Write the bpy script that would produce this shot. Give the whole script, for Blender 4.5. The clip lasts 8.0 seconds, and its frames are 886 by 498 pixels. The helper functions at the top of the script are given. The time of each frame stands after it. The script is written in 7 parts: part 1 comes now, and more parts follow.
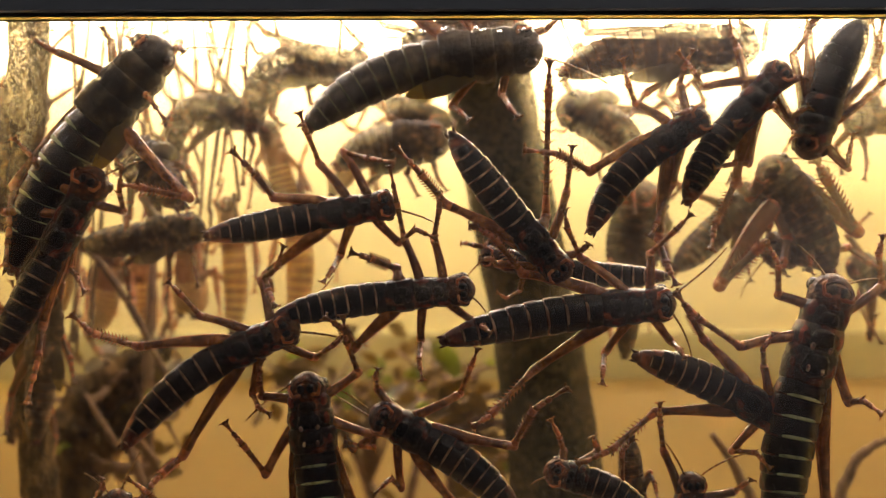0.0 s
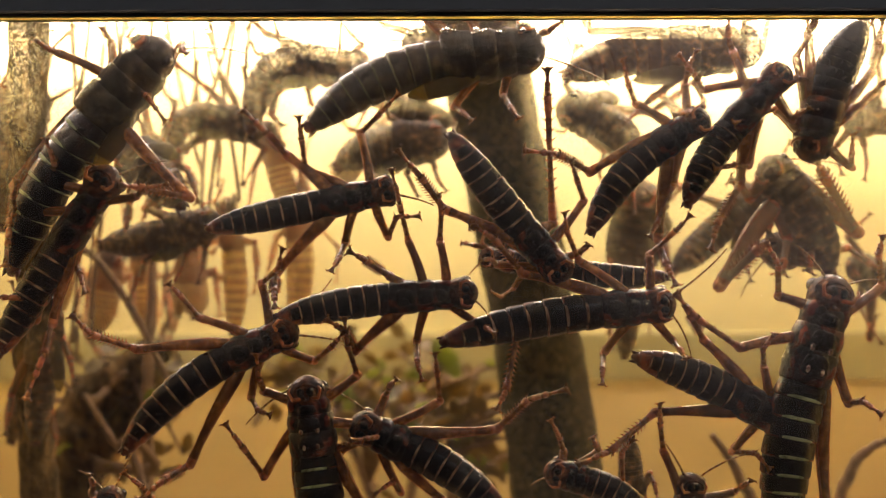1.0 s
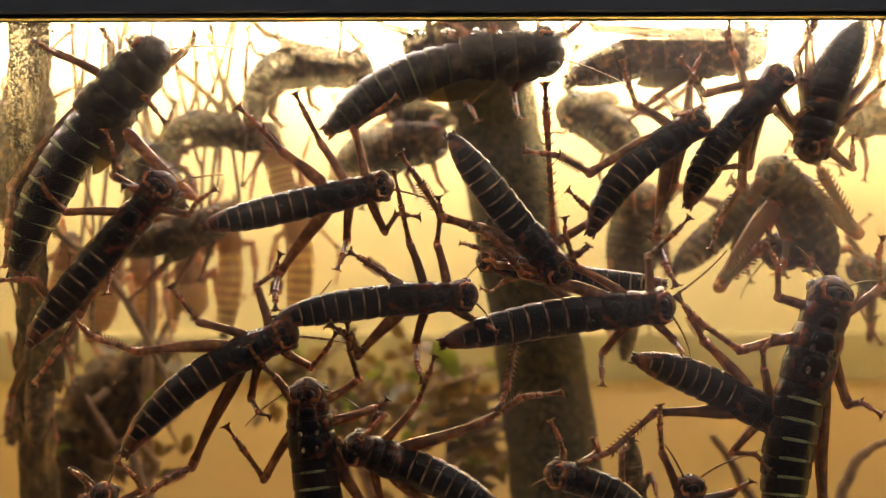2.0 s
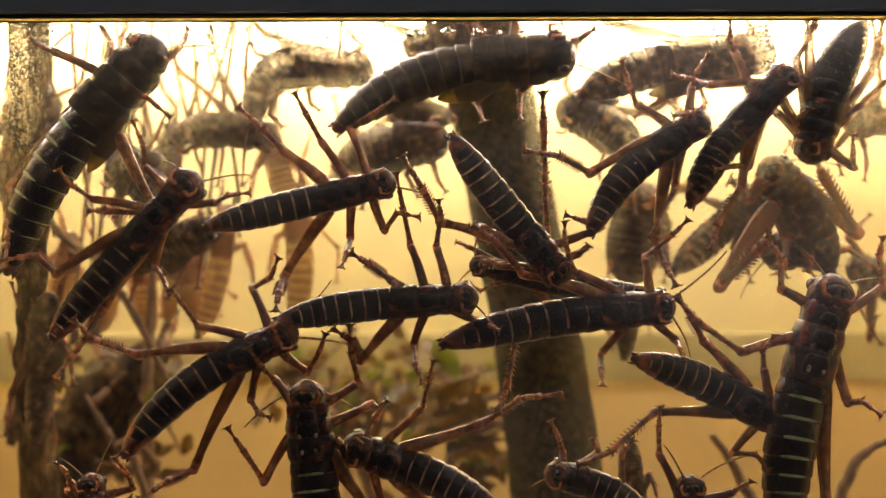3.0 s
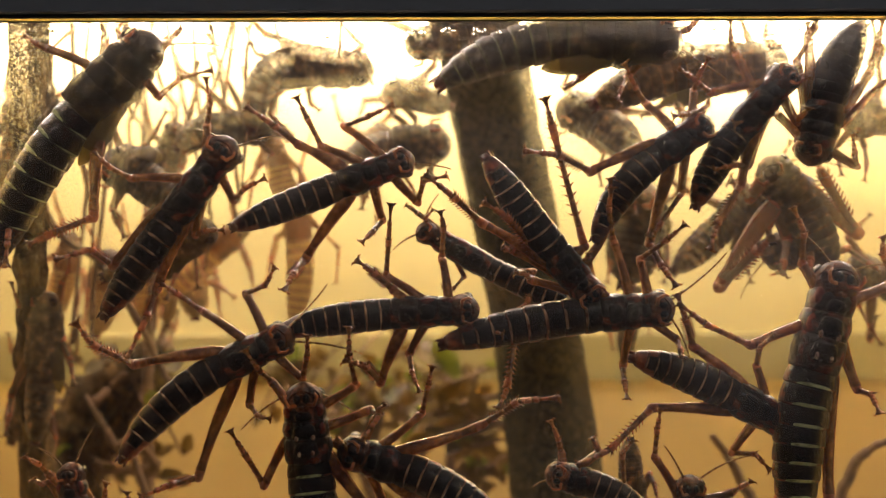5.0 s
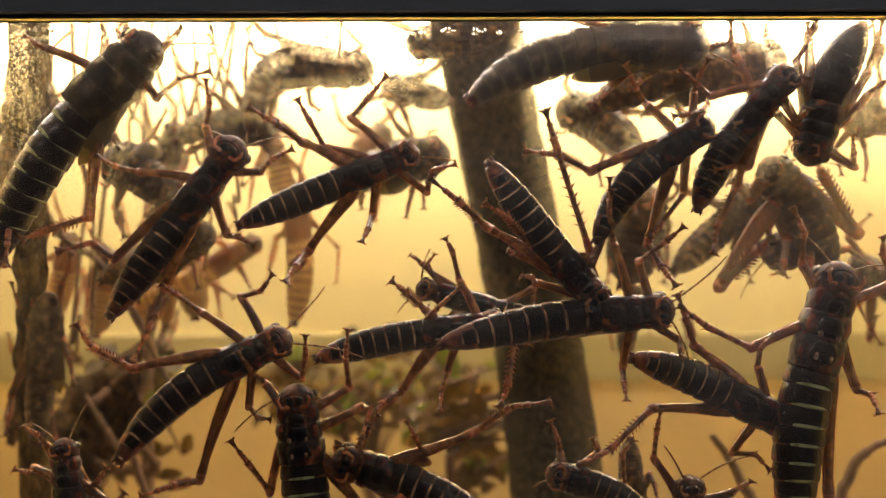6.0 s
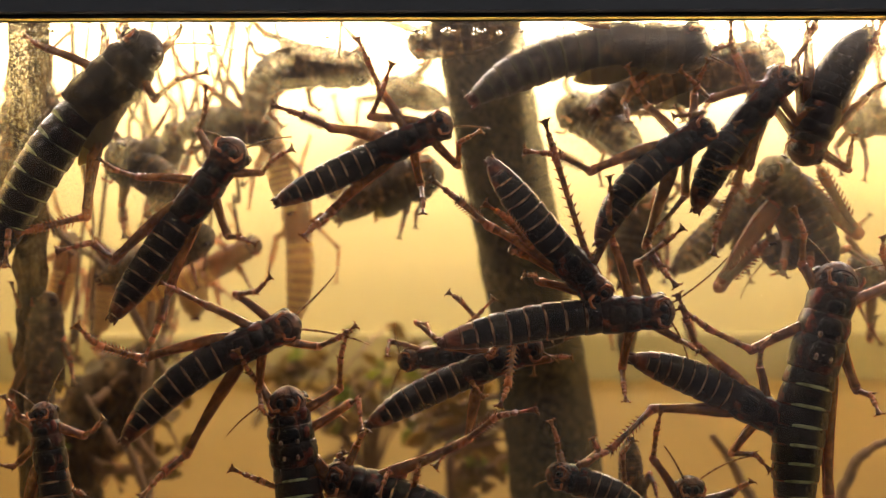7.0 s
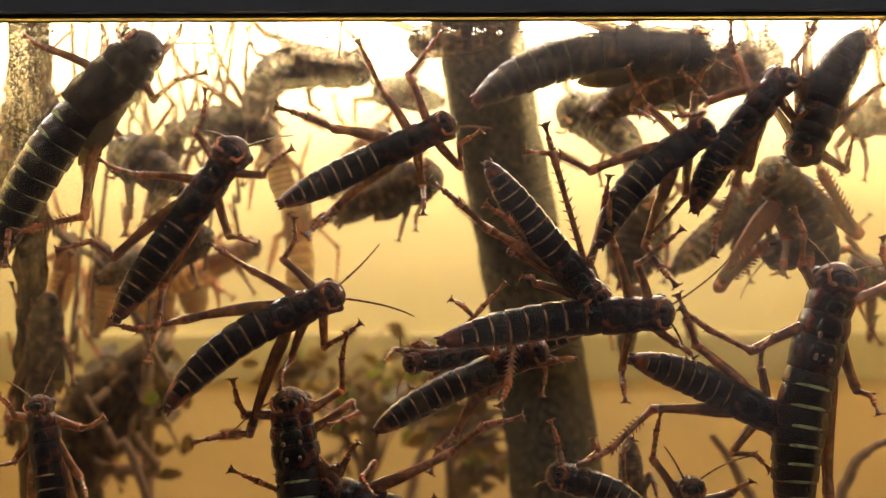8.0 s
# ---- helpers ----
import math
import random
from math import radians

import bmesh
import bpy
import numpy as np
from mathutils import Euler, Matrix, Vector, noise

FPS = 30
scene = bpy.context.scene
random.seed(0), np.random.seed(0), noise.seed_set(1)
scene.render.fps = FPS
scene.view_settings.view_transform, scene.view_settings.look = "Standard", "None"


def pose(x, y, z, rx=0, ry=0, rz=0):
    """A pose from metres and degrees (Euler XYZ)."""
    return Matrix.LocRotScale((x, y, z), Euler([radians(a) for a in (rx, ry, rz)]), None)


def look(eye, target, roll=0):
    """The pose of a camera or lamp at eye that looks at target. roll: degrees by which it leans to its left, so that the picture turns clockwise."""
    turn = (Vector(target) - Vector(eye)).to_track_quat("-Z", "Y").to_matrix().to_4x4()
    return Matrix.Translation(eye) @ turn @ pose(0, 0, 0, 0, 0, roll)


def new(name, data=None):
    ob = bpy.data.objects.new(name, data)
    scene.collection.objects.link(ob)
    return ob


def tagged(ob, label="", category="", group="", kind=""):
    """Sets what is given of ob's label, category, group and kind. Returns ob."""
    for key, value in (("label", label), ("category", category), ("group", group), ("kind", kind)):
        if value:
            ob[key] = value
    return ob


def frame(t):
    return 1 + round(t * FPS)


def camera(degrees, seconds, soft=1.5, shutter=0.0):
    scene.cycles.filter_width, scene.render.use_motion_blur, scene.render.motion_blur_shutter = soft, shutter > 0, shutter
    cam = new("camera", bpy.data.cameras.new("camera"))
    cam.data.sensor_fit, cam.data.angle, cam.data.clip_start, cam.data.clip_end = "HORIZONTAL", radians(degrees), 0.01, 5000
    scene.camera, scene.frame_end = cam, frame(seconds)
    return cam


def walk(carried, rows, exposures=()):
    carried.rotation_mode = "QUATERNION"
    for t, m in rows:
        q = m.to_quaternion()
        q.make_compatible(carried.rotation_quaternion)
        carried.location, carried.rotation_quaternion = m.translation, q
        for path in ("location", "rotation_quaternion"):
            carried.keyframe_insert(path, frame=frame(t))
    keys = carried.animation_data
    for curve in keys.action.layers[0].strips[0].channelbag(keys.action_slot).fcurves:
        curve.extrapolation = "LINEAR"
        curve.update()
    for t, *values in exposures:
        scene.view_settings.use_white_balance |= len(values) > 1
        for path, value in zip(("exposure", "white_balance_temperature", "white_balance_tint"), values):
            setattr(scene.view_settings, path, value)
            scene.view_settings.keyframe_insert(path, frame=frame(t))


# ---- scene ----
# ---------------------------------------------------------------- camera
cam = camera(40, 8.0, soft=1.2)
EYE = Vector((0.0, -0.32, 0.34))


def aim(pitch):
    """The tripod view into the tank, a hair off level."""
    return look(EYE, EYE + Vector((0, math.cos(radians(pitch)), math.sin(radians(pitch)))), -0.18)


walk(cam, [(0.0, aim(-0.062)), (0.8, aim(-0.048)), (1.3, aim(-0.02)), (1.8, aim(-0.006)), (3.0, aim(0)), (8.0, aim(0))])
cam.data.dof.use_dof = True
cam.data.dof.focus_distance = 0.335
cam.data.dof.aperture_fstop = 11.5

# ---------------------------------------------------------------- light
world = bpy.data.worlds.new("world")
world.use_nodes = True
world.node_tree.nodes["Background"].inputs[0].default_value = (0.5, 0.55, 0.6, 1)
world.node_tree.nodes["Background"].inputs[1].default_value = 0.02
scene.world = world
scene.view_settings.exposure = 0.0


def area_lamp(name, m, size_x, size_y, watts, colour):
    data = bpy.data.lights.new(name, "AREA")
    data.shape, data.size, data.size_y, data.energy, data.color = "RECTANGLE", size_x, size_y, watts, colour
    ob = new(name, data)
    ob.matrix_world = m
    return ob


BAR_Z = 0.34 + 402.5 / 2154 * 0.32            # lower edge of the top rail
TANK_W, TANK_D, TANK_H = 0.66, 0.40, 0.53      # inside of the tank
LAMP_Y = 0.380
area_lamp("tube_light", look((0, LAMP_Y, 0.490), (0, LAMP_Y + 0.10, 0.39)), 0.62, 0.02, 6.3, (1.0, 0.79, 0.81))
# added lamp, out of view, that rims the grasshoppers from behind
area_lamp("added_rim_light", look((0, 0.19, 0.500), (0, 0.07, 0.40)), 0.62, 0.03, 1.9, (1.0, 0.81, 0.72))
# room light that greys the rail; its place on the ceiling is assumed
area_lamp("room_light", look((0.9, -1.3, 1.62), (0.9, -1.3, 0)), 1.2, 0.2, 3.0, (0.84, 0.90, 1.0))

# ---------------------------------------------------------------- materials


def nodes_of(name):
    m = bpy.data.materials.new(name)
    m.use_nodes = True
    nt = m.node_tree
    return m, nt, nt.nodes["Principled BSDF"], nt.nodes["Material Output"]


def noise_node(nt, scale, detail=4.0, rough=0.55, space="Object", stretch=None):
    co = nt.nodes.new("ShaderNodeTexCoord")
    n = nt.nodes.new("ShaderNodeTexNoise")
    n.inputs["Scale"].default_value, n.inputs["Detail"].default_value, n.inputs["Roughness"].default_value = scale, detail, rough
    if stretch:
        mp = nt.nodes.new("ShaderNodeMapping")
        mp.inputs["Scale"].default_value = stretch
        nt.links.new(co.outputs[space], mp.inputs[0])
        nt.links.new(mp.outputs[0], n.inputs["Vector"])
    else:
        nt.links.new(co.outputs[space], n.inputs["Vector"])
    return n


def ramp(nt, source, stops):
    r = nt.nodes.new("ShaderNodeValToRGB")
    e = r.color_ramp.elements
    while len(e) < len(stops):
        e.new(0.5)
    for el, (p, c) in zip(e, stops):
        el.position, el.color = p, (*c, 1) if len(c) == 3 else c
    nt.links.new(source, r.inputs[0])
    return r


def bump(nt, bsdf, source, strength, distance):
    b = nt.nodes.new("ShaderNodeBump")
    b.inputs["Strength"].default_value, b.inputs["Distance"].default_value = strength, distance
    nt.links.new(source, b.inputs["Height"])
    nt.links.new(b.outputs[0], bsdf.inputs["Normal"])


def surface(name, stops, scale, rough=0.6, metal=0.0, bumps=(0.3, 0.0005), fine=None, stretch=None, through_light=0.0, glow_colour=(0.5, 0.2, 0.05), spec=0.5, vary=0.0, coat=0.0, fuzz=0.0):
    """A mottled surface: coarse colour variation, fine relief, and, for thin horn, some light let through."""
    m, nt, p, out = nodes_of(name)
    n = noise_node(nt, scale, 6, 0.6, "Object", stretch)
    r = ramp(nt, n.outputs["Fac"], stops)
    colour = r.outputs[0]
    if vary:
        info = nt.nodes.new("ShaderNodeObjectInfo")
        hsv = nt.nodes.new("ShaderNodeHueSaturation")
        mr = nt.nodes.new("ShaderNodeMapRange")
        mr.inputs["To Min"].default_value, mr.inputs["To Max"].default_value = 1 - vary, 1 + vary
        nt.links.new(info.outputs["Random"], mr.inputs["Value"])
        nt.links.new(mr.outputs[0], hsv.inputs["Value"])
        nt.links.new(colour, hsv.inputs["Color"])
        colour = hsv.outputs[0]
    nt.links.new(colour, p.inputs["Base Color"])
    p.inputs["Roughness"].default_value, p.inputs["Metallic"].default_value = rough, metal
    p.inputs["Specular IOR Level"].default_value = spec
    p.inputs["Coat Weight"].default_value, p.inputs["Coat Roughness"].default_value = coat, 0.17
    f = noise_node(nt, fine or scale * 5, 5, 0.6, "Object", stretch)
    rr = nt.nodes.new("ShaderNodeMapRange")
    rr.inputs["To Min"].default_value, rr.inputs["To Max"].default_value = max(0.05, rough - 0.12), min(1, rough + 0.12)
    nt.links.new(f.outputs["Fac"], rr.inputs["Value"])
    nt.links.new(rr.outputs[0], p.inputs["Roughness"])
    bump(nt, p, f.outputs["Fac"], *bumps)
    if through_light:
        tr = nt.nodes.new("ShaderNodeBsdfTranslucent")
        tr.inputs[0].default_value = (*glow_colour, 1)
        mix = nt.nodes.new("ShaderNodeMixShader")
        mix.inputs[0].default_value = through_light
        nt.links.new(p.outputs[0], mix.inputs[1])
        nt.links.new(tr.outputs[0], mix.inputs[2])
        nt.links.new(mix.outputs[0], out.inputs[0])
    if fuzz:
        p.inputs["Sheen Weight"].default_value = fuzz
        p.inputs["Sheen Roughness"].default_value = 0.22
        p.inputs["Sheen Tint"].default_value = (1.0, 0.55, 0.22, 1)
    return m


def glass_material():
    """Clear pane with fresnel gloss and a film of dried water spots and dust that catches the light."""
    m, nt, p, out = nodes_of("dusty_glass")
    nt.nodes.remove(p)
    clear = nt.nodes.new("ShaderNodeBsdfTransparent")
    gloss = nt.nodes.new("ShaderNodeBsdfGlossy")
    gloss.inputs["Roughness"].default_value = 0.04
    fr = nt.nodes.new("ShaderNodeFresnel")
    fr.inputs[0].default_value = 1.45
    pane = nt.nodes.new("ShaderNodeMixShader")
    nt.links.new(fr.outputs[0], pane.inputs[0])
    nt.links.new(clear.outputs[0], pane.inputs[1])
    nt.links.new(gloss.outputs[0], pane.inputs[2])
    film = nt.nodes.new("ShaderNodeBsdfTranslucent")
    film.inputs[0].default_value = (0.92, 0.90, 0.86, 1)
    dull = nt.nodes.new("ShaderNodeBsdfDiffuse")
    dull.inputs[0].default_value = (0.5, 0.5, 0.52, 1)
    grain = nt.nodes.new("ShaderNodeBsdfRefraction")           # dust sends most light on, a little aside
    grain.inputs["Color"].default_value = (0.98, 0.97, 0.97, 1)
    grain.inputs["Roughness"].default_value, grain.inputs["IOR"].default_value = 0.20, 1.33
    lit = nt.nodes.new("ShaderNodeMixShader")
    lit.inputs[0].default_value = 0.06
    nt.links.new(grain.outputs[0], lit.inputs[1])
    nt.links.new(film.outputs[0], lit.inputs[2])
    dust = nt.nodes.new("ShaderNodeMixShader")
    dust.inputs[0].default_value = 0.04
    nt.links.new(lit.outputs[0], dust.inputs[1])
    nt.links.new(dull.outputs[0], dust.inputs[2])
    fine = ramp(nt, noise_node(nt, 1800, 3, 0.7).outputs["Fac"], [(0.51, (0.01, 0.01, 0.01)), (0.55, (1, 1, 1))])
    broad = ramp(nt, noise_node(nt, 14, 4, 0.6).outputs["Fac"], [(0.3, (0.72, 0.72, 0.72)), (0.75, (1, 1, 1))])
    streak = ramp(nt, noise_node(nt, 60, 3, 0.6, "Object", (1.0, 1.0, 0.06)).outputs["Fac"], [(0.35, (0.8, 0.8, 0.8)), (0.7, (1, 1, 1))])
    a = nt.nodes.new("ShaderNodeMath"); a.operation = "MULTIPLY"
    b = nt.nodes.new("ShaderNodeMath"); b.operation = "MULTIPLY"
    c = nt.nodes.new("ShaderNodeMath"); c.operation = "MULTIPLY_ADD"
    c.inputs[2].default_value = DUST_FILM
    sep = nt.nodes.new("ShaderNodeSeparateXYZ")
    co = nt.nodes.new("ShaderNodeTexCoord")
    nt.links.new(co.outputs["Object"], sep.inputs[0])
    edge = nt.nodes.new("ShaderNodeMath"); edge.operation = "MULTIPLY_ADD"
    edge.inputs[1].default_value = 0.05
    nt.links.new(noise_node(nt, 22, 3, 0.6).outputs["Fac"], edge.inputs[0])
    nt.links.new(sep.outputs["Z"], edge.inputs[2])
    high = nt.nodes.new("ShaderNodeMapRange")                 # splashes dry thickest under the rail
    high.inputs["From Min"].default_value, high.inputs["From Max"].default_value = BAR_Z - 0.075, BAR_Z + 0.028
    high.inputs["To Min"].default_value, high.inputs["To Max"].default_value = DUST_GRAIN * 0.15, DUST_GRAIN
    nt.links.new(edge.outputs[0], high.inputs["Value"])
    nt.links.new(high.outputs[0], c.inputs[1])
    nt.links.new(fine.outputs[0], a.inputs[0]); nt.links.new(broad.outputs[0], a.inputs[1])
    nt.links.new(a.outputs[0], b.inputs[0]); nt.links.new(streak.outputs[0], b.inputs[1])
    nt.links.new(b.outputs[0], c.inputs[0])
    line = nt.nodes.new("ShaderNodeMath"); line.operation = "COMPARE"       # dried water line a little under the rail
    line.inputs[1].default_value, line.inputs[2].default_value = BAR_Z - 0.0040, 0.00022
    nt.links.new(sep.outputs["Z"], line.inputs[0])
    faint = nt.nodes.new("ShaderNodeMath"); faint.operation = "MULTIPLY_ADD"
    nt.links.new(line.outputs[0], faint.inputs[0])
    nt.links.new(ramp(nt, noise_node(nt, 30, 4, 0.7).outputs["Fac"], [(0.42, (0, 0, 0)), (0.62, (0.5, 0.5, 0.5))]).outputs[0], faint.inputs[1])
    nt.links.new(c.outputs[0], faint.inputs[2])
    mix = nt.nodes.new("ShaderNodeMixShader")
    nt.links.new(faint.outputs[0], mix.inputs[0])
    nt.links.new(pane.outputs[0], mix.inputs[1])
    nt.links.new(dust.outputs[0], mix.inputs[2])
    veil = nt.nodes.new("ShaderNodeBsdfTranslucent")            # haze painted into the pane to lift the blacks
    veil.inputs[0].default_value = (0.86, 0.9, 1.0, 1)
    all_over = nt.nodes.new("ShaderNodeMixShader")
    haze_slope = nt.nodes.new("ShaderNodeMapRange")                 # stronger to the right, standing in for a bluish reflection there
    haze_slope.inputs["From Min"].default_value, haze_slope.inputs["From Max"].default_value = 0.02, 0.10
    haze_slope.inputs["To Min"].default_value, haze_slope.inputs["To Max"].default_value = VEIL * 0.2, VEIL * 1.6
    patch = nt.nodes.new("ShaderNodeMath"); patch.operation = "MULTIPLY_ADD"
    patch.inputs[1].default_value = 0.06
    nt.links.new(noise_node(nt, 16, 4, 0.6).outputs["Fac"], patch.inputs[0])
    nt.links.new(sep.outputs["X"], patch.inputs[2])
    nt.links.new(patch.outputs[0], haze_slope.inputs["Value"])
    nt.links.new(haze_slope.outputs[0], all_over.inputs[0])
    nt.links.new(mix.outputs[0], all_over.inputs[1])
    nt.links.new(veil.outputs[0], all_over.inputs[2])
    nt.links.new(all_over.outputs[0], out.inputs[0])
    return m


DUST_GRAIN, DUST_FILM, VEIL = 0.52, 0.002, 0.0055

M = {}
M["horn"] = surface("black_horn", [(0.3, (0.004, 0.0035, 0.004)), (0.6, (0.007, 0.005, 0.005)), (0.78, (0.05, 0.016, 0.009))], 260, 0.30, bumps=(0.9, 0.0008), fine=600, vary=0.3, spec=0.12, coat=0.7, fuzz=0.12)
M["thorax"] = surface("mottled_horn", [(0.42, (0.005, 0.004, 0.004)), (0.52, (0.016, 0.006, 0.005)), (0.62, (0.10, 0.022, 0.013)), (0.78, (0.32, 0.10, 0.045))], 260, 0.34, bumps=(1.0, 0.0016), fine=480, vary=0.3, spec=0.15, coat=0.6, fuzz=0.12)
M["flank"] = surface("red_flank_horn", [(0.34, (0.016, 0.006, 0.005)), (0.52, (0.085, 0.020, 0.012)), (0.76, (0.30, 0.085, 0.038))], 300, 0.42, fine=1200, bumps=(0.7, 0.0007), coat=0.6, fuzz=0.15, spec=0.15)
M["coxa"] = surface("dark_red_horn", [(0.33, (0.022, 0.007, 0.006)), (0.54, (0.13, 0.022, 0.015)), (0.8, (0.32, 0.065, 0.035))], 200, 0.42, fine=700, bumps=(0.8, 0.0010), coat=0.5, spec=0.15, fuzz=0.12)
M["band"] = surface("pale_segment_edge", [(0.41, (0.08, 0.027, 0.016)), (0.61, (0.36, 0.23, 0.145))], 240, 0.5, fine=2000, spec=0.2)
M["band_green"] = surface("greenish_segment_edge", [(0.33, (0.10, 0.11, 0.05)), (0.55, (0.38, 0.43, 0.24))], 330, 0.5, fine=2000, spec=0.2)
M["leg"] = surface("brown_leg_horn", [(0.36, (0.016, 0.009, 0.006)), (0.5, (0.105, 0.042, 0.015)), (0.68, (0.42, 0.175, 0.055))], 420, 0.25, fine=1500, bumps=(0.7, 0.0006), through_light=0.17, glow_colour=(0.80, 0.36, 0.10), vary=0.45, coat=0.9, fuzz=0.25)
M["joint"] = surface("orange_joint_horn", [(0.3, (0.05, 0.013, 0.006)), (0.48, (0.32, 0.080, 0.022)), (0.70, (0.60, 0.21, 0.062))], 500, 0.32, fine=1500, bumps=(0.6, 0.0006), through_light=0.22, glow_colour=(0.7, 0.2, 0.05), vary=0.3, coat=0.8, fuzz=0.2)
M["face"] = surface("brown_face_horn", [(0.36, (0.014, 0.007, 0.005)), (0.52, (0.070, 0.024, 0.012)), (0.70, (0.27, 0.095, 0.042))], 460, 0.6, fine=800, bumps=(1.0, 0.0016), spec=0.1, fuzz=0.15, coat=0.3)
M["sternum"] = surface("pale_spotted_horn", [(0.42, (0.02, 0.012, 0.01)), (0.52, (0.16, 0.06, 0.04)), (0.68, (0.50, 0.42, 0.28))], 700, 0.4, fine=1500)
M["eye"] = surface("dark_eye", [(0.4, (0.012, 0.008, 0.006)), (0.7, (0.06, 0.03, 0.02))], 900, 0.16)
M["feeler"] = surface("feeler_horn", [(0.4, (0.05, 0.03, 0.012)), (0.7, (0.30, 0.18, 0.05))], 700, 0.45, through_light=0.2, glow_colour=(0.8, 0.5, 0.1), coat=0.8)
M["wing"] = surface("wing_bud", [(0.35, (0.02, 0.015, 0.008)), (0.7, (0.10, 0.07, 0.022))], 400, 0.45, bumps=(0.6, 0.0006), through_light=0.15, glow_colour=(0.7, 0.45, 0.08))
M["wing_tip"] = surface("wing_bud_tip", [(0.35, (0.06, 0.042, 0.012)), (0.7, (0.24, 0.17, 0.045))], 400, 0.4, bumps=(0.6, 0.0006), through_light=0.3, glow_colour=(0.8, 0.6, 0.14))
M["pale_horn"] = surface("tan_horn", [(0.35, (0.14, 0.078, 0.032)), (0.5, (0.40, 0.245, 0.095)), (0.72, (0.62, 0.42, 0.17))], 260, 0.45, fine=900, through_light=0.45, glow_colour=(0.85, 0.56, 0.28))
M["gold_band"] = surface("golden_segment_edge", [(0.35, (0.60, 0.38, 0.10)), (0.7, (0.85, 0.66, 0.22))], 260, 0.45, fine=900, through_light=0.6, glow_colour=(1.0, 0.86, 0.36))
M["grey_horn"] = surface("dull_brown_horn", [(0.38, (0.010, 0.007, 0.005)), (0.49, (0.040, 0.027, 0.014)), (0.58, (0.17, 0.105, 0.045)), (0.69, (0.46, 0.18, 0.055))], 420, 0.55, fine=900, bumps=(0.9, 0.0010), through_light=0.12, glow_colour=(0.88, 0.58, 0.26), spec=0.3, vary=0.4)
M["band_olive"] = surface("dull_olive_segment_edge", [(0.33, (0.02, 0.02, 0.008)), (0.55, (0.10, 0.10, 0.045))], 330, 0.5, fine=2000, spec=0.15)
M["olive_horn"] = surface("olive_brown_horn", [(0.40, (0.007, 0.006, 0.004)), (0.54, (0.024, 0.017, 0.009)), (0.68, (0.085, 0.055, 0.024)), (0.8, (0.2, 0.09, 0.035))], 230, 0.4, bumps=(1.0, 0.0014), fine=520, vary=0.2, spec=0.15, fuzz=0.12, coat=0.5)
M["dull_leg"] = surface("dull_brown_leg_horn", [(0.35, (0.018, 0.012, 0.007)), (0.55, (0.065, 0.036, 0.016)), (0.75, (0.24, 0.11, 0.04))], 300, 0.5, fine=1200, bumps=(0.7, 0.0008), through_light=0.24, glow_colour=(0.88, 0.52, 0.2), vary=0.3)
M["pale_leg"] = surface("light_brown_leg_horn", [(0.3, (0.12, 0.06, 0.03)), (0.6, (0.28, 0.14, 0.06)), (0.8, (0.45, 0.20, 0.08))], 300, 0.45, fine=1200, through_light=0.5, glow_colour=(0.85, 0.5, 0.2), vary=0.3)
M["bark"] = surface("bark", [(0.36, (0.018, 0.016, 0.007)), (0.5, (0.055, 0.045, 0.020)), (0.64, (0.17, 0.135, 0.06))], 620, 0.9, bumps=(1.0, 0.002), fine=1400, stretch=(1, 1, 0.75), spec=0.1)
M["brown_bark"] = surface("brown_bark", [(0.36, (0.030, 0.020, 0.009)), (0.5, (0.085, 0.056, 0.022)), (0.66, (0.22, 0.14, 0.055))], 200, 0.9, bumps=(1.0, 0.003), fine=520, stretch=(1, 1, 0.6), spec=0.1)
M["twig"] = surface("twig_bark", [(0.3, (0.09, 0.055, 0.03)), (0.6, (0.20, 0.12, 0.06)), (0.8, (0.34, 0.2, 0.08))], 200, 0.85, bumps=(0.7, 0.001), fine=700)
M["leaf"] = surface("green_leaf", [(0.3, (0.04, 0.065, 0.012)), (0.6, (0.10, 0.14, 0.02)), (0.85, (0.2, 0.22, 0.04))], 120, 0.5, fine=600, through_light=0.4, glow_colour=(0.46, 0.50, 0.08), vary=0.4)
M["dry_leaf"] = surface("dry_leaf", [(0.3, (0.04, 0.031, 0.012)), (0.6, (0.10, 0.074, 0.026)), (0.85, (0.27, 0.17, 0.05))], 120, 0.7, fine=600, through_light=0.3, glow_colour=(0.52, 0.36, 0.09), vary=0.5)
M["panel"] = surface("cream_back_panel", [(0.3, (0.52, 0.455, 0.175)), (0.7, (0.60, 0.53, 0.22))], 7, 0.42, bumps=(0.05, 0.0004), fine=60, stretch=(0.25, 1, 1.5), spec=0.5)
M["batten"] = surface("olive_wood", [(0.3, (0.26, 0.225, 0.075)), (0.7, (0.34, 0.29, 0.105))], 9, 0.5, bumps=(0.1, 0.0005), fine=80, stretch=(0.2, 1, 1))
M["board"] = surface("tan_board", [(0.3, (0.44, 0.325, 0.105)), (0.7, (0.52, 0.39, 0.135))], 6, 0.5, bumps=(0.06, 0.0005), fine=60, stretch=(0.3, 1, 1.5))
M["substrate"] = surface("sandy_substrate", [(0.3, (0.22, 0.15, 0.08)), (0.7, (0.40, 0.29, 0.16))], 60, 0.9, bumps=(0.8, 0.002), fine=500)
M["frame"] = surface("grey_frame_paint", [(0.3, (0.48, 0.45, 0.43)), (0.7, (0.54, 0.51, 0.49))], 30, 0.5, bumps=(0.08, 0.0002), fine=900)
M["gasket"] = surface("black_rubber", [(0.3, (0.05, 0.043, 0.038)), (0.7, (0.07, 0.06, 0.052))], 80, 0.7, fine=600)
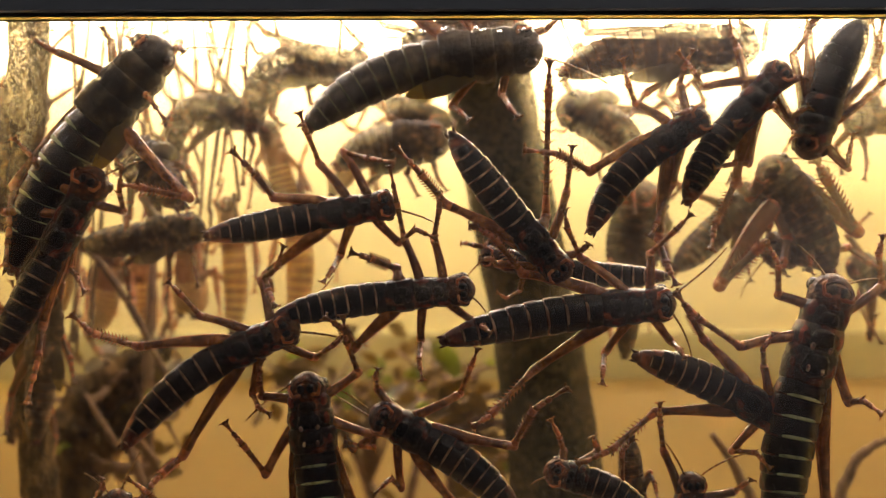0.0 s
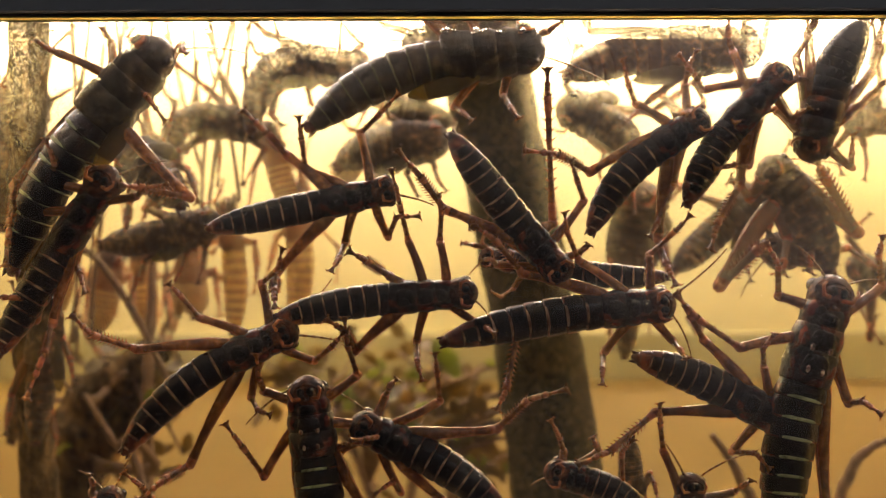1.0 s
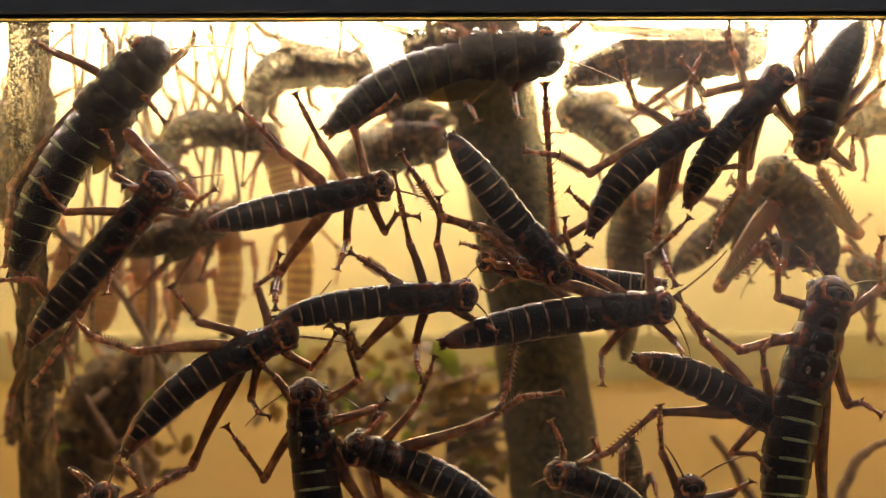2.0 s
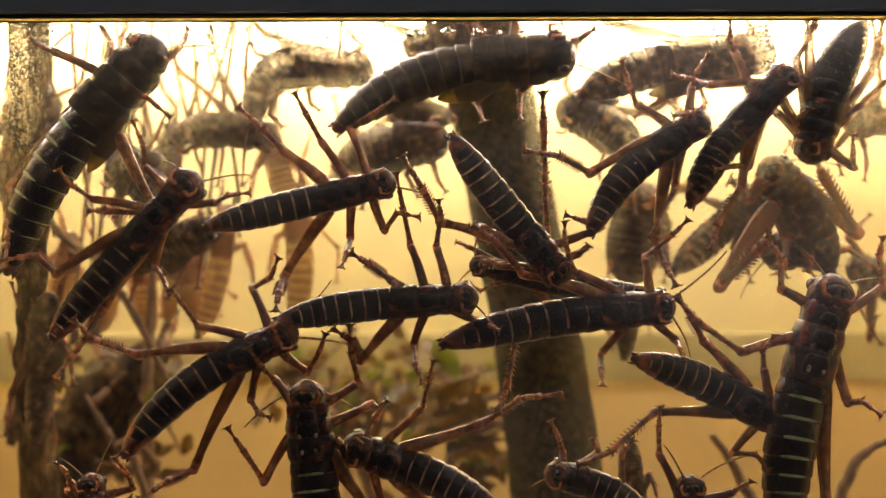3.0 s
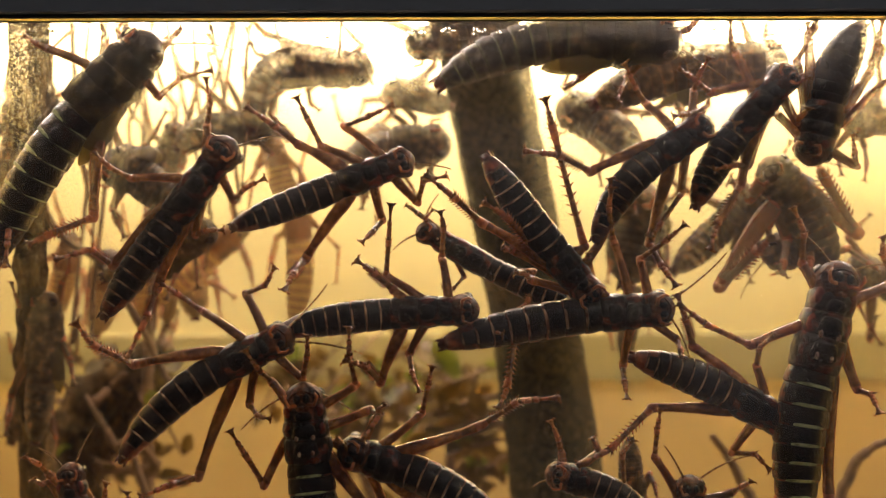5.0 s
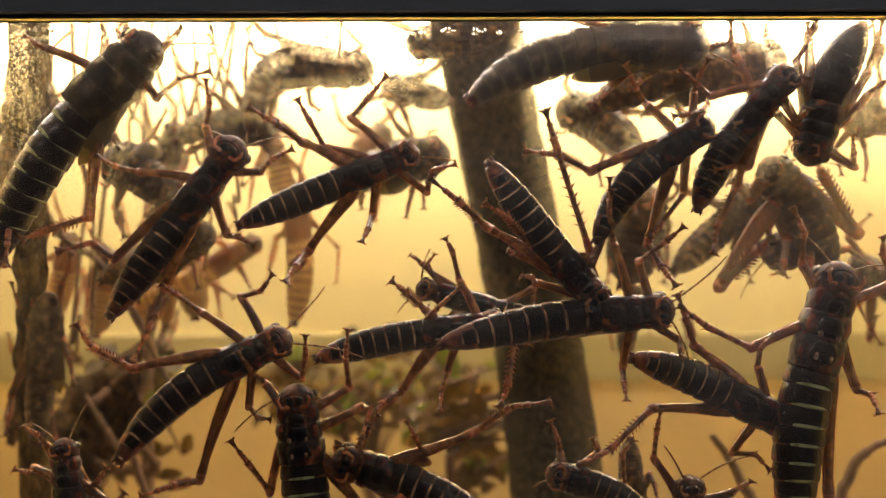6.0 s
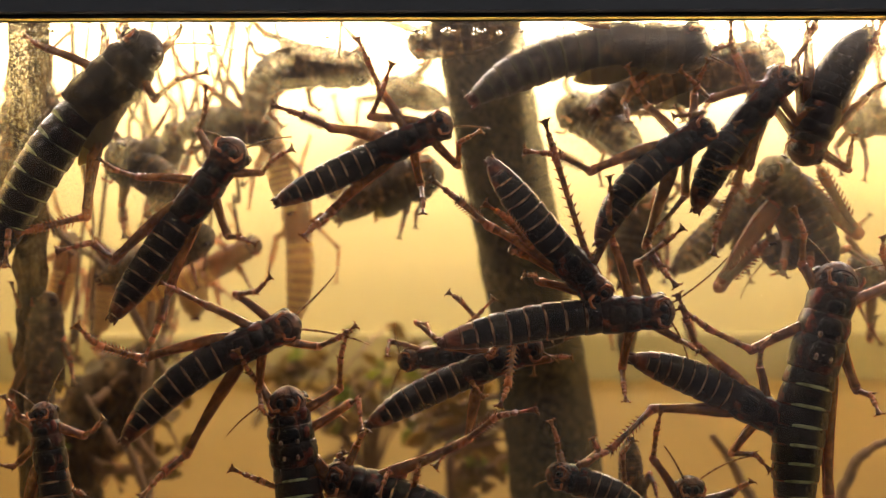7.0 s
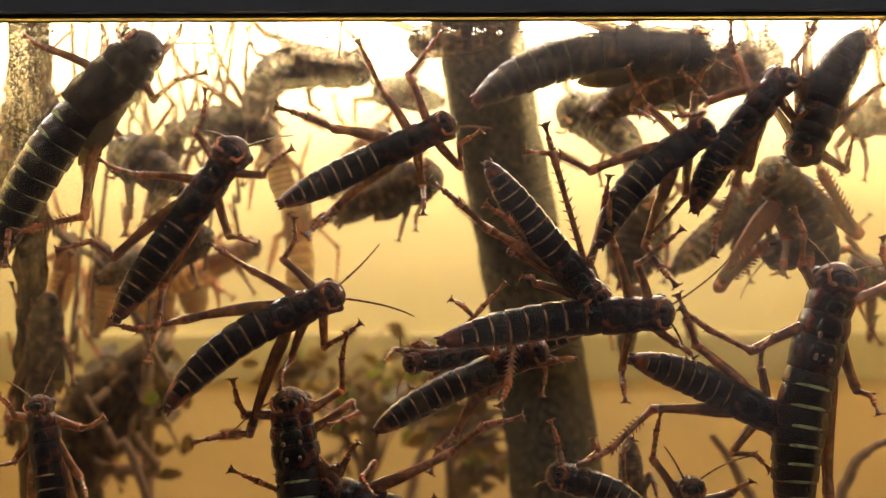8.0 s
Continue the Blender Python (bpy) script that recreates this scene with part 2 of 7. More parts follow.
M["seal"] = surface("amber_silicone", [(0.3, (0.5, 0.33, 0.12)), (0.7, (0.62, 0.44, 0.18))], 60, 0.25, fine=400, through_light=0.9, glow_colour=(1.0, 0.86, 0.42))
M["wall"] = surface("room_wall_paint", [(0.3, (0.28, 0.29, 0.31)), (0.7, (0.34, 0.35, 0.37))], 3, 0.85, bumps=(0.1, 0.001), fine=120)
M["floor"] = surface("room_floor", [(0.3, (0.10, 0.09, 0.08)), (0.7, (0.16, 0.14, 0.12))], 5, 0.6, fine=80)
M["white"] = surface("white_enamel", [(0.3, (0.7, 0.7, 0.68)), (0.7, (0.8, 0.8, 0.78))], 20, 0.4, fine=200)
M["glass"] = glass_material()


def glowing(name, colour, strength):
    m, nt, p, out = nodes_of(name)
    p.inputs["Emission Color"].default_value = (*colour, 1)
    p.inputs["Emission Strength"].default_value = strength
    return m


# weak glow for the diffuser of the assumed, unseen ceiling fixture
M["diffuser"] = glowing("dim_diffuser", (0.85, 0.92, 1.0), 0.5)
M["tube"] = glowing("lit_tube", (1.0, 0.86, 0.6), 12)

# ---------------------------------------------------------------- mesh tools


def part(name, data, mats, parent=None, label="", m=None):
    """Links one mesh as a part of a thing, or as a thing of its own."""
    if isinstance(data, bmesh.types.BMesh):
        me = bpy.data.meshes.new(name)
        data.to_mesh(me)
        data.free()
    else:
        me = bpy.data.meshes.new(name)
        me.from_pydata(data[0], [], data[1])
        if len(data) > 2:
            me.polygons.foreach_set("material_index", data[2])
        me.polygons.foreach_set("use_smooth", [True] * len(data[1]))
    for mat in mats if isinstance(mats, (list, tuple)) else [mats]:
        me.materials.append(M[mat])
    ob = new(name, me)
    if parent is not None:
        ob.parent = parent
    if m is not None:
        ob.matrix_basis = m
    if label:
        tagged(ob, label)
    return ob


def loft(points, ry, rz, sides=12, slots=None, up=Vector((0, 0, 1)), wobble=0.0, seed=0):
    """A closed tube along points; ry across, rz along 'up'; slots: one material slot for each stretch."""
    rng = random.Random(seed)
    pts = [Vector(p) for p in points]
    verts, faces, ids = [], [], []
    for i, c in enumerate(pts):
        t = (pts[min(i + 1, len(pts) - 1)] - pts[max(i - 1, 0)])
        t = t.normalized() if t.length > 1e-9 else Vector((1, 0, 0))
        a = up - t * up.dot(t)
        if a.length < 1e-6:
            a = Vector((0, 1, 0)) - t * t.y
        a.normalize()
        b = t.cross(a)
        for k in range(sides):
            w = 2 * math.pi * k / sides
            f = 1 + (rng.uniform(-wobble, wobble) if wobble else 0)
            verts.append(c + a * (rz[i] * math.sin(w) * f) + b * (ry[i] * math.cos(w) * f))
    for i in range(len(pts) - 1):
        for k in range(sides):
            l = (k + 1) % sides
            faces.append((i * sides + k, i * sides + l, (i + 1) * sides + l, (i + 1) * sides + k))
            ids.append(slots[i] if slots else 0)
    faces.append(tuple(range(sides))[::-1]); ids.append(slots[0] if slots else 0)
    n = (len(pts) - 1) * sides
    faces.append(tuple(range(n, n + sides))); ids.append(slots[-1] if slots else 0)
    return verts, faces, ids


def joined(*datas):
    verts, faces, ids = [], [], []
    for v, f, i in datas:
        o = len(verts)
        verts += list(v)
        faces += [tuple(a + o for a in p) for p in f]
        ids += list(i)
    return verts, faces, ids


def slab(x0, x1, y0, y1, z0, z1, bevel=0.0, segments=2):
    bm = bmesh.new()
    bmesh.ops.create_cube(bm, size=1)
    for v in bm.verts:
        v.co = Vector(((x0 + x1) / 2 + v.co.x * (x1 - x0), (y0 + y1) / 2 + v.co.y * (y1 - y0), (z0 + z1) / 2 + v.co.z * (z1 - z0)))
    if bevel:
        bmesh.ops.bevel(bm, geom=bm.edges[:], offset=bevel, segments=segments, affect="EDGES", profile=0.5)
    return bm


def ball(centre, rx, ry, rz, slot=0, rings=8, sides=12):
    c = Vector(centre)
    pts = [c + Vector((-rx * math.cos(math.pi * (i + 0.08) / (rings + 0.16)), 0, 0)) for i in range(rings + 1)]
    s = [math.sin(math.pi * (i + 0.08) / (rings + 0.16)) for i in range(rings + 1)]
    return loft(pts, [ry * a for a in s], [rz * a for a in s], sides, [slot] * rings)


# ---------------------------------------------------------------- the tank and the room
def build_room():
    x, y0, y1, z0, z1 = 2.0, -2.6, 1.0, -0.9, 1.7
    tagged(part("floor", slab(-x, x, y0, y1, z0 - 0.1, z0), "floor"), "dark hard floor of a dim room", "floor", kind="structure")
    tagged(part("ceiling", slab(-x, x, y0, y1, z1, z1 + 0.1), "wall"), "grey painted ceiling of a dim room", "ceiling", kind="structure")
    tagged(part("wall_north", slab(-x - 0.1, x + 0.1, y1, y1 + 0.1, z0, z1), "wall"), "plain grey painted room wall", "wall", kind="structure")
    tagged(part("wall_south", slab(-x - 0.1, x + 0.1, y0 - 0.1, y0, z0, z1), "wall"), "plain grey painted room wall", "wall", kind="structure")
    tagged(part("wall_west", slab(-x - 0.1, -x, y0, y1, z0, z1), "wall"), "plain grey painted room wall", "wall", kind="structure")
    tagged(part("wall_east", slab(x, x + 0.1, y0, y1, z0, z1), "wall"), "plain grey painted room wall", "wall", kind="structure")


def build_tank():
    w, d, h = TANK_W / 2, TANK_D, TANK_H
    tank = tagged(new("terrarium"), "large glass insect tank with dark grey metal frame", "terrarium")
    pane = part("front_pane", slab(-w, w, 0.0, 0.004, 0.0, BAR_Z + 0.03), "glass", tank, "clear dusty front pane with dried water spots")
    pane.visible_shadow = False
    bar = part("top_rail", slab(-w - 0.02, w + 0.02, -0.0045, -0.0005, BAR_Z + 0.0019, BAR_Z + 0.07, 0.0004), "frame", tank, "dark grey painted metal top rail")
    part("gasket", slab(-w, w, -0.0024, -0.0005, BAR_Z + 0.0009, BAR_Z + 0.0018, 0.0002), "gasket", bar, "black rubber gasket")
    part("seal", slab(-w, w, -0.0016, -0.0002, BAR_Z + 0.00022, BAR_Z + 0.00085, 0.0001), "seal", bar, "thin amber silicone seal along the rail")
    part("drip_edge", slab(-w, w, -0.0014, -0.0002, BAR_Z - 0.00008, BAR_Z + 0.0002, 0.00005), "gasket", bar, "thin dark edge under the seal")
    part("bottom_rail", slab(-w - 0.02, w + 0.02, -0.012, -0.0005, -0.02, 0.06, 0.0012), "frame", tank)
    part("back_panel", slab(-w, w, d, d + 0.006, 0.0, h), "panel", tank, "smooth cream back panel washed by the lamp")
    part("side_panel", slab(-w - 0.006, -w - 0.001, 0.0, d + 0.006, 0.0, h), "board", tank)
    part("side_panel", slab(w + 0.001, w + 0.006, 0.0, d + 0.006, 0.0, h), "board", tank)
    part("base", slab(-w - 0.02, w + 0.02, -0.0004, d + 0.01, -0.02, -0.0005, 0.001), "frame", tank)
    part("lid", slab(-w - 0.02, w + 0.02, -0.0004, d + 0.01, h + 0.001, h + 0.008, 0.001), "white", tank, "white lid closing the tank")
    part("batten", slab(-w + 0.001, w - 0.001, d - 0.0022, d - 0.0005, 0.262, 0.290, 0.0007, 2), "batten", tank, "olive wooden batten across the back panel")
    part("lower_board", slab(-w + 0.001, w - 0.001, d - 0.0016, d - 0.0005, 0.004, 0.2618, 0.0003, 1), "board", tank, "tan lower board of the back panel")
    lamp = tagged(new("tube_lamp"), "warm fluorescent tube lamp under the tank lid, out of view", "lamp")
    part("housing", slab(-0.32, 0.32, LAMP_Y - 0.04, LAMP_Y + 0.018, h - 0.016, h - 0.001, 0.004), "white", lamp)
    part("tube", loft([(-0.31, LAMP_Y, h - 0.021), (0.31, LAMP_Y, h - 0.021)], [0.004] * 2, [0.004] * 2, 12), "tube", lamp, "lit warm white tube")
    # unseen housing and tube added to go with the rim lamp
    lamp = tagged(new("tube_lamp"), "warm fluorescent tube lamp under the tank lid, out of view", "lamp")
    part("housing", slab(-0.32, 0.32, 0.16, 0.22, h - 0.016, h - 0.001, 0.004), "white", lamp)
    part("tube", loft([(-0.31, 0.19, h - 0.021), (0.31, 0.19, h - 0.021)], [0.004] * 2, [0.004] * 2, 12), "tube", lamp, "lit warm white tube")
    # unseen fixture added to house the room light
    rl = tagged(new("assumed_ceiling_light"), "assumed dim white ceiling light panel, out of view", "lamp")
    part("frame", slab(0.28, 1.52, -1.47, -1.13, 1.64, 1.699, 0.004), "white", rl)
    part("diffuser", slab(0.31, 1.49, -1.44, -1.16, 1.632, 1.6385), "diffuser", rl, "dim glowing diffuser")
    bm = bmesh.new()
    bmesh.ops.create_grid(bm, x_segments=110, y_segments=70, size=1)
    for v in bm.verts:
        x, y = v.co.x * (w - 0.001), d / 2 + v.co.y * (d / 2 - 0.002)
        v.co = Vector((x, y, 0.02 + 0.012 * noise.noise((x * 9, y * 9, 1)) + 0.003 * noise.noise((x * 60, y * 60, 2))))
    for f in bm.faces:
        f.smooth = True
    tagged(part("substrate", bm, "substrate"), "sandy brown substrate on the tank floor", "ground", kind="structure")
    cab = tagged(new("cabinet"), "dark grey cabinet under the tank", "cabinet")
    part("body", slab(-w - 0.03, w + 0.03, -0.02, d + 0.03, -0.88, -0.021, 0.002), "frame", cab)
    part("plinth", slab(-w - 0.01, w + 0.01, 0.0, d + 0.01, -0.9, -0.881), "gasket", cab)


build_room()
build_tank()


def water_material():
    m, nt, p, out = nodes_of("water")
    p.inputs["Transmission Weight"].default_value, p.inputs["IOR"].default_value, p.inputs["Roughness"].default_value = 1.0, 1.33, 0.02
    return m


M["water"] = water_material()


def water_drops():
    """Beads of condensation on the inside of the pane, just under the rail."""
    rng = random.Random(12)
    for i in range(22):
        x = rng.uniform(-0.112, 0.112) if i > 13 else rng.uniform(0.0, 0.022)
        z = BAR_Z - 0.0012 - abs(rng.gauss(0, 0.0011))
        q = rng.uniform(0.0003, 0.0009)
        tagged(part("water_drop", ball((x, 0.0042, z), q * rng.uniform(1.0, 1.6), q * 0.5, q, 0, 8, 12), "water"), "clear bead of water on the glass", "water drop", "water drops under the rail")


water_drops()

# ---------------------------------------------------------------- wood and leaves
def branch(name, label, points, radii, mat="bark", sides=14, seed=1, rough=0.06, category="branch", parent=None):
    """A crooked branch through the given millimetre points, thinning by radii (mm)."""
    rng = random.Random(seed)
    P = [Vector(p) * 0.001 for p in points]
    pts, rr = [], []
    for i in range(len(P) - 1):
        p0, p1, p2, p3 = P[max(i - 1, 0)], P[i], P[i + 1], P[min(i + 2, len(P) - 1)]
        n = 9
        for k in range(n + (i == len(P) - 2)):
            t = k / n
            pts.append(0.5 * ((2 * p1) + (p2 - p0) * t + (2 * p0 - 5 * p1 + 4 * p2 - p3) * t * t + (3 * p1 - p0 - 3 * p2 + p3) * t ** 3))
            rr.append((radii[i] * (1 - t) + radii[i + 1] * t) * 0.001 * (1 + rng.uniform(-rough, rough)))
    ob = part(name, loft(pts, rr, rr, sides, up=Vector((0, 1, 0.02)), wobble=rough * 0.8, seed=seed), mat, parent)
    return tagged(ob, label, category)


def leaf(parent, stem, base, tip, width, mat, seed=0, fold=0.25):
    """A pointed leaf with a folded midrib, a wavy edge and a stalk from the stem, millimetres."""
    a, b = Vector(base) * 0.001, Vector(tip) * 0.001
    axis = b - a
    side = axis.cross(Vector((0.25, 1, 0.35))).normalized()
    lift = side.cross(axis).normalized()
    verts, faces = [], []
    n, k = 9, 5
    for i in range(n + 1):
        t = i / n
        wv = width * 0.0005 * math.sin(math.pi * min(1, t * 0.93 + 0.04)) ** 0.8
        for j in range(k):
            s = j / (k - 1) * 2 - 1
            verts.append(a + axis * t + side * (s * wv) + lift * (abs(s) * wv * fold - 0.12 * axis.length * t * t + 0.15 * wv * math.sin(7 * t + seed)))
    for i in range(n):
        for j in range(k - 1):
            faces.append((i * k + j, i * k + j + 1, (i + 1) * k + j + 1, (i + 1) * k + j))
    m = len(verts)
    verts += [v + lift * 0.0003 for v in verts]
    faces += [tuple(x + m for x in f[::-1]) for f in faces]
    s0 = Vector(stem) * 0.001
    stalk = loft([s0, (s0 + a) / 2 + Vector((0, 0, 0.004)), a, a + axis * 0.3], [0.0011, 0.0008, 0.0007, 0.0003], [0.0011, 0.0008, 0.0007, 0.0003], 6, [1, 1, 1])
    return part("leaf", joined((verts, faces, [0] * len(faces)), stalk), [mat, "twig"], parent, "green leaf" if mat == "leaf" else "withered brown leaf")


# ---------------------------------------------------------------- grasshoppers
INSECTS = {}
TOE_IN, KNEE_OUT = 8.3, 1.5        # mm: toes lie nearer to the glass than the body, knees further off


def plane_pose(waist, head, depth):
    """The pose of a body whose belly faces the front pane: x to the head, z (the back) away from the pane."""
    u, v = Vector(waist), Vector(head)
    t = math.atan2(v.y - u.y, v.x - u.x)
    c, s = math.cos(t), math.sin(t)
    return Matrix(((c, s, 0, u.x * 0.001), (0, 0, 1, depth * 0.001), (s, -c, 0, u.y * 0.001), (0, 0, 0, 1)))


def bone_pose(a, b):
    """x runs from a to b; z leans away from the pane."""
    x = (b - a).normalized()
    z = Vector((0, 1, 0)) - x * x.y
    z = z.normalized() if z.length > 1e-4 else Vector((0, 0, 1))
    y = z.cross(x)
    return Matrix(((x.x, y.x, z.x, a.x), (x.y, y.y, z.y, a.y), (x.z, y.z, z.z, a.z), (0, 0, 0, 1)))


def spine(tail, s):
    """A point of the bent abdomen's axis, s from the waist (0) to the tail (1), in the body's space."""
    p, c = Vector((tail[0], tail[1], 0)), Vector((-0.5 * math.hypot(*tail), 0, 0))
    return c * (2 * s * (1 - s)) + p * (s * s)


def shell(points, ry, rz, sides, shape=None, pick=None, up=Vector((0, 0, 1)), wobble=0.0, seed=0):
    """A closed tube like loft; shape(ring, across, lift) scales the radius, pick(stretch, across, lift) names the slot."""
    v, f, ids = loft(points, ry, rz, sides, [0] * (len(points) - 1), up, wobble, seed)
    if shape:
        for i, p in enumerate(points):
            c = Vector(p)
            for k in range(sides):
                w = 2 * math.pi * k / sides
                v[i * sides + k] = c + (v[i * sides + k] - c) * shape(i, math.cos(w), math.sin(w))
    if pick:
        for i in range(len(points) - 1):
            for k in range(sides):
                w = 2 * math.pi * (k + 0.5) / sides
                ids[i * sides + k] = pick(i, math.cos(w), math.sin(w))
    return v, f, ids


def femur_mesh(L, r, hind):
    """A thigh: swollen near the hip, keeled along its edges, with a knobbed knee."""
    n = 14
    if hind:
        prof = lambda t: float(np.interp(t, [0, .06, .2, .4, .6, .78, .88, .94, 1], [.7, 1.0, 1.22, 1.12, .92, .74, .70, .92, .78]))
    else:
        prof = lambda t: float(np.interp(t, [0, .08, .25, .5, .75, .88, .95, 1], [.75, 1.08, 1.06, .96, .86, .84, 1.08, .84]))
    ts = [i / n for i in range(n + 1)]
    bow = lambda t: L * 0.022 * math.sin(math.pi * t)
    axis = [Vector((L * t, bow(t), 0)) for t in ts]
    slots = [1] + [0] * (n - 2) + [1]
    pieces = [loft(axis, [r * prof(t) for t in ts], [r * prof(t) * 1.08 for t in ts], 12, slots, wobble=0.035, seed=int(L * 1e5))]
    # keel ridges; their orange colour stands in for rim light along the thigh
    for a in (0.5, 2.6, 3.7, 5.7):
        line = [Vector((L * t, bow(t) + r * prof(t) * math.cos(a), r * prof(t) * 1.08 * math.sin(a))) for t in ts[1:-1]]
        q = [r * (0.12 if i % 2 else 0.08) for i in range(n - 1)]
        pieces.append(loft(line, q, q, 5, [1] * (n - 2)))
    pieces.append(ball((L, 0, 0), r * 0.98, r * 0.9, r * 0.92, 1, 6, 10))
    for s in (-1, 1):
        pieces.append(ball((L * 0.985, s * r * 0.55, 0), r * 0.75, r * 0.32, r * 0.5, 1, 5, 8))
    return joined(*pieces)


def tibia_mesh(L, r, hind):
    """A shank: knobbed below the knee, slim, widening to the ankle, with two rows of spines."""
    n = 12
    ts = [i / n for i in range(n + 1)]
    prof = lambda t: float(np.interp(t, [0, .06, .13, .3, .6, .85, .95, 1], [1.05, 1.15, .86, .74, .72, .80, 1.05, 1.0]))
    pts = [(L * t, 0, 0.02 * L * math.sin(math.pi * t)) for t in ts]
    out = [loft(pts, [r * prof(t) for t in ts], [r * prof(t) for t in ts], 10, [1, 1] + [0] * (n - 4) + [1, 1], wobble=0.04, seed=int(L * 1e5))]
    count = 10 if hind else 5
    for i in range(count):
        t = 0.26 + 0.70 * i / (count - 1)
        for side in (-1, 1):
            a = Vector((L * t, side * r * 0.5, r * 0.1))
            b = a + Vector((L * 0.012 + r * 0.6, side * r * (1.25 if hind else 0.6), r * 0.2))
            q = [r * 0.28, r * 0.2, r * 0.04]
            out.append(loft([a, (a + b) / 2, b], q, q, 5, [1, 0]))
    for side in (-1, 1):
        a = Vector((L * 0.99, side * r * 0.6, -r * 0.2))
        b = a + Vector((r * 1.5, side * r * 0.8, -r * 0.2))
        out.append(loft([a, b], [r * 0.26, r * 0.04], [r * 0.26, r * 0.04], 5, [0]))
    return joined(*out)


def tarsus_mesh(L, r):
    """A foot of three padded joints with a pad and two hooked claws."""
    pts, rad = [], []
    for t, q in [(0, .62), (.05, .8), (.12, 1.02), (.22, .86), (.3, 1.08), (.35, .6), (.40, .9), (.5, 1.05), (.55, .56), (.62, .5), (.78, .58), (.92, .86), (1, .8)]:
        pts.append((L * t, 0, 0)); rad.append(r * q)
    out = [loft(pts, rad, rad, 9, [0, 0, 1, 1, 0, 0, 1, 0, 0, 1, 0, 0])]
    for t in (0.14, 0.3, 0.5):
        out.append(ball((L * t, 0, -r * 0.75), r * 0.7, r * 0.62, r * 0.42, 1, 5, 8))
    out.append(ball((L + r * 0.2, 0, -r * 0.3), r * 0.9, r * 1.05, r * 0.55, 0, 5, 8))
    for side in (-1, 1):
        q = [r * 0.46, r * 0.34, r * 0.06]
        out.append(loft([(L * 0.96, side * r * 0.4, 0), (L + r * 0.7, side * r * 1.5, r * 0.1), (L + r * 0.8, side * r * 2.2, -r * 0.7)], q, q, 6, [0, 0]))
    return joined(*out)


def antenna_mesh(points, r):
    p0, p1, p2 = [Vector(p) for p in points]
    pts, rad, slots = [], [], []
    n = 40
    for i in range(n + 1):
        t = i / n
        pts.append(p0 * (1 - t) ** 2 + p1 * (2 * t * (1 - t)) + p2 * t * t)
        rad.append(r * (1.15 - 0.5 * t) * (1.12 if i % 2 else 0.82))
        slots.append(i // 2 % 2)
    return loft(pts, rad, rad, 6, slots[:-1])


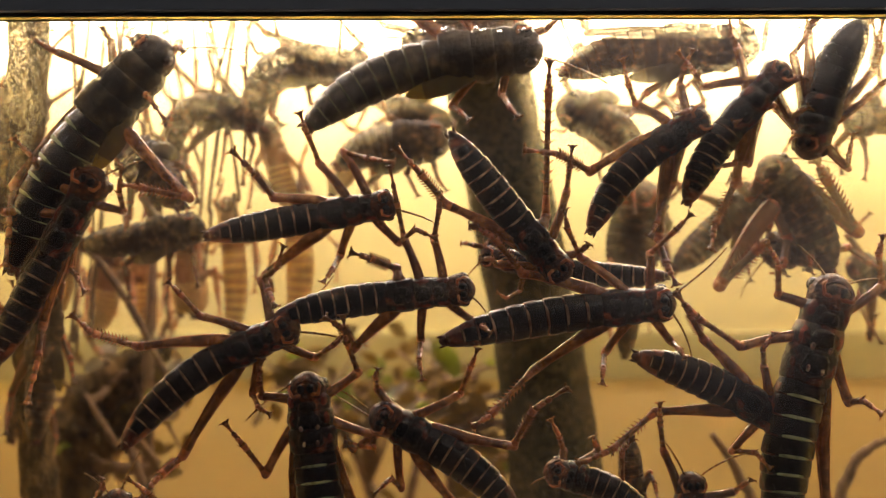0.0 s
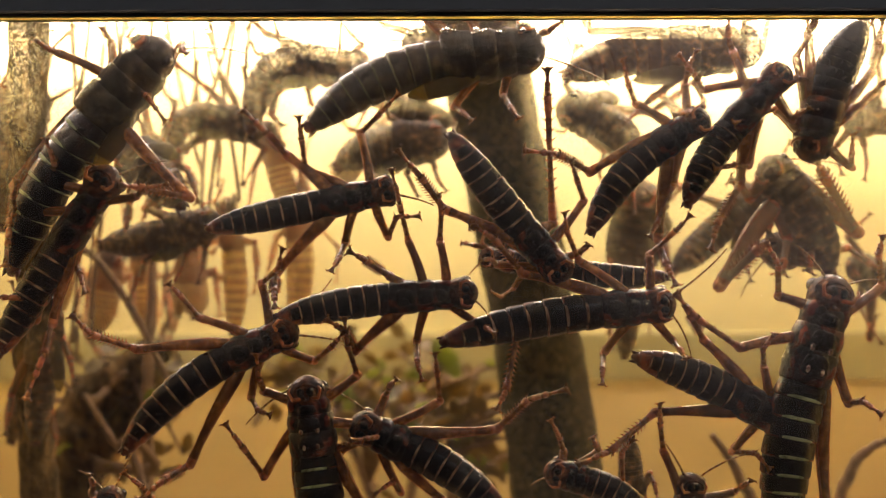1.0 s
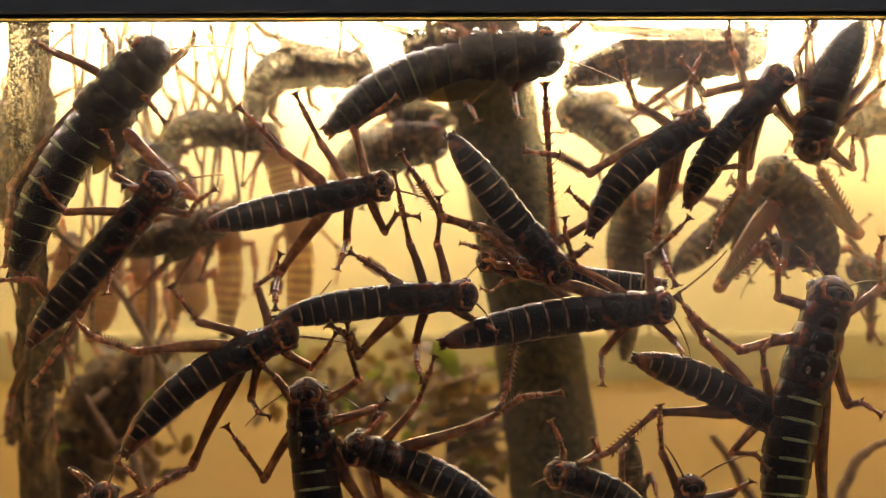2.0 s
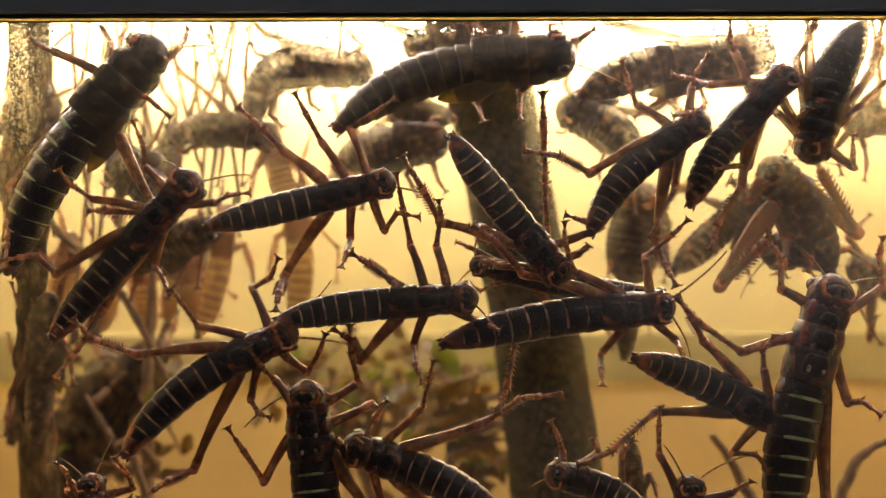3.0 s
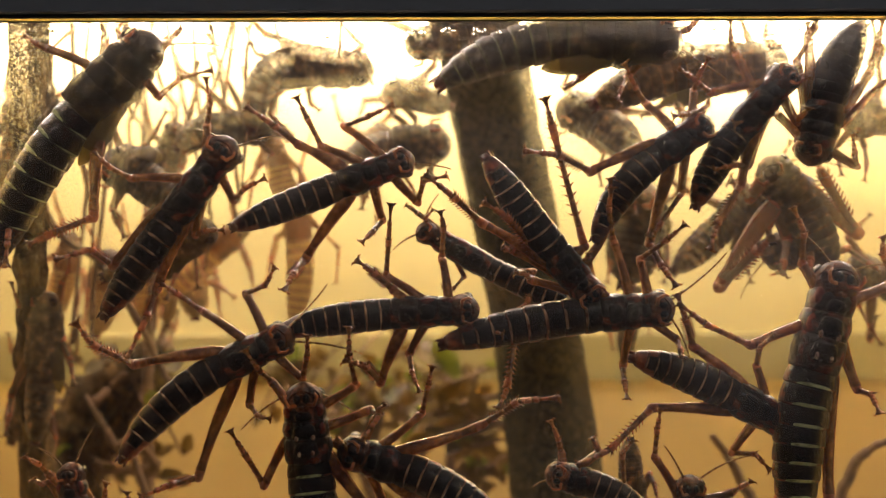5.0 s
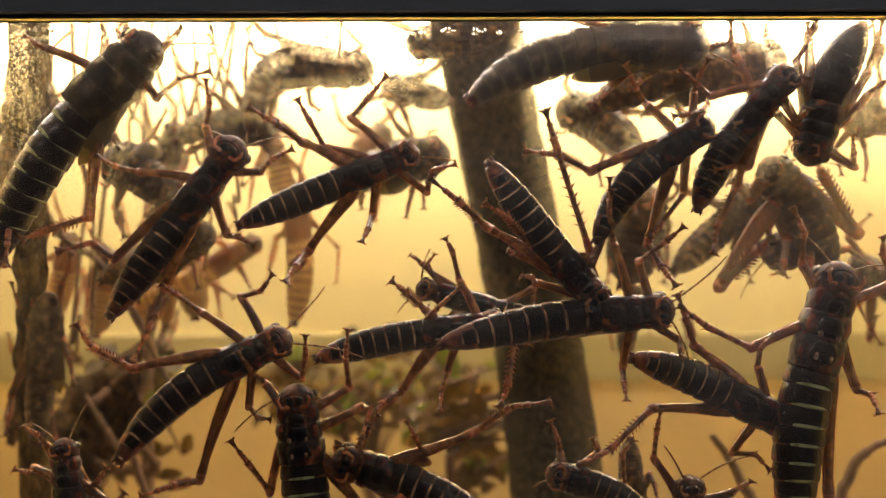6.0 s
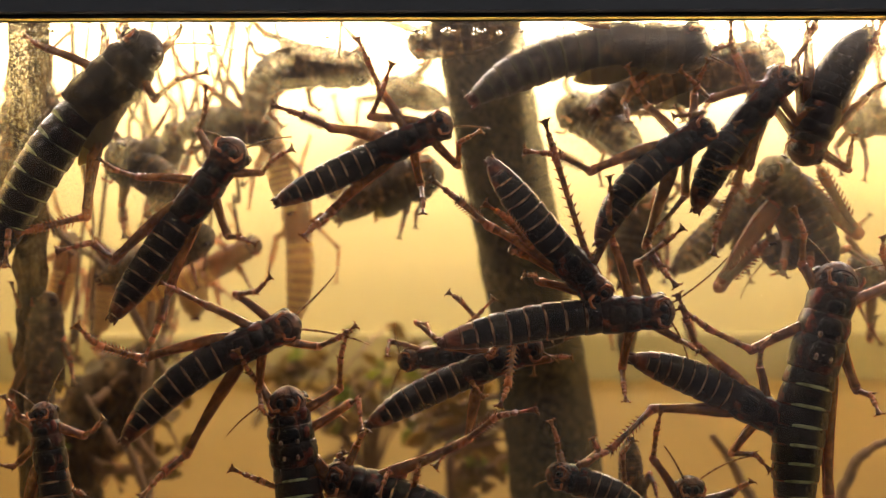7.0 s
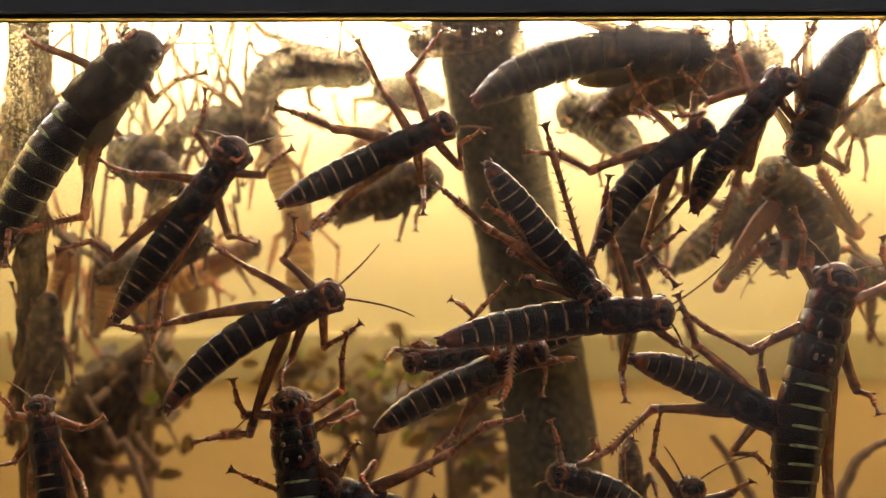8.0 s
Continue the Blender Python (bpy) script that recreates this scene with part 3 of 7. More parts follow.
def build_body(thing, TH, tail, width, roll, head_r, skins, wings, sides=32):
    """Nine overlapping abdomen rings with pale hind edges, the thorax plates, the head with eyes, jaws and palps."""
    R = width * 0.0005
    L = math.hypot(*tail)
    rng = random.Random(int(width * 1000 + L * 1e5))
    turn = Matrix.Rotation(radians(roll), 4, "X")
    horn, band, chest, face = skins
    dark = horn == "horn"
    wide = band == "band_green"
    up = turn @ Vector((0, 0, 1))
    side = turn @ Vector((0, 1, 0))
    prof = lambda s: float(np.interp(s, [0, .1, .3, .5, .66, .8, .9, .96, 1], [.90, .97, 1.0, .97, .90, .76, .60, .46, .34]))
    cut = [0, .125, .25, .37, .485, .595, .70, .80, .89, .985]

    def belly(i, c, z):
        """Flat below, with a furrow where the belly plates meet the flanks."""
        f = 1.0 - 0.06 * math.exp(-((abs(c) - 0.74) / 0.07) ** 2) * (z < 0.2)
        return f * (1 - 0.08 * max(0.0, -z) ** 3)

    for k in range(9):
        a, b = cut[k], cut[k + 1]
        e = (b - a) * (0.30 if horn == "pale_horn" else 0.16 if wide else 0.14)
        ss = [a - 0.02 if k else a - 0.06, a + (b - a) * 0.12, (a + b) / 2, b - e * 1.3, b - e * 0.75, b - e * 0.2, b + 0.003]
        g = [0.90, 0.96, 1.0, 1.012, 1.014, 1.0, 0.93]
        pts = [spine(tail, max(0.0, s)) if s >= 0 else Vector((-s * L, 0, 0)) for s in ss]
        rad = [R * prof(min(1, max(0, s))) * q for s, q in zip(ss, g)]
        reach = (0.66 if wide else 0.64) + rng.uniform(-0.05, 0.05) - 0.16 * max(0, k - 5) / 3
        lean = rng.uniform(-0.015, 0.015)

        def pick(i, c, z):
            if horn == "pale_horn":
                return 1 if i > 2 else 0
            if not dark:
                return (0, 0, 0, 2, 1, 2)[i]
            q = abs(c + lean)
            if band != "horn" and i in (3, 4) and q < reach and z < 0:
                return 1
            if band != "horn" and wide and roll and i == 4 and (q > 0.9 or z > 0) and k < 7:
                return 1
            if roll:
                return 0
            if k == 8 or (k == 7 and abs(c) > 0.5):
                return 2
            if abs(c) > (1.1, 0.97, 0.90, 0.74, 0.64, 0.72)[i] and (z < 0.5 or i > 3):
                return 2
            return 0

        ring = shell(pts, rad, [q * 0.94 for q in rad], sides, belly, pick, up, 0.008, k)
        if dark:                                                    # the pale edge thins out towards the flanks
            for j in range(sides):
                w = 2 * math.pi * j / sides
                t = 0.65 * min(1.0, abs(math.cos(w)) / reach) ** 5 if math.sin(w) < 0 else 0.0
                for row in (3, 4):
                    ring[0][row * sides + j] = ring[0][row * sides + j].lerp(ring[0][5 * sides + j], t)
        part("abdomen_segment", ring, [horn, band, "flank" if dark else horn], thing)
    tip = spine(tail, 1)
    back = (spine(tail, 1) - spine(tail, 0.93)).normalized()
    q = back.cross(Vector((0, 0, 1)))
    rt = R * 0.36
    pieces = [loft([spine(tail, 0.96), tip, tip + back * rt * 0.9], [rt, rt * 0.85, rt * 0.3], [rt, rt * 0.8, rt * 0.3], 12, [0, 0])]
    for s in (-1, 1):
        c = tip + q * (s * rt * 0.6)
        pieces.append(loft([c, c + back * rt * 0.7 + q * s * rt * 0.1, c + back * rt * 1.15 + q * s * rt * 0.2], [rt * 0.34, rt * 0.22, rt * 0.04], [rt * 0.3, rt * 0.2, rt * 0.04], 6, [0, 0]))
    part("tail_tip", joined(*pieces), ["flank"], thing, "red-brown pointed tail tip")

    keel = lambda i, c, z: (1 - 0.10 * max(0.0, -z) ** 4 + 0.05 * math.exp(-(c / 0.16) ** 2)) * (1 - 0.07 * math.exp(-((abs(c) - 0.62) / 0.10) ** 2) * (z < 0))
    for name, x0, x1, r0, r1, r2 in (("metathorax", -0.04, 0.29, .96, 1.02, .95), ("mesothorax", 0.255, 0.51, .92, .99, .90), ("pronotum", 0.47, 0.78, .88, .92, .70)):
        xs = [x0 + (x1 - x0) * t for t in (0, 0.06, 0.16, 0.34, 0.52, 0.7, 0.85, 0.94, 1)]
        rs = [r0 * 0.94, r0 * 0.99, r0 * 1.01, (r0 + r1) / 2, r1, (r1 * 2 + r2) / 3, r2 * 1.04, r2 * 1.02, r2 * 0.94]
        part(name, shell([(TH * x, 0, 0) for x in xs], [R * r for r in rs], [R * r * (1.2 if abs(roll) > 40 else 0.98) for r in rs], sides, keel, None, up, 0.022, int(x0 * 99)), chest, thing)
    for x, w, l in ((0.15, 0.56, 0.105), (0.385, 0.52, 0.09), (0.575, 0.40, 0.06)) if dark else ():
        c = Vector((TH * x, 0, 0)) - up * (R * 0.80)
        part("breast_plate", shell([c + Vector((TH * l * t, 0, 0)) for t in (-1, -.9, -.6, 0, .6, .9, 1)], [R * w * f for f in (.3, .72, .95, .9, .8, .6, .25)], [R * f for f in (.04, .12, .17, .16, .17, .12, .04)], 16, None, None, up, 0.03, int(x * 50)), "horn", thing, "shiny black breast plate")
    for x, f in ((0.13, 1.05), (0.39, 0.95), (0.63, 0.85)):
        for s in (-1, 1):
            c = Vector((TH * x, 0, 0)) + side * (s * R * 0.56) - up * (R * 0.46)
            part("coxa", ball(c, TH * 0.115 * f, R * 0.31 * f, R * 0.20 * f, 0, 8, 14), "coxa" if dark else chest, thing, "dark red leg base" if dark else "")
    if dark and not roll:
        c = Vector((TH * 0.70, 0, 0)) - up * (R * 0.74)
        part("throat_peg", loft([c, c - up * R * 0.10, c - up * R * 0.2], [R * .10, R * .08, R * .03], [R * .12, R * .09, R * .03], 8), "sternum", thing, "pale throat peg")
    for x, w in ((0.10, 0.27), (0.30, 0.34)) if wide and not roll else ():
        for s in (-1, 1):
            c = Vector((TH * x, 0, 0)) + side * (s * R * w) - up * (R * 0.93)
            part("sternum_plate", ball(c, TH * 0.036, R * 0.09, R * 0.07, 0, 5, 8), "sternum", thing, "small pale plate on the underside")
    hr = head_r * 0.001
    hc = Vector((TH - hr, 0, 0))
    head = part("head", joined(
        shell([hc + Vector((hr * a, 0, 0)) for a in (-1.2, -0.95, -0.72, -0.42, -0.1, 0.2, 0.48, 0.70, 0.86, 0.95, 0.995)], [hr * a for a in (.5, .60, .84, .98, 1.03, 1.0, .88, .70, .48, .28, .08)], [hr * a for a in (.6, .74, .94, 1.06, 1.12, 1.08, .95, .74, .5, .28, .08)], 24,
              lambda i, c, z: 1 - 0.05 * math.exp(-((abs(c) - 0.5) / 0.09) ** 2) * (z < 0.3), None, up, 0.02, 3),
        ball(hc + up * (-hr * 0.72) + Vector((hr * 0.05, 0, 0)), hr * 0.5, hr * 0.60, hr * 0.40, 0, 6, 12)), face, thing)
    for s in (-1, 1):
        part("eye", ball(hc + side * (s * hr * 0.84) + up * hr * 0.30 + Vector((hr * 0.25, 0, 0)), hr * 0.34, hr * 0.26, hr * 0.44, 0, 8, 14), "eye", head, "dark glossy compound eye")
        b = hc + side * (s * hr * 0.30) - up * hr * 0.98 + Vector((-hr * 0.12, 0, 0))
        part("palp", loft([b, b + side * (s * hr * 0.35) - up * hr * 0.3, b + side * (s * hr * 0.52) - up * hr * 0.3 + Vector((hr * 0.4, 0, 0)), b + side * (s * hr * 0.42) - up * hr * 0.3 + Vector((hr * 0.62, 0, 0))], [hr * .11, hr * .10, hr * .08, hr * .05], [hr * .11, hr * .10, hr * .08, hr * .05], 7), "joint", head, "orange-brown mouth palp")
        part("jaw", ball(hc + side * (s * hr * 0.24) - up * hr * 1.02 + Vector((hr * 0.18, 0, 0)), hr * 0.26, hr * 0.22, hr * 0.16, 0, 6, 10), "horn" if dark else face, head, "dark jaw" if dark else "")
    for f, h, q in ((0.90, 0.50, 0.06), (0.68, 0.86, 0.055), (0.44, 1.06, 0.05)):
        ring = [hc - up * (hr * h) + side * (hr * f * math.cos(a)) + Vector((hr * (0.08 + f * 0.72 * math.sin(a)), 0, 0)) for a in np.linspace(0.05, math.pi - 0.05, 15)]
        rr = [hr * q * (0.7 + 0.3 * math.sin(math.pi * i / 14)) for i in range(15)]
        part("lip", loft(ring, rr, rr, 7, up=up), face, head, "ridged brown mouth plate")
    if wings:
        for s in (-1, 1):
            a = Vector((TH * 0.32, 0, 0)) + side * (s * R * 0.74) + up * R * 0.45
            b = Vector((-TH * 0.42, 0, 0)) + side * (s * R * 0.78) + up * R * 1.02
            m = (a + b) / 2 + side * (s * R * 0.22) + up * R * 0.02
            part("wing_bud", loft([a, a * 0.6 + m * 0.4, m, b * 0.5 + m * 0.5, b * 0.85 + m * 0.15, b], [R * .06, R * .09, R * .08, R * .06, R * .04, R * .015], [R * .2, R * .34, R * .42, R * .36, R * .2, R * .05], 12, [0, 0, 0, 1, 1], up=up), ["wing", "wing_tip"], thing, "short olive wing bud with yellowish tip")
    return head


SKINS = {
    "dark": ("horn", "band", "thorax", "face", "leg", "joint"),
    "green": ("horn", "band_green", "thorax", "face", "leg", "joint"),
    "plain": ("horn", "horn", "thorax", "face", "leg", "joint"),
    "brown": ("olive_horn", "band_olive", "olive_horn", "olive_horn", "leg", "joint"),
    "olive": ("horn", "band_green", "olive_horn", "olive_horn", "leg", "joint"),
    "dull": ("grey_horn", "leg", "grey_horn", "grey_horn", "dull_leg", "joint"),
    "yellow": ("pale_horn", "gold_band", "pale_leg", "dull_leg", "pale_leg", "joint"),
}


def grasshopper(key, label, depth, waist, head, tail, width, legs, feelers=(), roll=0, skin="dark", wings=False, head_r=None, leg_r=1.1, group="grasshoppers on the front pane"):
    """All places are millimetres across and up, in the plane that lies depth mm behind the pane's front."""
    thing = tagged(new("grasshopper"), label, "grasshopper", group)
    pose0 = plane_pose(waist, head, depth)
    thing.matrix_basis = pose0
    inv = pose0.inverted()
    TH = math.dist(waist, head) * 0.001
    tl = inv @ Vector((tail[0] * 0.001, depth * 0.001, tail[1] * 0.001))
    sk = SKINS[skin]
    hd = build_body(thing, TH, (tl.x, tl.y), width, roll, head_r or width * 0.47, sk[:4], wings, 20 if depth > 50 else 32)
    hr = (head_r or width * 0.47) * 0.001
    for (eu, ev, ed) in feelers:
        e = inv @ Vector((eu * 0.001, (depth + ed) * 0.001, ev * 0.001))
        b = Vector((TH - hr * 0.5, math.copysign(hr * 0.3, e.y), -hr * 0.3))
        mid = (b + e) / 2 + Vector((0.15 * (e - b).length, 0, 0.06 * (e - b).length))
        part("antenna", antenna_mesh((b, mid, e), 0.0003), [sk[4] if skin != "yellow" else "feeler", "feeler"], hd, "thin banded antenna")
    info = dict(thing=thing, TH=TH, pose=pose0, depth=depth, waist=waist, head=head, legs=[])
    hips = {"front": (0.64, 0.5), "mid": (0.38, 0.55), "hind": (0.12, 0.6)}
    for kind, knee, ankle, toe in legs:
        hx, hy = hips[kind]
        k = Vector((knee[0] * 0.001, (depth + KNEE_OUT) * 0.001, knee[1] * 0.001))
        t = Vector((toe[0] * 0.001, (depth - TOE_IN) * 0.001, toe[1] * 0.001))
        f = (Vector(ankle) - Vector(knee)).length / max(1e-6, (Vector(ankle) - Vector(knee)).length + (Vector(toe) - Vector(ankle)).length)
        a = Vector((ankle[0] * 0.001, (depth + KNEE_OUT - (KNEE_OUT + TOE_IN) * (0.15 + 0.75 * f)) * 0.001, ankle[1] * 0.001))
        s = 1 if (inv @ k).y > 0 else -1
        hip = Vector((TH * hx, s * hy * width * 0.0005, -0.0005))
        h = pose0 @ hip
        hind = kind == "hind"
        r = leg_r * 0.001 * (1.25 if hind else 1.0)
        femur = part(kind + "_femur", femur_mesh((k - h).length, r * 1.14, hind), [sk[4], sk[5]], thing, m=inv @ bone_pose(h, k))
        tp = bone_pose(k, t)
        al = tp.inverted() @ a
        tibia = part(kind + "_tibia", joined(tibia_at(al, r * 0.80, hind)), [sk[4], sk[5]], thing, m=inv @ tp)
        tl2 = (t - k).length
        x = (Vector((tl2, 0, 0)) - al)
        part("tarsus", tarsus_mesh(x.length, r * 0.66), [sk[4], sk[5]], tibia, m=Matrix.Translation(al) @ Vector((1, 0, 0)).rotation_difference(x).to_matrix().to_4x4())
        plan = lambda p: Vector((p.x, p.z))
        hp, kp, tt = plan(h), plan(k), plan(t)
        cross = (tt - hp).x * (kp - hp).y - (tt - hp).y * (kp - hp).x
        info["legs"].append(dict(hip=hip, femur=femur, tibia=tibia, toe=tt, a=(kp - hp).length, b=(tt - kp).length, turn=1 if cross > 0 else -1, yk=k.y - depth * 0.001, yt=t.y - depth * 0.001))
    INSECTS[key] = info
    return thing


def tibia_at(end, r, hind):
    """A tibia from the origin to end."""
    v, f, i = tibia_mesh(end.length, r, hind)
    q = Vector((1, 0, 0)).rotation_difference(end).to_matrix()
    return [q @ Vector(p) for p in v], f, i


def ease(rows, t):
    """The value at t between rows (time, numbers...), gliding."""
    if t <= rows[0][0]:
        return rows[0][1:]
    for r, s in zip(rows, rows[1:]):
        if t <= s[0]:
            k = (t - r[0]) / (s[0] - r[0])
            k = k * k * (3 - 2 * k)
            return tuple(x + (y - x) * k for x, y in zip(r[1:], s[1:]))
    return rows[-1][1:]


def crawl(key, rows, feet={}, step=0.2):
    """Keys a grasshopper's way: rows (seconds, waist across, up, head across, up, mm deeper); feet: leg number to rows
    (seconds, toe across, up). Knees follow from the lengths of the thigh and the shank."""
    info = INSECTS[key]
    times = [round(i * step, 3) for i in range(int(round(8.0 / step)) + 1)]
    body, limbs = [], [([], []) for _ in info["legs"]]
    for t in times:
        wu, wv, hu, hv, deep = ease(rows, t)
        m = plane_pose((wu, wv), (hu, hv), info["depth"] + deep)
        inv = m.inverted()
        body.append((t, m))
        y0 = (info["depth"] + deep) * 0.001
        for n, g in enumerate(info["legs"]):
            h = m @ g["hip"]
            hp = Vector((h.x, h.z))
            toe = Vector(ease(feet[n], t)) * 0.001 if n in feet else g["toe"]
            v = toe - hp
            reach = min(max(v.length, abs(g["a"] - g["b"]) * 1.02 + 1e-5), (g["a"] + g["b"]) * 0.998)
            toe = hp + v.normalized() * reach
            c = max(-1.0, min(1.0, (g["a"] ** 2 + reach ** 2 - g["b"] ** 2) / (2 * g["a"] * reach)))
            w = math.atan2(v.y, v.x) + g["turn"] * math.acos(c)
            kp = hp + Vector((math.cos(w), math.sin(w))) * g["a"]
            k3, t3 = Vector((kp.x, y0 + g["yk"], kp.y)), Vector((toe.x, y0 + g["yt"], toe.y))
            limbs[n][0].append((t, inv @ bone_pose(h, k3)))
            limbs[n][1].append((t, inv @ bone_pose(k3, t3)))
    walk(info["thing"], body)
    for g, (fr, tr) in zip(info["legs"], limbs):
        walk(g["femur"], fr)
        walk(g["tibia"], tr)


# ---------------------------------------------------------------- what lives and stands in the tank
trunk = branch("tree_trunk", "thick grey-brown bark-covered branch leaning in the tank", [(1.8, 150, 529.5), (15.0, 160, 424.9), (27.1, 182, 365.8), (40.1, 202, 301.4), (49.6, 215, 235.8), (58.8, 222, 136.3), (66.4, 226, 15)], [17.5, 17.1, 17.5, 18.6, 20.4, 22.2, 24.3], "bark", seed=3, rough=0.03, category="branch")
side_branch = branch("branch", "dark bark-covered branch at the tank side", [(-127, 50, 529.5), (-128, 56, 400), (-131, 64, 368), (-140, 95, 318), (-151.5, 130, 273.8), (-145.4, 130, 202.8), (-145, 130, 18.5)], [5.8, 5.6, 5.5, 5.4, 5.9, 6.7, 8.4], "brown_bark", seed=5, rough=0.16, category="branch")
fork = branch("branch", "dark forked branch among withered leaves", [(-166.9, 210, 18.5), (-162.7, 210, 166.1), (-160, 210, 232.5), (-158.7, 210, 266.9), (-146.3, 210, 281.7), (-121.7, 210, 296.3)], [12, 11.5, 11, 10.5, 9, 5.5], "brown_bark", seed=6, rough=0.22, category="branch")
branch("branch", "", [(-159.2, 210, 252.2), (-144.5, 212, 259.2), (-130.1, 214, 271.2), (-112.7, 214, 278.6)], [8, 7.4, 6.4, 4], "brown_bark", seed=21, rough=0.2, category="", parent=fork)
branch("twig", "thin dry twig standing beside the branch", [(-125.1, 200, 18.4), (-126.3, 200, 263.4), (-124.7, 200, 311.7), (-123.6, 200, 343)], [2.9, 2.7, 2.2, 1.4], "twig", seed=7, rough=0.1, category="twig")
branch("twig", "thin brown slanting dry twig", [(-53, 180, 18.2), (-122, 180, 238.5), (-134.7, 180, 259.4), (-147.4, 180, 280.3)], [2.1, 1.9, 1.6, 1.2], "twig", seed=8, rough=0.1, category="twig")
branch("twig", "thin brown slanting dry twig", [(-161.7, 150, 529.5), (-157.9, 150, 371.3), (-131.8, 150, 334.1), (-118.8, 150, 314.4), (-105.8, 150, 288.2)], [1.5, 1.5, 1.5, 1.5, 1.1], "twig", seed=9, rough=0.1, category="twig")
branch("twig", "thin curved twig in the lower corner", [(148.7, 150, 17.5), (151.5, 150, 217.6), (157, 150, 252.4), (164.7, 150, 262.2), (172.4, 150, 265.5)], [2.6, 2.4, 2.2, 1.7, 1.3], "twig", seed=10, rough=0.1, category="twig")
branch("twig", "thin curved twig in the lower corner", [(127.7, 170, 17.6), (126.1, 170, 212.4), (119.4, 170, 246.6), (108, 170, 264.8)], [2.5, 2.3, 2.0, 1.4], "twig", seed=11, rough=0.1, category="twig")
shrub_a = branch("shrub", "low leafy shrub on the tank floor", [(-29.4, 330, 18.1), (-31.9, 330, 171.4), (-40.8, 330, 213.7), (-55.8, 330, 243.9), (-85.9, 330, 268.1)], [3.6, 3.3, 2.7, 2.4, 1.5], "twig", seed=15, rough=0.1, category="shrub")
shrub_b = branch("shrub", "low leafy shrub on the tank floor", [(-17.3, 330, 18.1), (-18.3, 330, 171.4), (-16.7, 330, 213.6), (-4.5, 330, 243.8), (16.7, 330, 267.8)], [3.6, 3.3, 2.7, 2.4, 1.5], "twig", seed=16, rough=0.1, category="shrub")
grasshopper("F", "black grasshopper with reddish banded abdomen clinging to glass", 13.5, (44.2, 323), (63.9, 324.9), (0.5, 314.5), 10.53, [
    ("hind", (25.4, 305.1), (12.7, 294.5), (8, 292.3)),
    ("mid", (44.4, 310.8), (43.3, 307.1), (42.5, 303.5)),
    ("front", (62.6, 313.8), (64, 312.1), (64.7, 310.4)),
    ("front", (56.9, 338.1), (62.9, 344.5), (66.2, 348.7)),
    ("mid", (37.9, 337.2), (33.5, 345.4), (32.6, 349.9)),
    ("hind", (21.9, 332.9), (13.9, 342.4), (8.2, 345.9))],
    [(76.9, 339.9, -4), (68.6, 308.8, 2)])

grasshopper("E", "black grasshopper with cream-banded abdomen clinging to glass", 13.5, (-14.6, 326.7), (8.9, 328.8), (-45.9, 320.8), 9.29, [
    ("front", (-2.5, 342.5), (-0.9, 350.9), (-1.3, 354.8)),
    ("mid", (-10.7, 342.5), (-12.5, 352.4), (-14.1, 361.6)),
    ("hind", (-12.8, 334.3), (-19.7, 337.2), (-24.5, 338.7)),
    ("front", (8.3, 319.9), (10.8, 318.7), (12.6, 317.2)),
    ("mid", (-6.1, 314.5), (-6.5, 309.6), (-5.7, 304.8)),
    ("hind", (-24.8, 312.2), (-27, 318.1), (-31.6, 321.4))],
    [(11.6, 322.4, -4)])

grasshopper("D", "black grasshopper with cream-banded abdomen clinging to glass", 13.5, (-57.7, 311.2), (-39.4, 319.5), (-87.2, 286.2), 9.91, [
    ("hind", (-83.9, 313), (-94.8, 317.2), (-99.1, 322.3)),
    ("hind", (-71.8, 282.9), (-76.8, 278.7), (-81.2, 273)),
    ("mid", (-66.8, 321.4), (-71.3, 328.1), (-73.4, 331)),
    ("front", (-50.1, 331.3), (-44.7, 335.1), (-42.7, 340.6)),
    ("mid", (-52.5, 299.9), (-50.2, 296.7), (-46.3, 295.6)),
    ("front", (-35.4, 309.9), (-29.5, 313.9), (-25.6, 317.9))],
    [(-20.1, 312.7, 0), (-30.3, 332.4, 3)])

grasshopper("C", "black grasshopper with cream-banded abdomen clinging to glass", 13.5, (-32.8, 348.9), (-12.2, 352.3), (-64.4, 343.5), 8.83, [
    ("hind", (-46.5, 354), (-51, 360.2), (-56.1, 366)),
    ("mid", (-34, 363.3), (-36.5, 370.9), (-38.2, 376.1)),
    ("front", (-17.3, 367.9), (-14.3, 374.6), (-11.8, 381.3)),
    ("hind", (-48.9, 332.5), (-47.2, 328.1), (-45, 324.4)),
    ("mid", (-28.3, 337.9), (-30, 334.1), (-32, 330.9)),
    ("front", (-12.1, 341.4), (-7.5, 345.1), (-1.8, 342.4))],
    [(-2.9, 347.2, 2)])

grasshopper("B", "black grasshopper with thin pale bands crawling up glass", 13.5, (-70, 349.4), (-54.7, 370.4), (-89.4, 321.5), 9.91, [
    ("front", (-68.2, 372.1), (-64.7, 377.1), (-63.4, 382.6)),
    ("mid", (-83, 360.6), (-88.5, 361.8), (-91.9, 364.3)),
    ("hind", (-90.4, 338.1), (-95.1, 342.7), (-102.8, 340)),
    ("front", (-49.5, 360.5), (-46.1, 364), (-40.2, 367)),
    ("mid", (-58.9, 343.8), (-54.9, 343.4), (-49.7, 341.4)),
    ("hind", (-77.2, 329.8), (-77.2, 322), (-78.9, 310.2))],
    [(-65.2, 372.8, 2), (-41.3, 371.6, 4)], head_r=5.11)

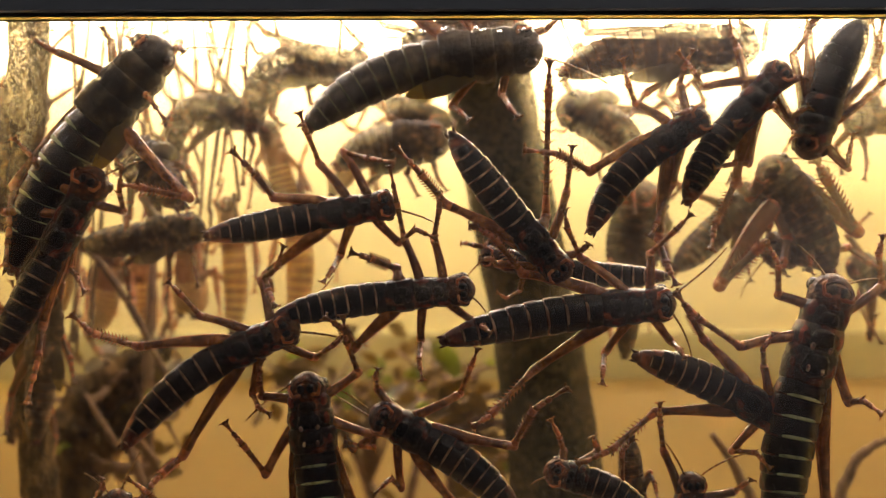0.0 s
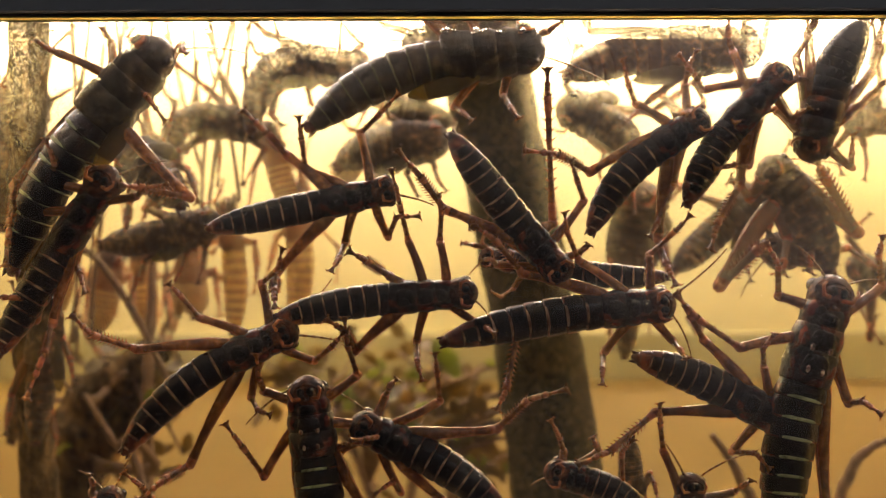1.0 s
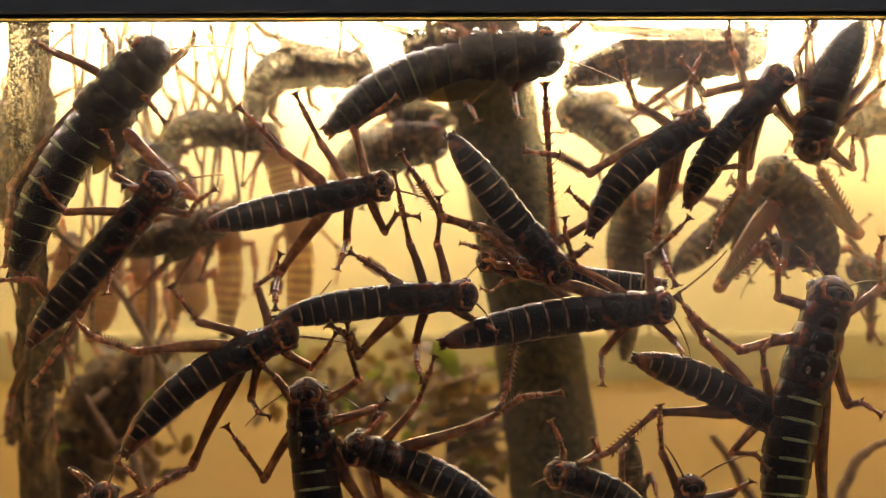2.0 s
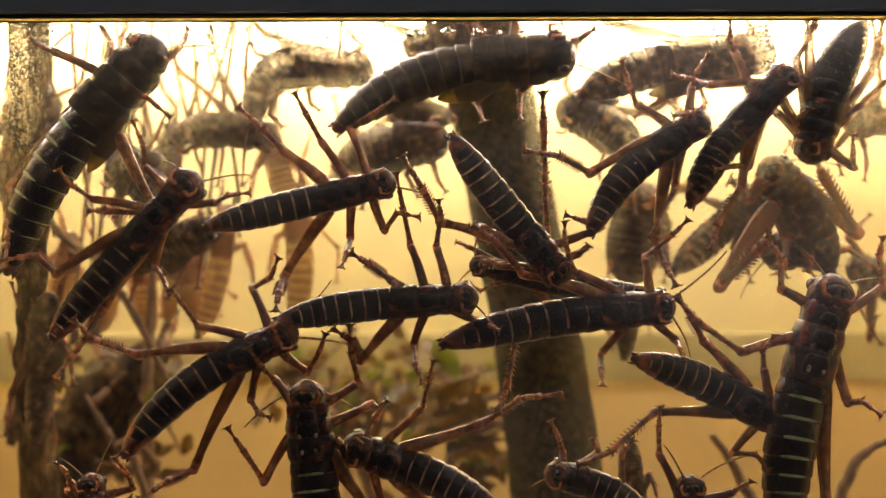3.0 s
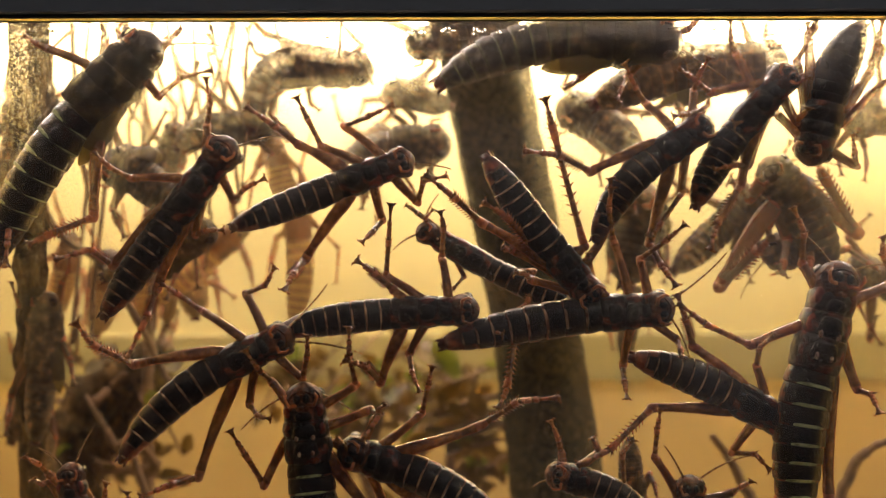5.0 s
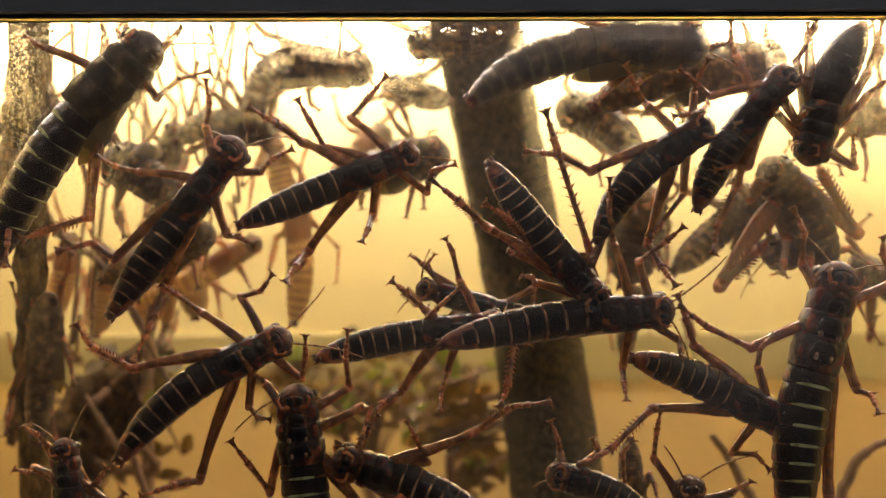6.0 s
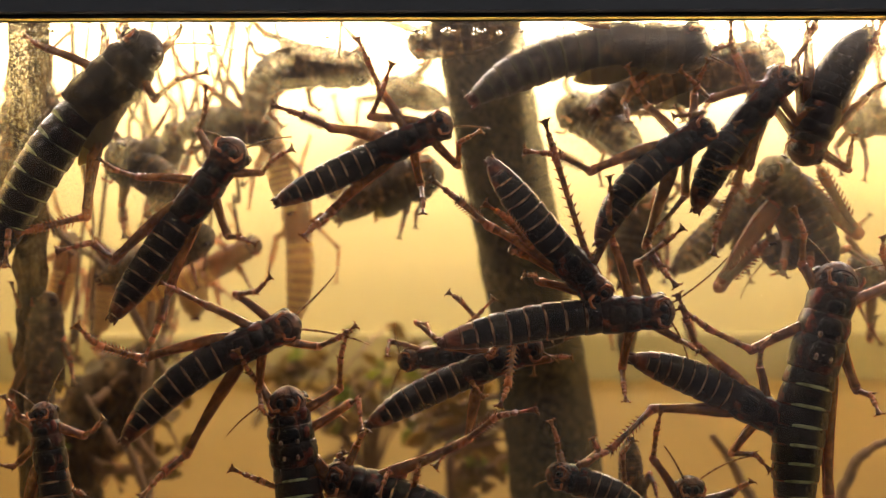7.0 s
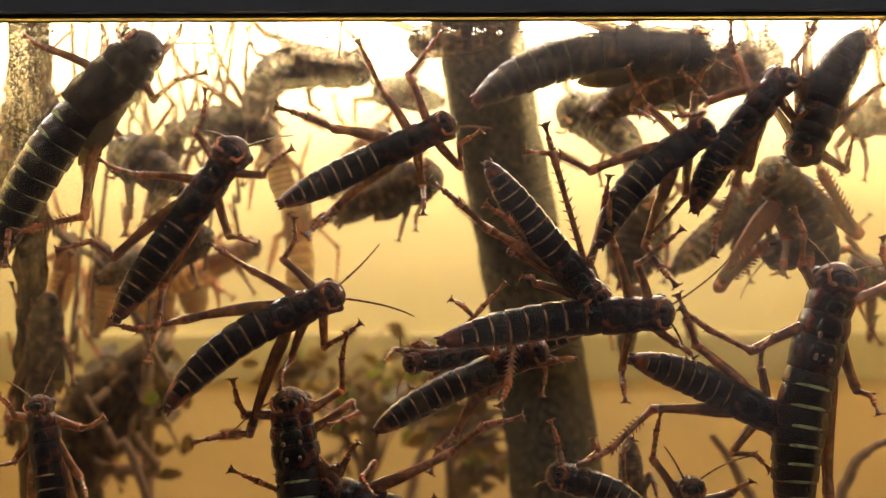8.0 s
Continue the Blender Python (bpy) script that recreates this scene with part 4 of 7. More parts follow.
grasshopper("A", "big olive-brown grasshopper with short wing buds hanging on glass", 18, (-99.4, 378.9), (-79.2, 399.7), (-124.2, 338), 14.6, [
    ("front", (-80.6, 382), (-73.4, 386.6), (-64, 388.1)),
    ("front", (-75.2, 398.4), (-72.5, 399.3), (-70.5, 401)),
    ("mid", (-94.1, 400), (-93, 400.9), (-92.3, 401.4)),
    ("mid", (-110.8, 396.5), (-112.1, 397.1), (-113.7, 398.7)),
    ("hind", (-99.9, 349.6), (-112.2, 346.1), (-115.7, 344.8)),
    ("hind", (-120, 357.9), (-119.2, 346.7), (-118.5, 335.9))],
    [(-60.3, 398.5, 20)], roll=-50, skin="olive", wings=True, head_r=5.96, leg_r=1.15)

grasshopper("T", "big olive-brown grasshopper crawling under the tank rail", 17, (0.3, 392.1), (28, 395.6), (-37.1, 373.8), 13.77, [
    ("front", (16.5, 382.9), (18.4, 378.4), (20.3, 375.2)),
    ("front", (28.6, 400.6), (29.7, 401.1), (31.6, 402)),
    ("mid", (5.1, 404.6), (5.8, 406.6), (7.2, 408.8)),
    ("mid", (2.6, 379.4), (4.9, 377.2), (7.1, 374.5)),
    ("hind", (-13, 407), (-22, 409), (-27.9, 408.9))],
    [(47, 386.7, 10)], roll=-60, skin="brown", wings=True, head_r=6.10, leg_r=1.10)

grasshopper("H", "black grasshopper with cream-banded abdomen clinging head down", 15, (22.7, 344.4), (34.3, 330.7), (2.6, 370.8), 9.95, [
    ("hind", (28.5, 348.7), (28.7, 383.1), (28.8, 389.8)),
    ("hind", (1, 351.9), (-5.9, 360.1), (-12.2, 366.7)),
    ("mid", (34.3, 355.7), (34.5, 361.6), (34.8, 367)),
    ("mid", (10.3, 346.4), (8.6, 345.5), (7.3, 345.7)),
    ("front", (37.6, 338.5), (38.6, 340), (39.1, 340.8)),
    ("front", (15, 335.4), (13.2, 337), (10, 336.8))],
    [])

grasshopper("I", "black grasshopper with cream-banded abdomen clinging to glass", 14, (59.2, 367.6), (73.1, 376.7), (40.8, 344.7), 9.30, [
    ("hind", (40.7, 360.9), (31.6, 365.3), (22.2, 366.1)),
    ("mid", (53.2, 379.6), (50.4, 384.4), (48.2, 390.2)),
    ("front", (65.4, 384.8), (65.7, 389), (67, 392.6)),
    ("front", (71.6, 378.9), (66.1, 376.7), (61.8, 375.3)),
    ("hind", (59.5, 342.3), (60.7, 335.4), (62.3, 330.1)),
    ("mid", (63.3, 357.1), (57.6, 346.1), (55.4, 343))],
    [])

grasshopper("J", "black grasshopper with cream-banded abdomen clinging to glass", 13, (79.6, 373.6), (94.3, 390.1), (67, 352.6), 9.28, [
    ("front", (71.7, 384), (67.7, 387.9), (62.9, 392)),
    ("mid", (80.9, 394.9), (78.1, 397.9), (76.5, 401.7)),
    ("front", (95.8, 375.3), (96.5, 376.5), (97.8, 377.2)),
    ("hind", (80.5, 357.8), (73.3, 346), (71.6, 339.6)),
    ("front", (97.4, 386.4), (97, 385.7), (96.8, 384.8)),
    ("mid", (84.1, 362.9), (78.9, 362.5), (72.6, 361))],
    [])

grasshopper("K", "dark olive grasshopper clinging head down beside the rail", 16, (105, 380.4), (99.9, 364), (116.3, 401.9), 12.17, [
    ("mid", (97.2, 393.1), (99.8, 398.1), (98.2, 401.9)),
    ("mid", (119.4, 382.7), (119.7, 384.5), (120.5, 385.4)),
    ("hind", (119.1, 388.4), (119.2, 395.3), (118.6, 401.4)),
    ("front", (91.9, 379), (85.8, 376.9), (78.6, 373.4)),
    ("front", (112.3, 361.7), (111.2, 365.2), (110.5, 370.2)),
    ("hind", (101.4, 399.4), (101.3, 401.5), (100.8, 403))],
    [], roll=30, skin="plain", wings=True, head_r=4.68)

grasshopper("L", "large black grasshopper with green-banded abdomen climbing glass", 14, (99.1, 303.9), (108.1, 332.5), (92.8, 259.2), 14.58, [
    ("front", (92.5, 326.6), (91, 335.3), (86.6, 341.4)),
    ("front", (121.1, 329.2), (117.8, 338.3), (117.8, 342.8)),
    ("mid", (81.8, 312.5), (69, 320.8), (62.1, 327.6)),
    ("mid", (111.7, 297), (114.2, 298.1), (117.2, 295.2)),
    ("hind", (90, 266.7), (86.5, 260.2), (83.8, 253.7)),
    ("hind", (106, 265.8), (106.4, 260.2), (108, 253.6))],
    [(97.7, 340.6, 2), (121.1, 330.8, 0)], skin="green", head_r=6.05, leg_r=1.30)

grasshopper("M", "black grasshopper with cream-banded abdomen clinging to glass", 17, (81.9, 298.3), (100.1, 288.2), (53.7, 309.6), 10.33, [
    ("hind", (72.4, 314.3), (67.7, 321.4), (63.4, 327.4)),
    ("hind", (58.9, 294.1), (45.6, 284.4), (36.6, 281.7)),
    ("mid", (80.3, 283.3), (85.5, 283.6), (88, 280.1)),
    ("mid", (89.5, 306.9), (87.7, 312.1), (89.4, 316.7))],
    [])

grasshopper("N", "black grasshopper with green-banded abdomen facing upward on glass", 14, (-35.5, 285.2), (-37.8, 306.2), (-30.1, 248.8), 13.34, [
    ("front", (-50, 299.2), (-50.1, 303.5), (-48.8, 310.1)),
    ("mid", (-49.1, 277.7), (-54.4, 286.7), (-58.5, 293.2)),
    ("front", (-23.5, 305.7), (-26.1, 314.2), (-26.8, 321.8)),
    ("mid", (-19.2, 288.5), (-19.2, 285.4), (-26.2, 288.1)),
    ("hind", (-41.4, 264), (-42.2, 257.6), (-43.2, 252.6)),
    ("hind", (-23.9, 267), (-22.3, 260.6), (-20.5, 254))],
    [(-54.6, 292.3, 2), (-21, 295.8, 2)], skin="green", head_r=5.27, leg_r=1.20)

grasshopper("O", "black grasshopper with cream-banded abdomen clinging to glass", 16, (-5.8, 287.4), (-20.3, 295.3), (19.7, 267.6), 10.61, [
    ("mid", (4.6, 299.4), (7.6, 307.8), (9.2, 312.7)),
    ("hind", (19.3, 284.9), (24.8, 296), (33.2, 302)),
    ("mid", (-11.8, 273.4), (-14.4, 277), (-18.8, 273.6)),
    ("hind", (2.3, 269.6), (9.9, 261.5), (17.4, 256.4)),
    ("front", (-18.3, 301), (-18.5, 304.8), (-17.7, 307.5)),
    ("front", (-22.7, 285.4), (-24.7, 284.7), (-26.3, 287))],
    [(-30.6, 299.5, 2)])

grasshopper("P", "dark reddish grasshopper low on the glass", 22, (39.6, 274.6), (28.1, 277.8), (59.4, 260.6), 8.89, [
    ("front", (33.9, 282.6), (32.2, 287.5), (29.4, 292.8)),
    ("mid", (50.5, 272.7), (49.4, 283.5), (51.9, 287.3)),
    ("mid", (43.8, 282.6), (42.4, 285.1), (41, 288.1)),
    ("hind", (52.6, 269.8), (55.6, 266.2), (58, 264.1))],
    [(24.6, 273.4, 0)])

grasshopper("Q", "dark grasshopper with round shiny head low on glass", 14, (68, 258.5), (67.7, 278.5), (69.6, 222.1), 10.23, [
    ("front", (60.6, 283.9), (58.7, 292.5), (57.9, 298.2)),
    ("front", (80.2, 272.6), (81.1, 275.2), (82.4, 277.6))],
    [(60.9, 286.3, 0), (86.8, 283.8, 0)], head_r=4.19)

grasshopper("R", "dark grasshopper climbing the glass from below", 15, (-108.9, 282.2), (-111.5, 300.4), (-105.1, 251.8), 9.33, [
    ("front", (-118.6, 294.3), (-118.5, 298.3), (-119.6, 301.4)),
    ("mid", (-117.7, 283), (-117.6, 282.1), (-120, 282)),
    ("front", (-100.4, 290.9), (-96, 292), (-91.1, 295.2)),
    ("mid", (-100.5, 277.2), (-97.6, 274.4), (-95.6, 271.4)),
    ("hind", (-113.3, 264), (-112.3, 260.6), (-111.6, 257.1)),
    ("hind", (-99.3, 262.4), (-96.1, 259), (-94.2, 255.5))],
    [(-120.9, 303.6, 2), (-105.9, 310.3, 4)], head_r=3.73)

grasshopper("G", "slender dark grasshopper crawling behind the others", 44, (12.8, 335.9), (-6.6, 349.5), (41.5, 319.8), 7.77, [
    ("front", (-4, 355.5), (-5.6, 356.9), (-6.9, 357.5)),
    ("mid", (2.8, 353.7), (5.2, 356), (8.5, 355)),
    ("mid", (6.1, 333.4), (2.6, 330.1), (-0.7, 331.1)),
    ("hind", (24.7, 326.5), (17.7, 320.1), (10.8, 320.3))],
    [(-14.2, 343.6, 0), (1.1, 358.8, 0)], head_r=3.38, leg_r=0.80)

grasshopper("b1", "dull brown grasshopper arching its abdomen under the lid", 100, (-49.3, 404.3), (-23.6, 401.1), (-66, 381.7), 12.87, [
    ("front", (-28, 410.7), (-31.4, 413.7), (-34.9, 417.7)),
    ("mid", (-46.6, 395.1), (-45, 389.6), (-41.7, 387.1)),
    ("hind", (-57.4, 394.2), (-58.6, 385.8), (-54.2, 381.5)),
    ("mid", (-55.4, 410.8), (-56.5, 413.8), (-57.9, 420.6)),
    ("hind", (-61.2, 414.7), (-66.2, 419.6), (-67.4, 424.5))],
    [], roll=-60, skin="dull", wings=True, head_r=5.15, leg_r=1.10, group="grasshoppers deeper in the tank")

grasshopper("b2", "dull brown grasshopper hanging among twigs", 130, (-82.2, 391.7), (-65.5, 387.4), (-101.4, 386.1), 11.70, [
    ("front", (-69.9, 378.2), (-71.1, 371.5), (-72.5, 363)),
    ("mid", (-80.4, 382.4), (-80.4, 373.6), (-81.7, 363)),
    ("hind", (-90.8, 399.2), (-100, 408.9), (-101.1, 418.4)),
    ("hind", (-95, 376.1), (-96, 369.5), (-98.2, 361)),
    ("mid", (-84.5, 405.5), (-85.5, 412.9), (-86.7, 422.5))],
    [(-84.2, 407.3, 0)], roll=-60, skin="dull", wings=True, head_r=4.68, leg_r=1.10, group="grasshoppers deeper in the tank")

grasshopper("b3", "dull brown grasshopper hanging under the lid", 60, (70.1, 402.1), (99.2, 402.5), (38.3, 394.7), 14.47, [
    ("front", (95.1, 407.2), (92, 411.5), (89.3, 415.8)),
    ("hind", (68.5, 387.8), (72.7, 381.8), (73.6, 378.8)),
    ("mid", (79.2, 391.3), (80.6, 385.3), (78.8, 382.2)),
    ("hind", (45.6, 407.3), (43.2, 411.6), (41, 416)),
    ("mid", (63.2, 387.8), (58.8, 381.9), (56.4, 378.8))],
    [], roll=-60, skin="dull", wings=True, head_r=5.79, leg_r=1.10, group="grasshoppers deeper in the tank")

grasshopper("b4", "dull brown grasshopper hanging among twigs", 110, (53.2, 385.5), (40.3, 391), (68.8, 372.9), 14.77, [
    ("front", (43.5, 398.2), (44.9, 403.3), (46.4, 410.5)),
    ("mid", (57.4, 374.1), (54.7, 367.7), (55.1, 361.6)),
    ("hind", (73.5, 388), (82.4, 393.3), (89.5, 400.6)),
    ("hind", (69.4, 368), (66.5, 359.8), (66.8, 351.7))],
    [], roll=-60, skin="dull", wings=True, head_r=5.91, leg_r=1.10, group="grasshoppers deeper in the tank")

grasshopper("b5", "large dull grasshopper with drooping abdomen and thick thighs", 70, (111.9, 356.5), (102.8, 368.8), (123.5, 332.6), 14.6, [
    ("hind", (133.1, 344.9), (120.2, 362.6), (117.3, 367.0)),
    ("hind", (89.1, 327.9), (100.3, 340.2), (102.8, 343.1)),
    ("mid", (110.8, 343.1), (107.5, 334.7), (106.5, 331.9)),
    ("front", (98.9, 356.1), (93.4, 360.1), (90.2, 361.2)),
    ("mid", (119.9, 343.8), (115.9, 335.5), (114.8, 332.6))],
    [(131.1, 365.5, 0)], roll=-25, skin="dull", wings=True, head_r=5.6, leg_r=1.9, group="grasshoppers deeper in the tank")

grasshopper("b6", "dull brown grasshopper slanting behind the others", 130, (105.7, 350.3), (118.3, 361.8), (85.8, 332), 12.95, [
    ("hind", (95.6, 358.8), (86.2, 362.7), (79.2, 368.7)),
    ("front", (122.9, 369.2), (124.5, 372.9), (126.4, 378.8)),
    ("mid", (108.2, 342), (111, 333.6), (111.9, 327.5))],
    [], roll=-60, skin="dull", wings=True, head_r=5.18, leg_r=1.10, group="grasshoppers deeper in the tank")

grasshopper("b7", "dull brown grasshopper with curled abdomen", 90, (117.2, 338.9), (106.8, 338), (130.6, 334.1), 12.18, [
    ("front", (110.1, 343.7), (109.5, 347.4), (109.3, 351)),
    ("mid", (117.7, 345.6), (119.9, 346.4), (121.4, 344.5)),
    ("hind", (136.8, 339.8), (142.5, 334.1), (144.7, 332.3))],
    [(100.1, 322.7, 0)], roll=-60, skin="dull", wings=True, head_r=4.87, leg_r=1.10, group="grasshoppers deeper in the tank")

grasshopper("b8", "dull grasshopper hanging behind the others", 160, (77.1, 351.1), (79.4, 366.7), (72.6, 326.6), 23.18, [
    ("hind", (88.5, 344.4), (87.5, 333.3), (85.6, 326.8)),
    ("hind", (67.3, 344.5), (65.4, 333.4), (63.7, 326.9)),
    ("mid", (90.8, 360.1), (94.2, 364.2), (97.8, 370.6)),
    ("front", (73, 371.3), (69.9, 375.4), (68.2, 381.6))],
    [], roll=-20, skin="dull", wings=True, head_r=9.27, leg_r=1.10, group="grasshoppers deeper in the tank")

grasshopper("b9", "dull brown grasshopper crawling past the trunk", 120, (-17, 378), (3, 379), (-37.5, 369.9), 15.12, [
    ("front", (-2.8, 368.9), (-1.7, 364.5), (1.3, 360.2)),
    ("mid", (-13, 366.9), (-10.9, 362.5), (-8.8, 358.3)),
    ("hind", (-27.4, 362.8), (-28.1, 358.5), (-28.8, 354.3)),
    ("mid", (-19.1, 387.4), (-20.9, 390.9), (-22.7, 394.4))],
    [], roll=-60, skin="dull", wings=True, head_r=6.05, leg_r=1.10, group="grasshoppers deeper in the tank")

grasshopper("b10", "yellow-banded grasshopper with hanging abdomen", 170, (-84.6, 340.5), (-87.3, 361), (-84.7, 306.4), 10.01, [
    ("mid", (-99, 345.1), (-96.8, 336), (-94.9, 329.3)),
    ("hind", (-76.2, 342.7), (-74.3, 333.7), (-74.7, 322.6)),
    ("front", (-92.1, 358.8), (-88.8, 363.1), (-86.9, 367.3))],
    [], roll=20, skin="yellow", head_r=4.00, leg_r=1.10, group="grasshoppers deeper in the tank")

grasshopper("b11", "dull brown grasshopper resting along a twig", 100, (-100.2, 344.4), (-81.7, 347.3), (-123.6, 341.6), 12.48, [
    ("front", (-86.9, 338.5), (-84.8, 332.7), (-83, 327.1)),
    ("mid", (-94.7, 336.6), (-93.5, 330.8), (-93.5, 323.3)),
    ("hind", (-104.4, 358.1), (-95.3, 361.7), (-86.7, 361.5)),
    ("hind", (-110.4, 334.7), (-108, 328.9), (-105.9, 323.3))],
    [], roll=-60, skin="dull", wings=True, head_r=4.99, leg_r=1.10, group="grasshoppers deeper in the tank")

grasshopper("b12", "dull brown grasshopper hanging head up", 90, (-99.3, 367.2), (-108.2, 375.7), (-88.7, 354.7), 15.23, [
    ("front", (-110.5, 382.6), (-109.9, 387.7), (-110.6, 394.6)),
    ("mid", (-94.3, 376.8), (-91.1, 381.9), (-88.2, 389)),
    ("hind", (-86.6, 367.2), (-82.7, 361.2), (-80.9, 355.4)),
    ("hind", (-105.8, 355.8), (-105.3, 349.9), (-105.2, 344.2))],
    [], roll=-60, skin="dull", wings=True, head_r=6.09, leg_r=1.10, group="grasshoppers deeper in the tank")

grasshopper("b13", "dull dark grasshopper hanging by the side branch", 90, (-135.1, 302.5), (-133.1, 326.3), (-137.6, 275.5), 11.04, [
    ("hind", (-146.1, 291), (-145.1, 284.1), (-144.5, 279.1)),
    ("hind", (-128.9, 310), (-124.3, 302.9), (-122.1, 295.8)),
    ("mid", (-142.2, 317.7), (-142.2, 321.8), (-142.5, 329.4)),
    ("front", (-128.8, 329.1), (-125.2, 333), (-122.9, 338.7))],
    [], roll=-60, skin="dull", wings=True, head_r=4.42, leg_r=1.10, group="grasshoppers deeper in the tank")

grasshopper("b14", "yellow-banded grasshopper with hanging abdomen", 180, (-59.4, 345.1), (-62.4, 368.3), (-61.4, 310.2), 11.61, [
    ("mid", (-52.1, 349.7), (-42.4, 340.4), (-43.2, 326.7)),
    ("hind", (-68.4, 345.1), (-70, 335.8), (-71.7, 326.8)),
    ("front", (-59, 373), (-56.1, 379.6), (-53.3, 386.1))],
    [], roll=20, skin="yellow", head_r=4.64, leg_r=1.10, group="grasshoppers deeper in the tank")

grasshopper("b15", "dull brown grasshopper on the side branch", 120, (-155.9, 381.5), (-148.7, 404), (-159.1, 348.9), 18.38, [
    ("front", (-142, 412.4), (-134.2, 417.5), (-126.8, 421.8)),
    ("mid", (-144.1, 391.9), (-136.3, 395.3), (-128.9, 398.7)),
    ("hind", (-148.3, 373.5), (-144.5, 362.9), (-145.1, 352.7))],
    [], roll=-60, skin="dull", wings=True, head_r=7.35, leg_r=1.10, group="grasshoppers deeper in the tank")

grasshopper("b16", "orange-brown grasshopper low among twigs", 190, (-105.2, 326.4), (-107.5, 345.3), (-104, 312.2), 12.79, [
    ("mid", (-115, 328.7), (-116.1, 321.8), (-116.3, 312.6)),
    ("hind", (-96, 331), (-93.8, 321.7), (-91.9, 312.6)),
    ("front", (-114.9, 343), (-116, 347.6), (-117.4, 352.2))],
    [], roll=10, skin="yellow", head_r=5.11, leg_r=1.10, group="grasshoppers deeper in the tank")

grasshopper("b17", "orange-brown grasshopper low among twigs", 190, (-141.9, 324.1), (-138.3, 340.7), (-145.5, 305.2), 13.73, [
    ("mid", (-150.6, 328.8), (-151.3, 321.9), (-151.2, 312.8)),
    ("hind", (-131.6, 328.8), (-129, 319.5), (-126.8, 310.4)),
    ("front", (-145.8, 343.1), (-146.6, 347.7), (-147.6, 352.3))],
    [], roll=10, skin="yellow", head_r=5.49, leg_r=1.10, group="grasshoppers deeper in the tank")

grasshopper("b18", "dark grasshopper with hanging abdomen behind the trunk", 200, (79.8, 311), (82.3, 325.5), (77.3, 293.6), 9.17, [
    ("mid", (86.1, 318.2), (87.6, 311.2), (86.8, 304.3)),
    ("hind", (72.8, 311), (70.8, 304.1), (71.4, 297.3))],
    [], skin="dull", wings=True, head_r=3.67, leg_r=1.10, group="grasshoppers deeper in the tank")

grasshopper("b19", "dark grasshopper low in the tank", 60, (59, 267.7), (60.8, 258.8), (58.2, 280), 7.76, [
    ("mid", (64.6, 269.1), (65.4, 266.7), (65.5, 262.3))],
    [], skin="dull", wings=True, head_r=3.10, leg_r=1.10, group="grasshoppers deeper in the tank")

leaf(shrub_a, (-55.8, 330, 243.9), (-32.2, 304.124, 258.6), (-38.8, 316.663, 253.3), 7.7, "dry_leaf", 0)
leaf(shrub_a, (-55.8, 330, 243.9), (-31.7, 310.705, 274.2), (-39.6, 302.137, 276.6), 8.4, "leaf", 1)
leaf(shrub_b, (14.6, 330, 265.4), (-9.7, 319.211, 285.9), (-7.3, 326.168, 291.4), 8.1, "dry_leaf", 2)
leaf(shrub_b, (-2.4, 330, 246.2), (-25.8, 331.369, 266), (-36.1, 330.577, 272.6), 4.1, "leaf", 3)
leaf(shrub_b, (16.7, 330, 267.8), (18.8, 356.35, 270.7), (9.8, 367.819, 271.8), 8.6, "dry_leaf", 4)
leaf(shrub_a, (-70.9, 330, 256), (-62.3, 310.002, 265.2), (-71.7, 319.38, 269), 3.7, "dry_leaf", 5)
leaf(shrub_b, (6.1, 330, 255.8), (3.9, 329.217, 256.1), (1.7, 344.135, 244.8), 4.7, "dry_leaf", 6)
leaf(shrub_a, (-58.8, 330, 246.3), (-50.5, 322.062, 257.9), (-56, 316.682, 263.8), 6.6, "dry_leaf", 7)
leaf(shrub_b, (-2.4, 330, 246.2), (-24.4, 347.44, 263.7), (-16.1, 339.563, 262), 5.6, "dry_leaf", 8)
leaf(shrub_b, (-5.7, 330, 240.7), (-21.5, 355.548, 243.9), (-8.2, 362.594, 239.8), 9.2, "dry_leaf", 9)
leaf(shrub_b, (1.8, 330, 251), (-11.1, 325.447, 261.1), (2.8, 329.062, 263), 8.0, "dry_leaf", 10)
leaf(shrub_a, (-55.8, 330, 243.9), (-39.3, 323.661, 253.7), (-45.9, 318.601, 252.4), 3.6, "dry_leaf", 11)
leaf(shrub_b, (-2.4, 330, 246.2), (-17.5, 318.001, 260.9), (-15.8, 332.453, 266.9), 5.8, "leaf", 12)
leaf(shrub_a, (-55.8, 330, 243.9), (-32.6, 341.963, 255.5), (-24.6, 328.19, 255.1), 6.4, "leaf", 13)
leaf(shrub_a, (-39.9, 330, 209.5), (-35.2, 347.975, 208), (-27.2, 362.605, 198.3), 6.4, "dry_leaf", 14)
leaf(shrub_a, (-52.8, 330, 237.9), (-32.4, 315.412, 249.2), (-22.8, 325.344, 245.8), 6.2, "dry_leaf", 15)
leaf(shrub_b, (-0.3, 330, 248.6), (-12.8, 314.351, 261.6), (-12.2, 303.602, 256.6), 3.8, "dry_leaf", 16)
leaf(shrub_b, (10.3, 330, 260.6), (-1.4, 355.859, 267.2), (9.4, 364.585, 266.8), 8.0, "dry_leaf", 17)
leaf(shrub_a, (-58.8, 330, 246.3), (-49.2, 355.785, 258.7), (-45, 350.883, 247), 7.5, "dry_leaf", 18)
leaf(shrub_b, (6.1, 330, 255.8), (-22.4, 340.593, 280.7), (-17.5, 333.642, 289.9), 8.8, "dry_leaf", 19)
leaf(shrub_b, (-2.4, 330, 246.2), (-24.2, 341.438, 262.1), (-8.2, 353.407, 263.1), 4.4, "leaf", 20)
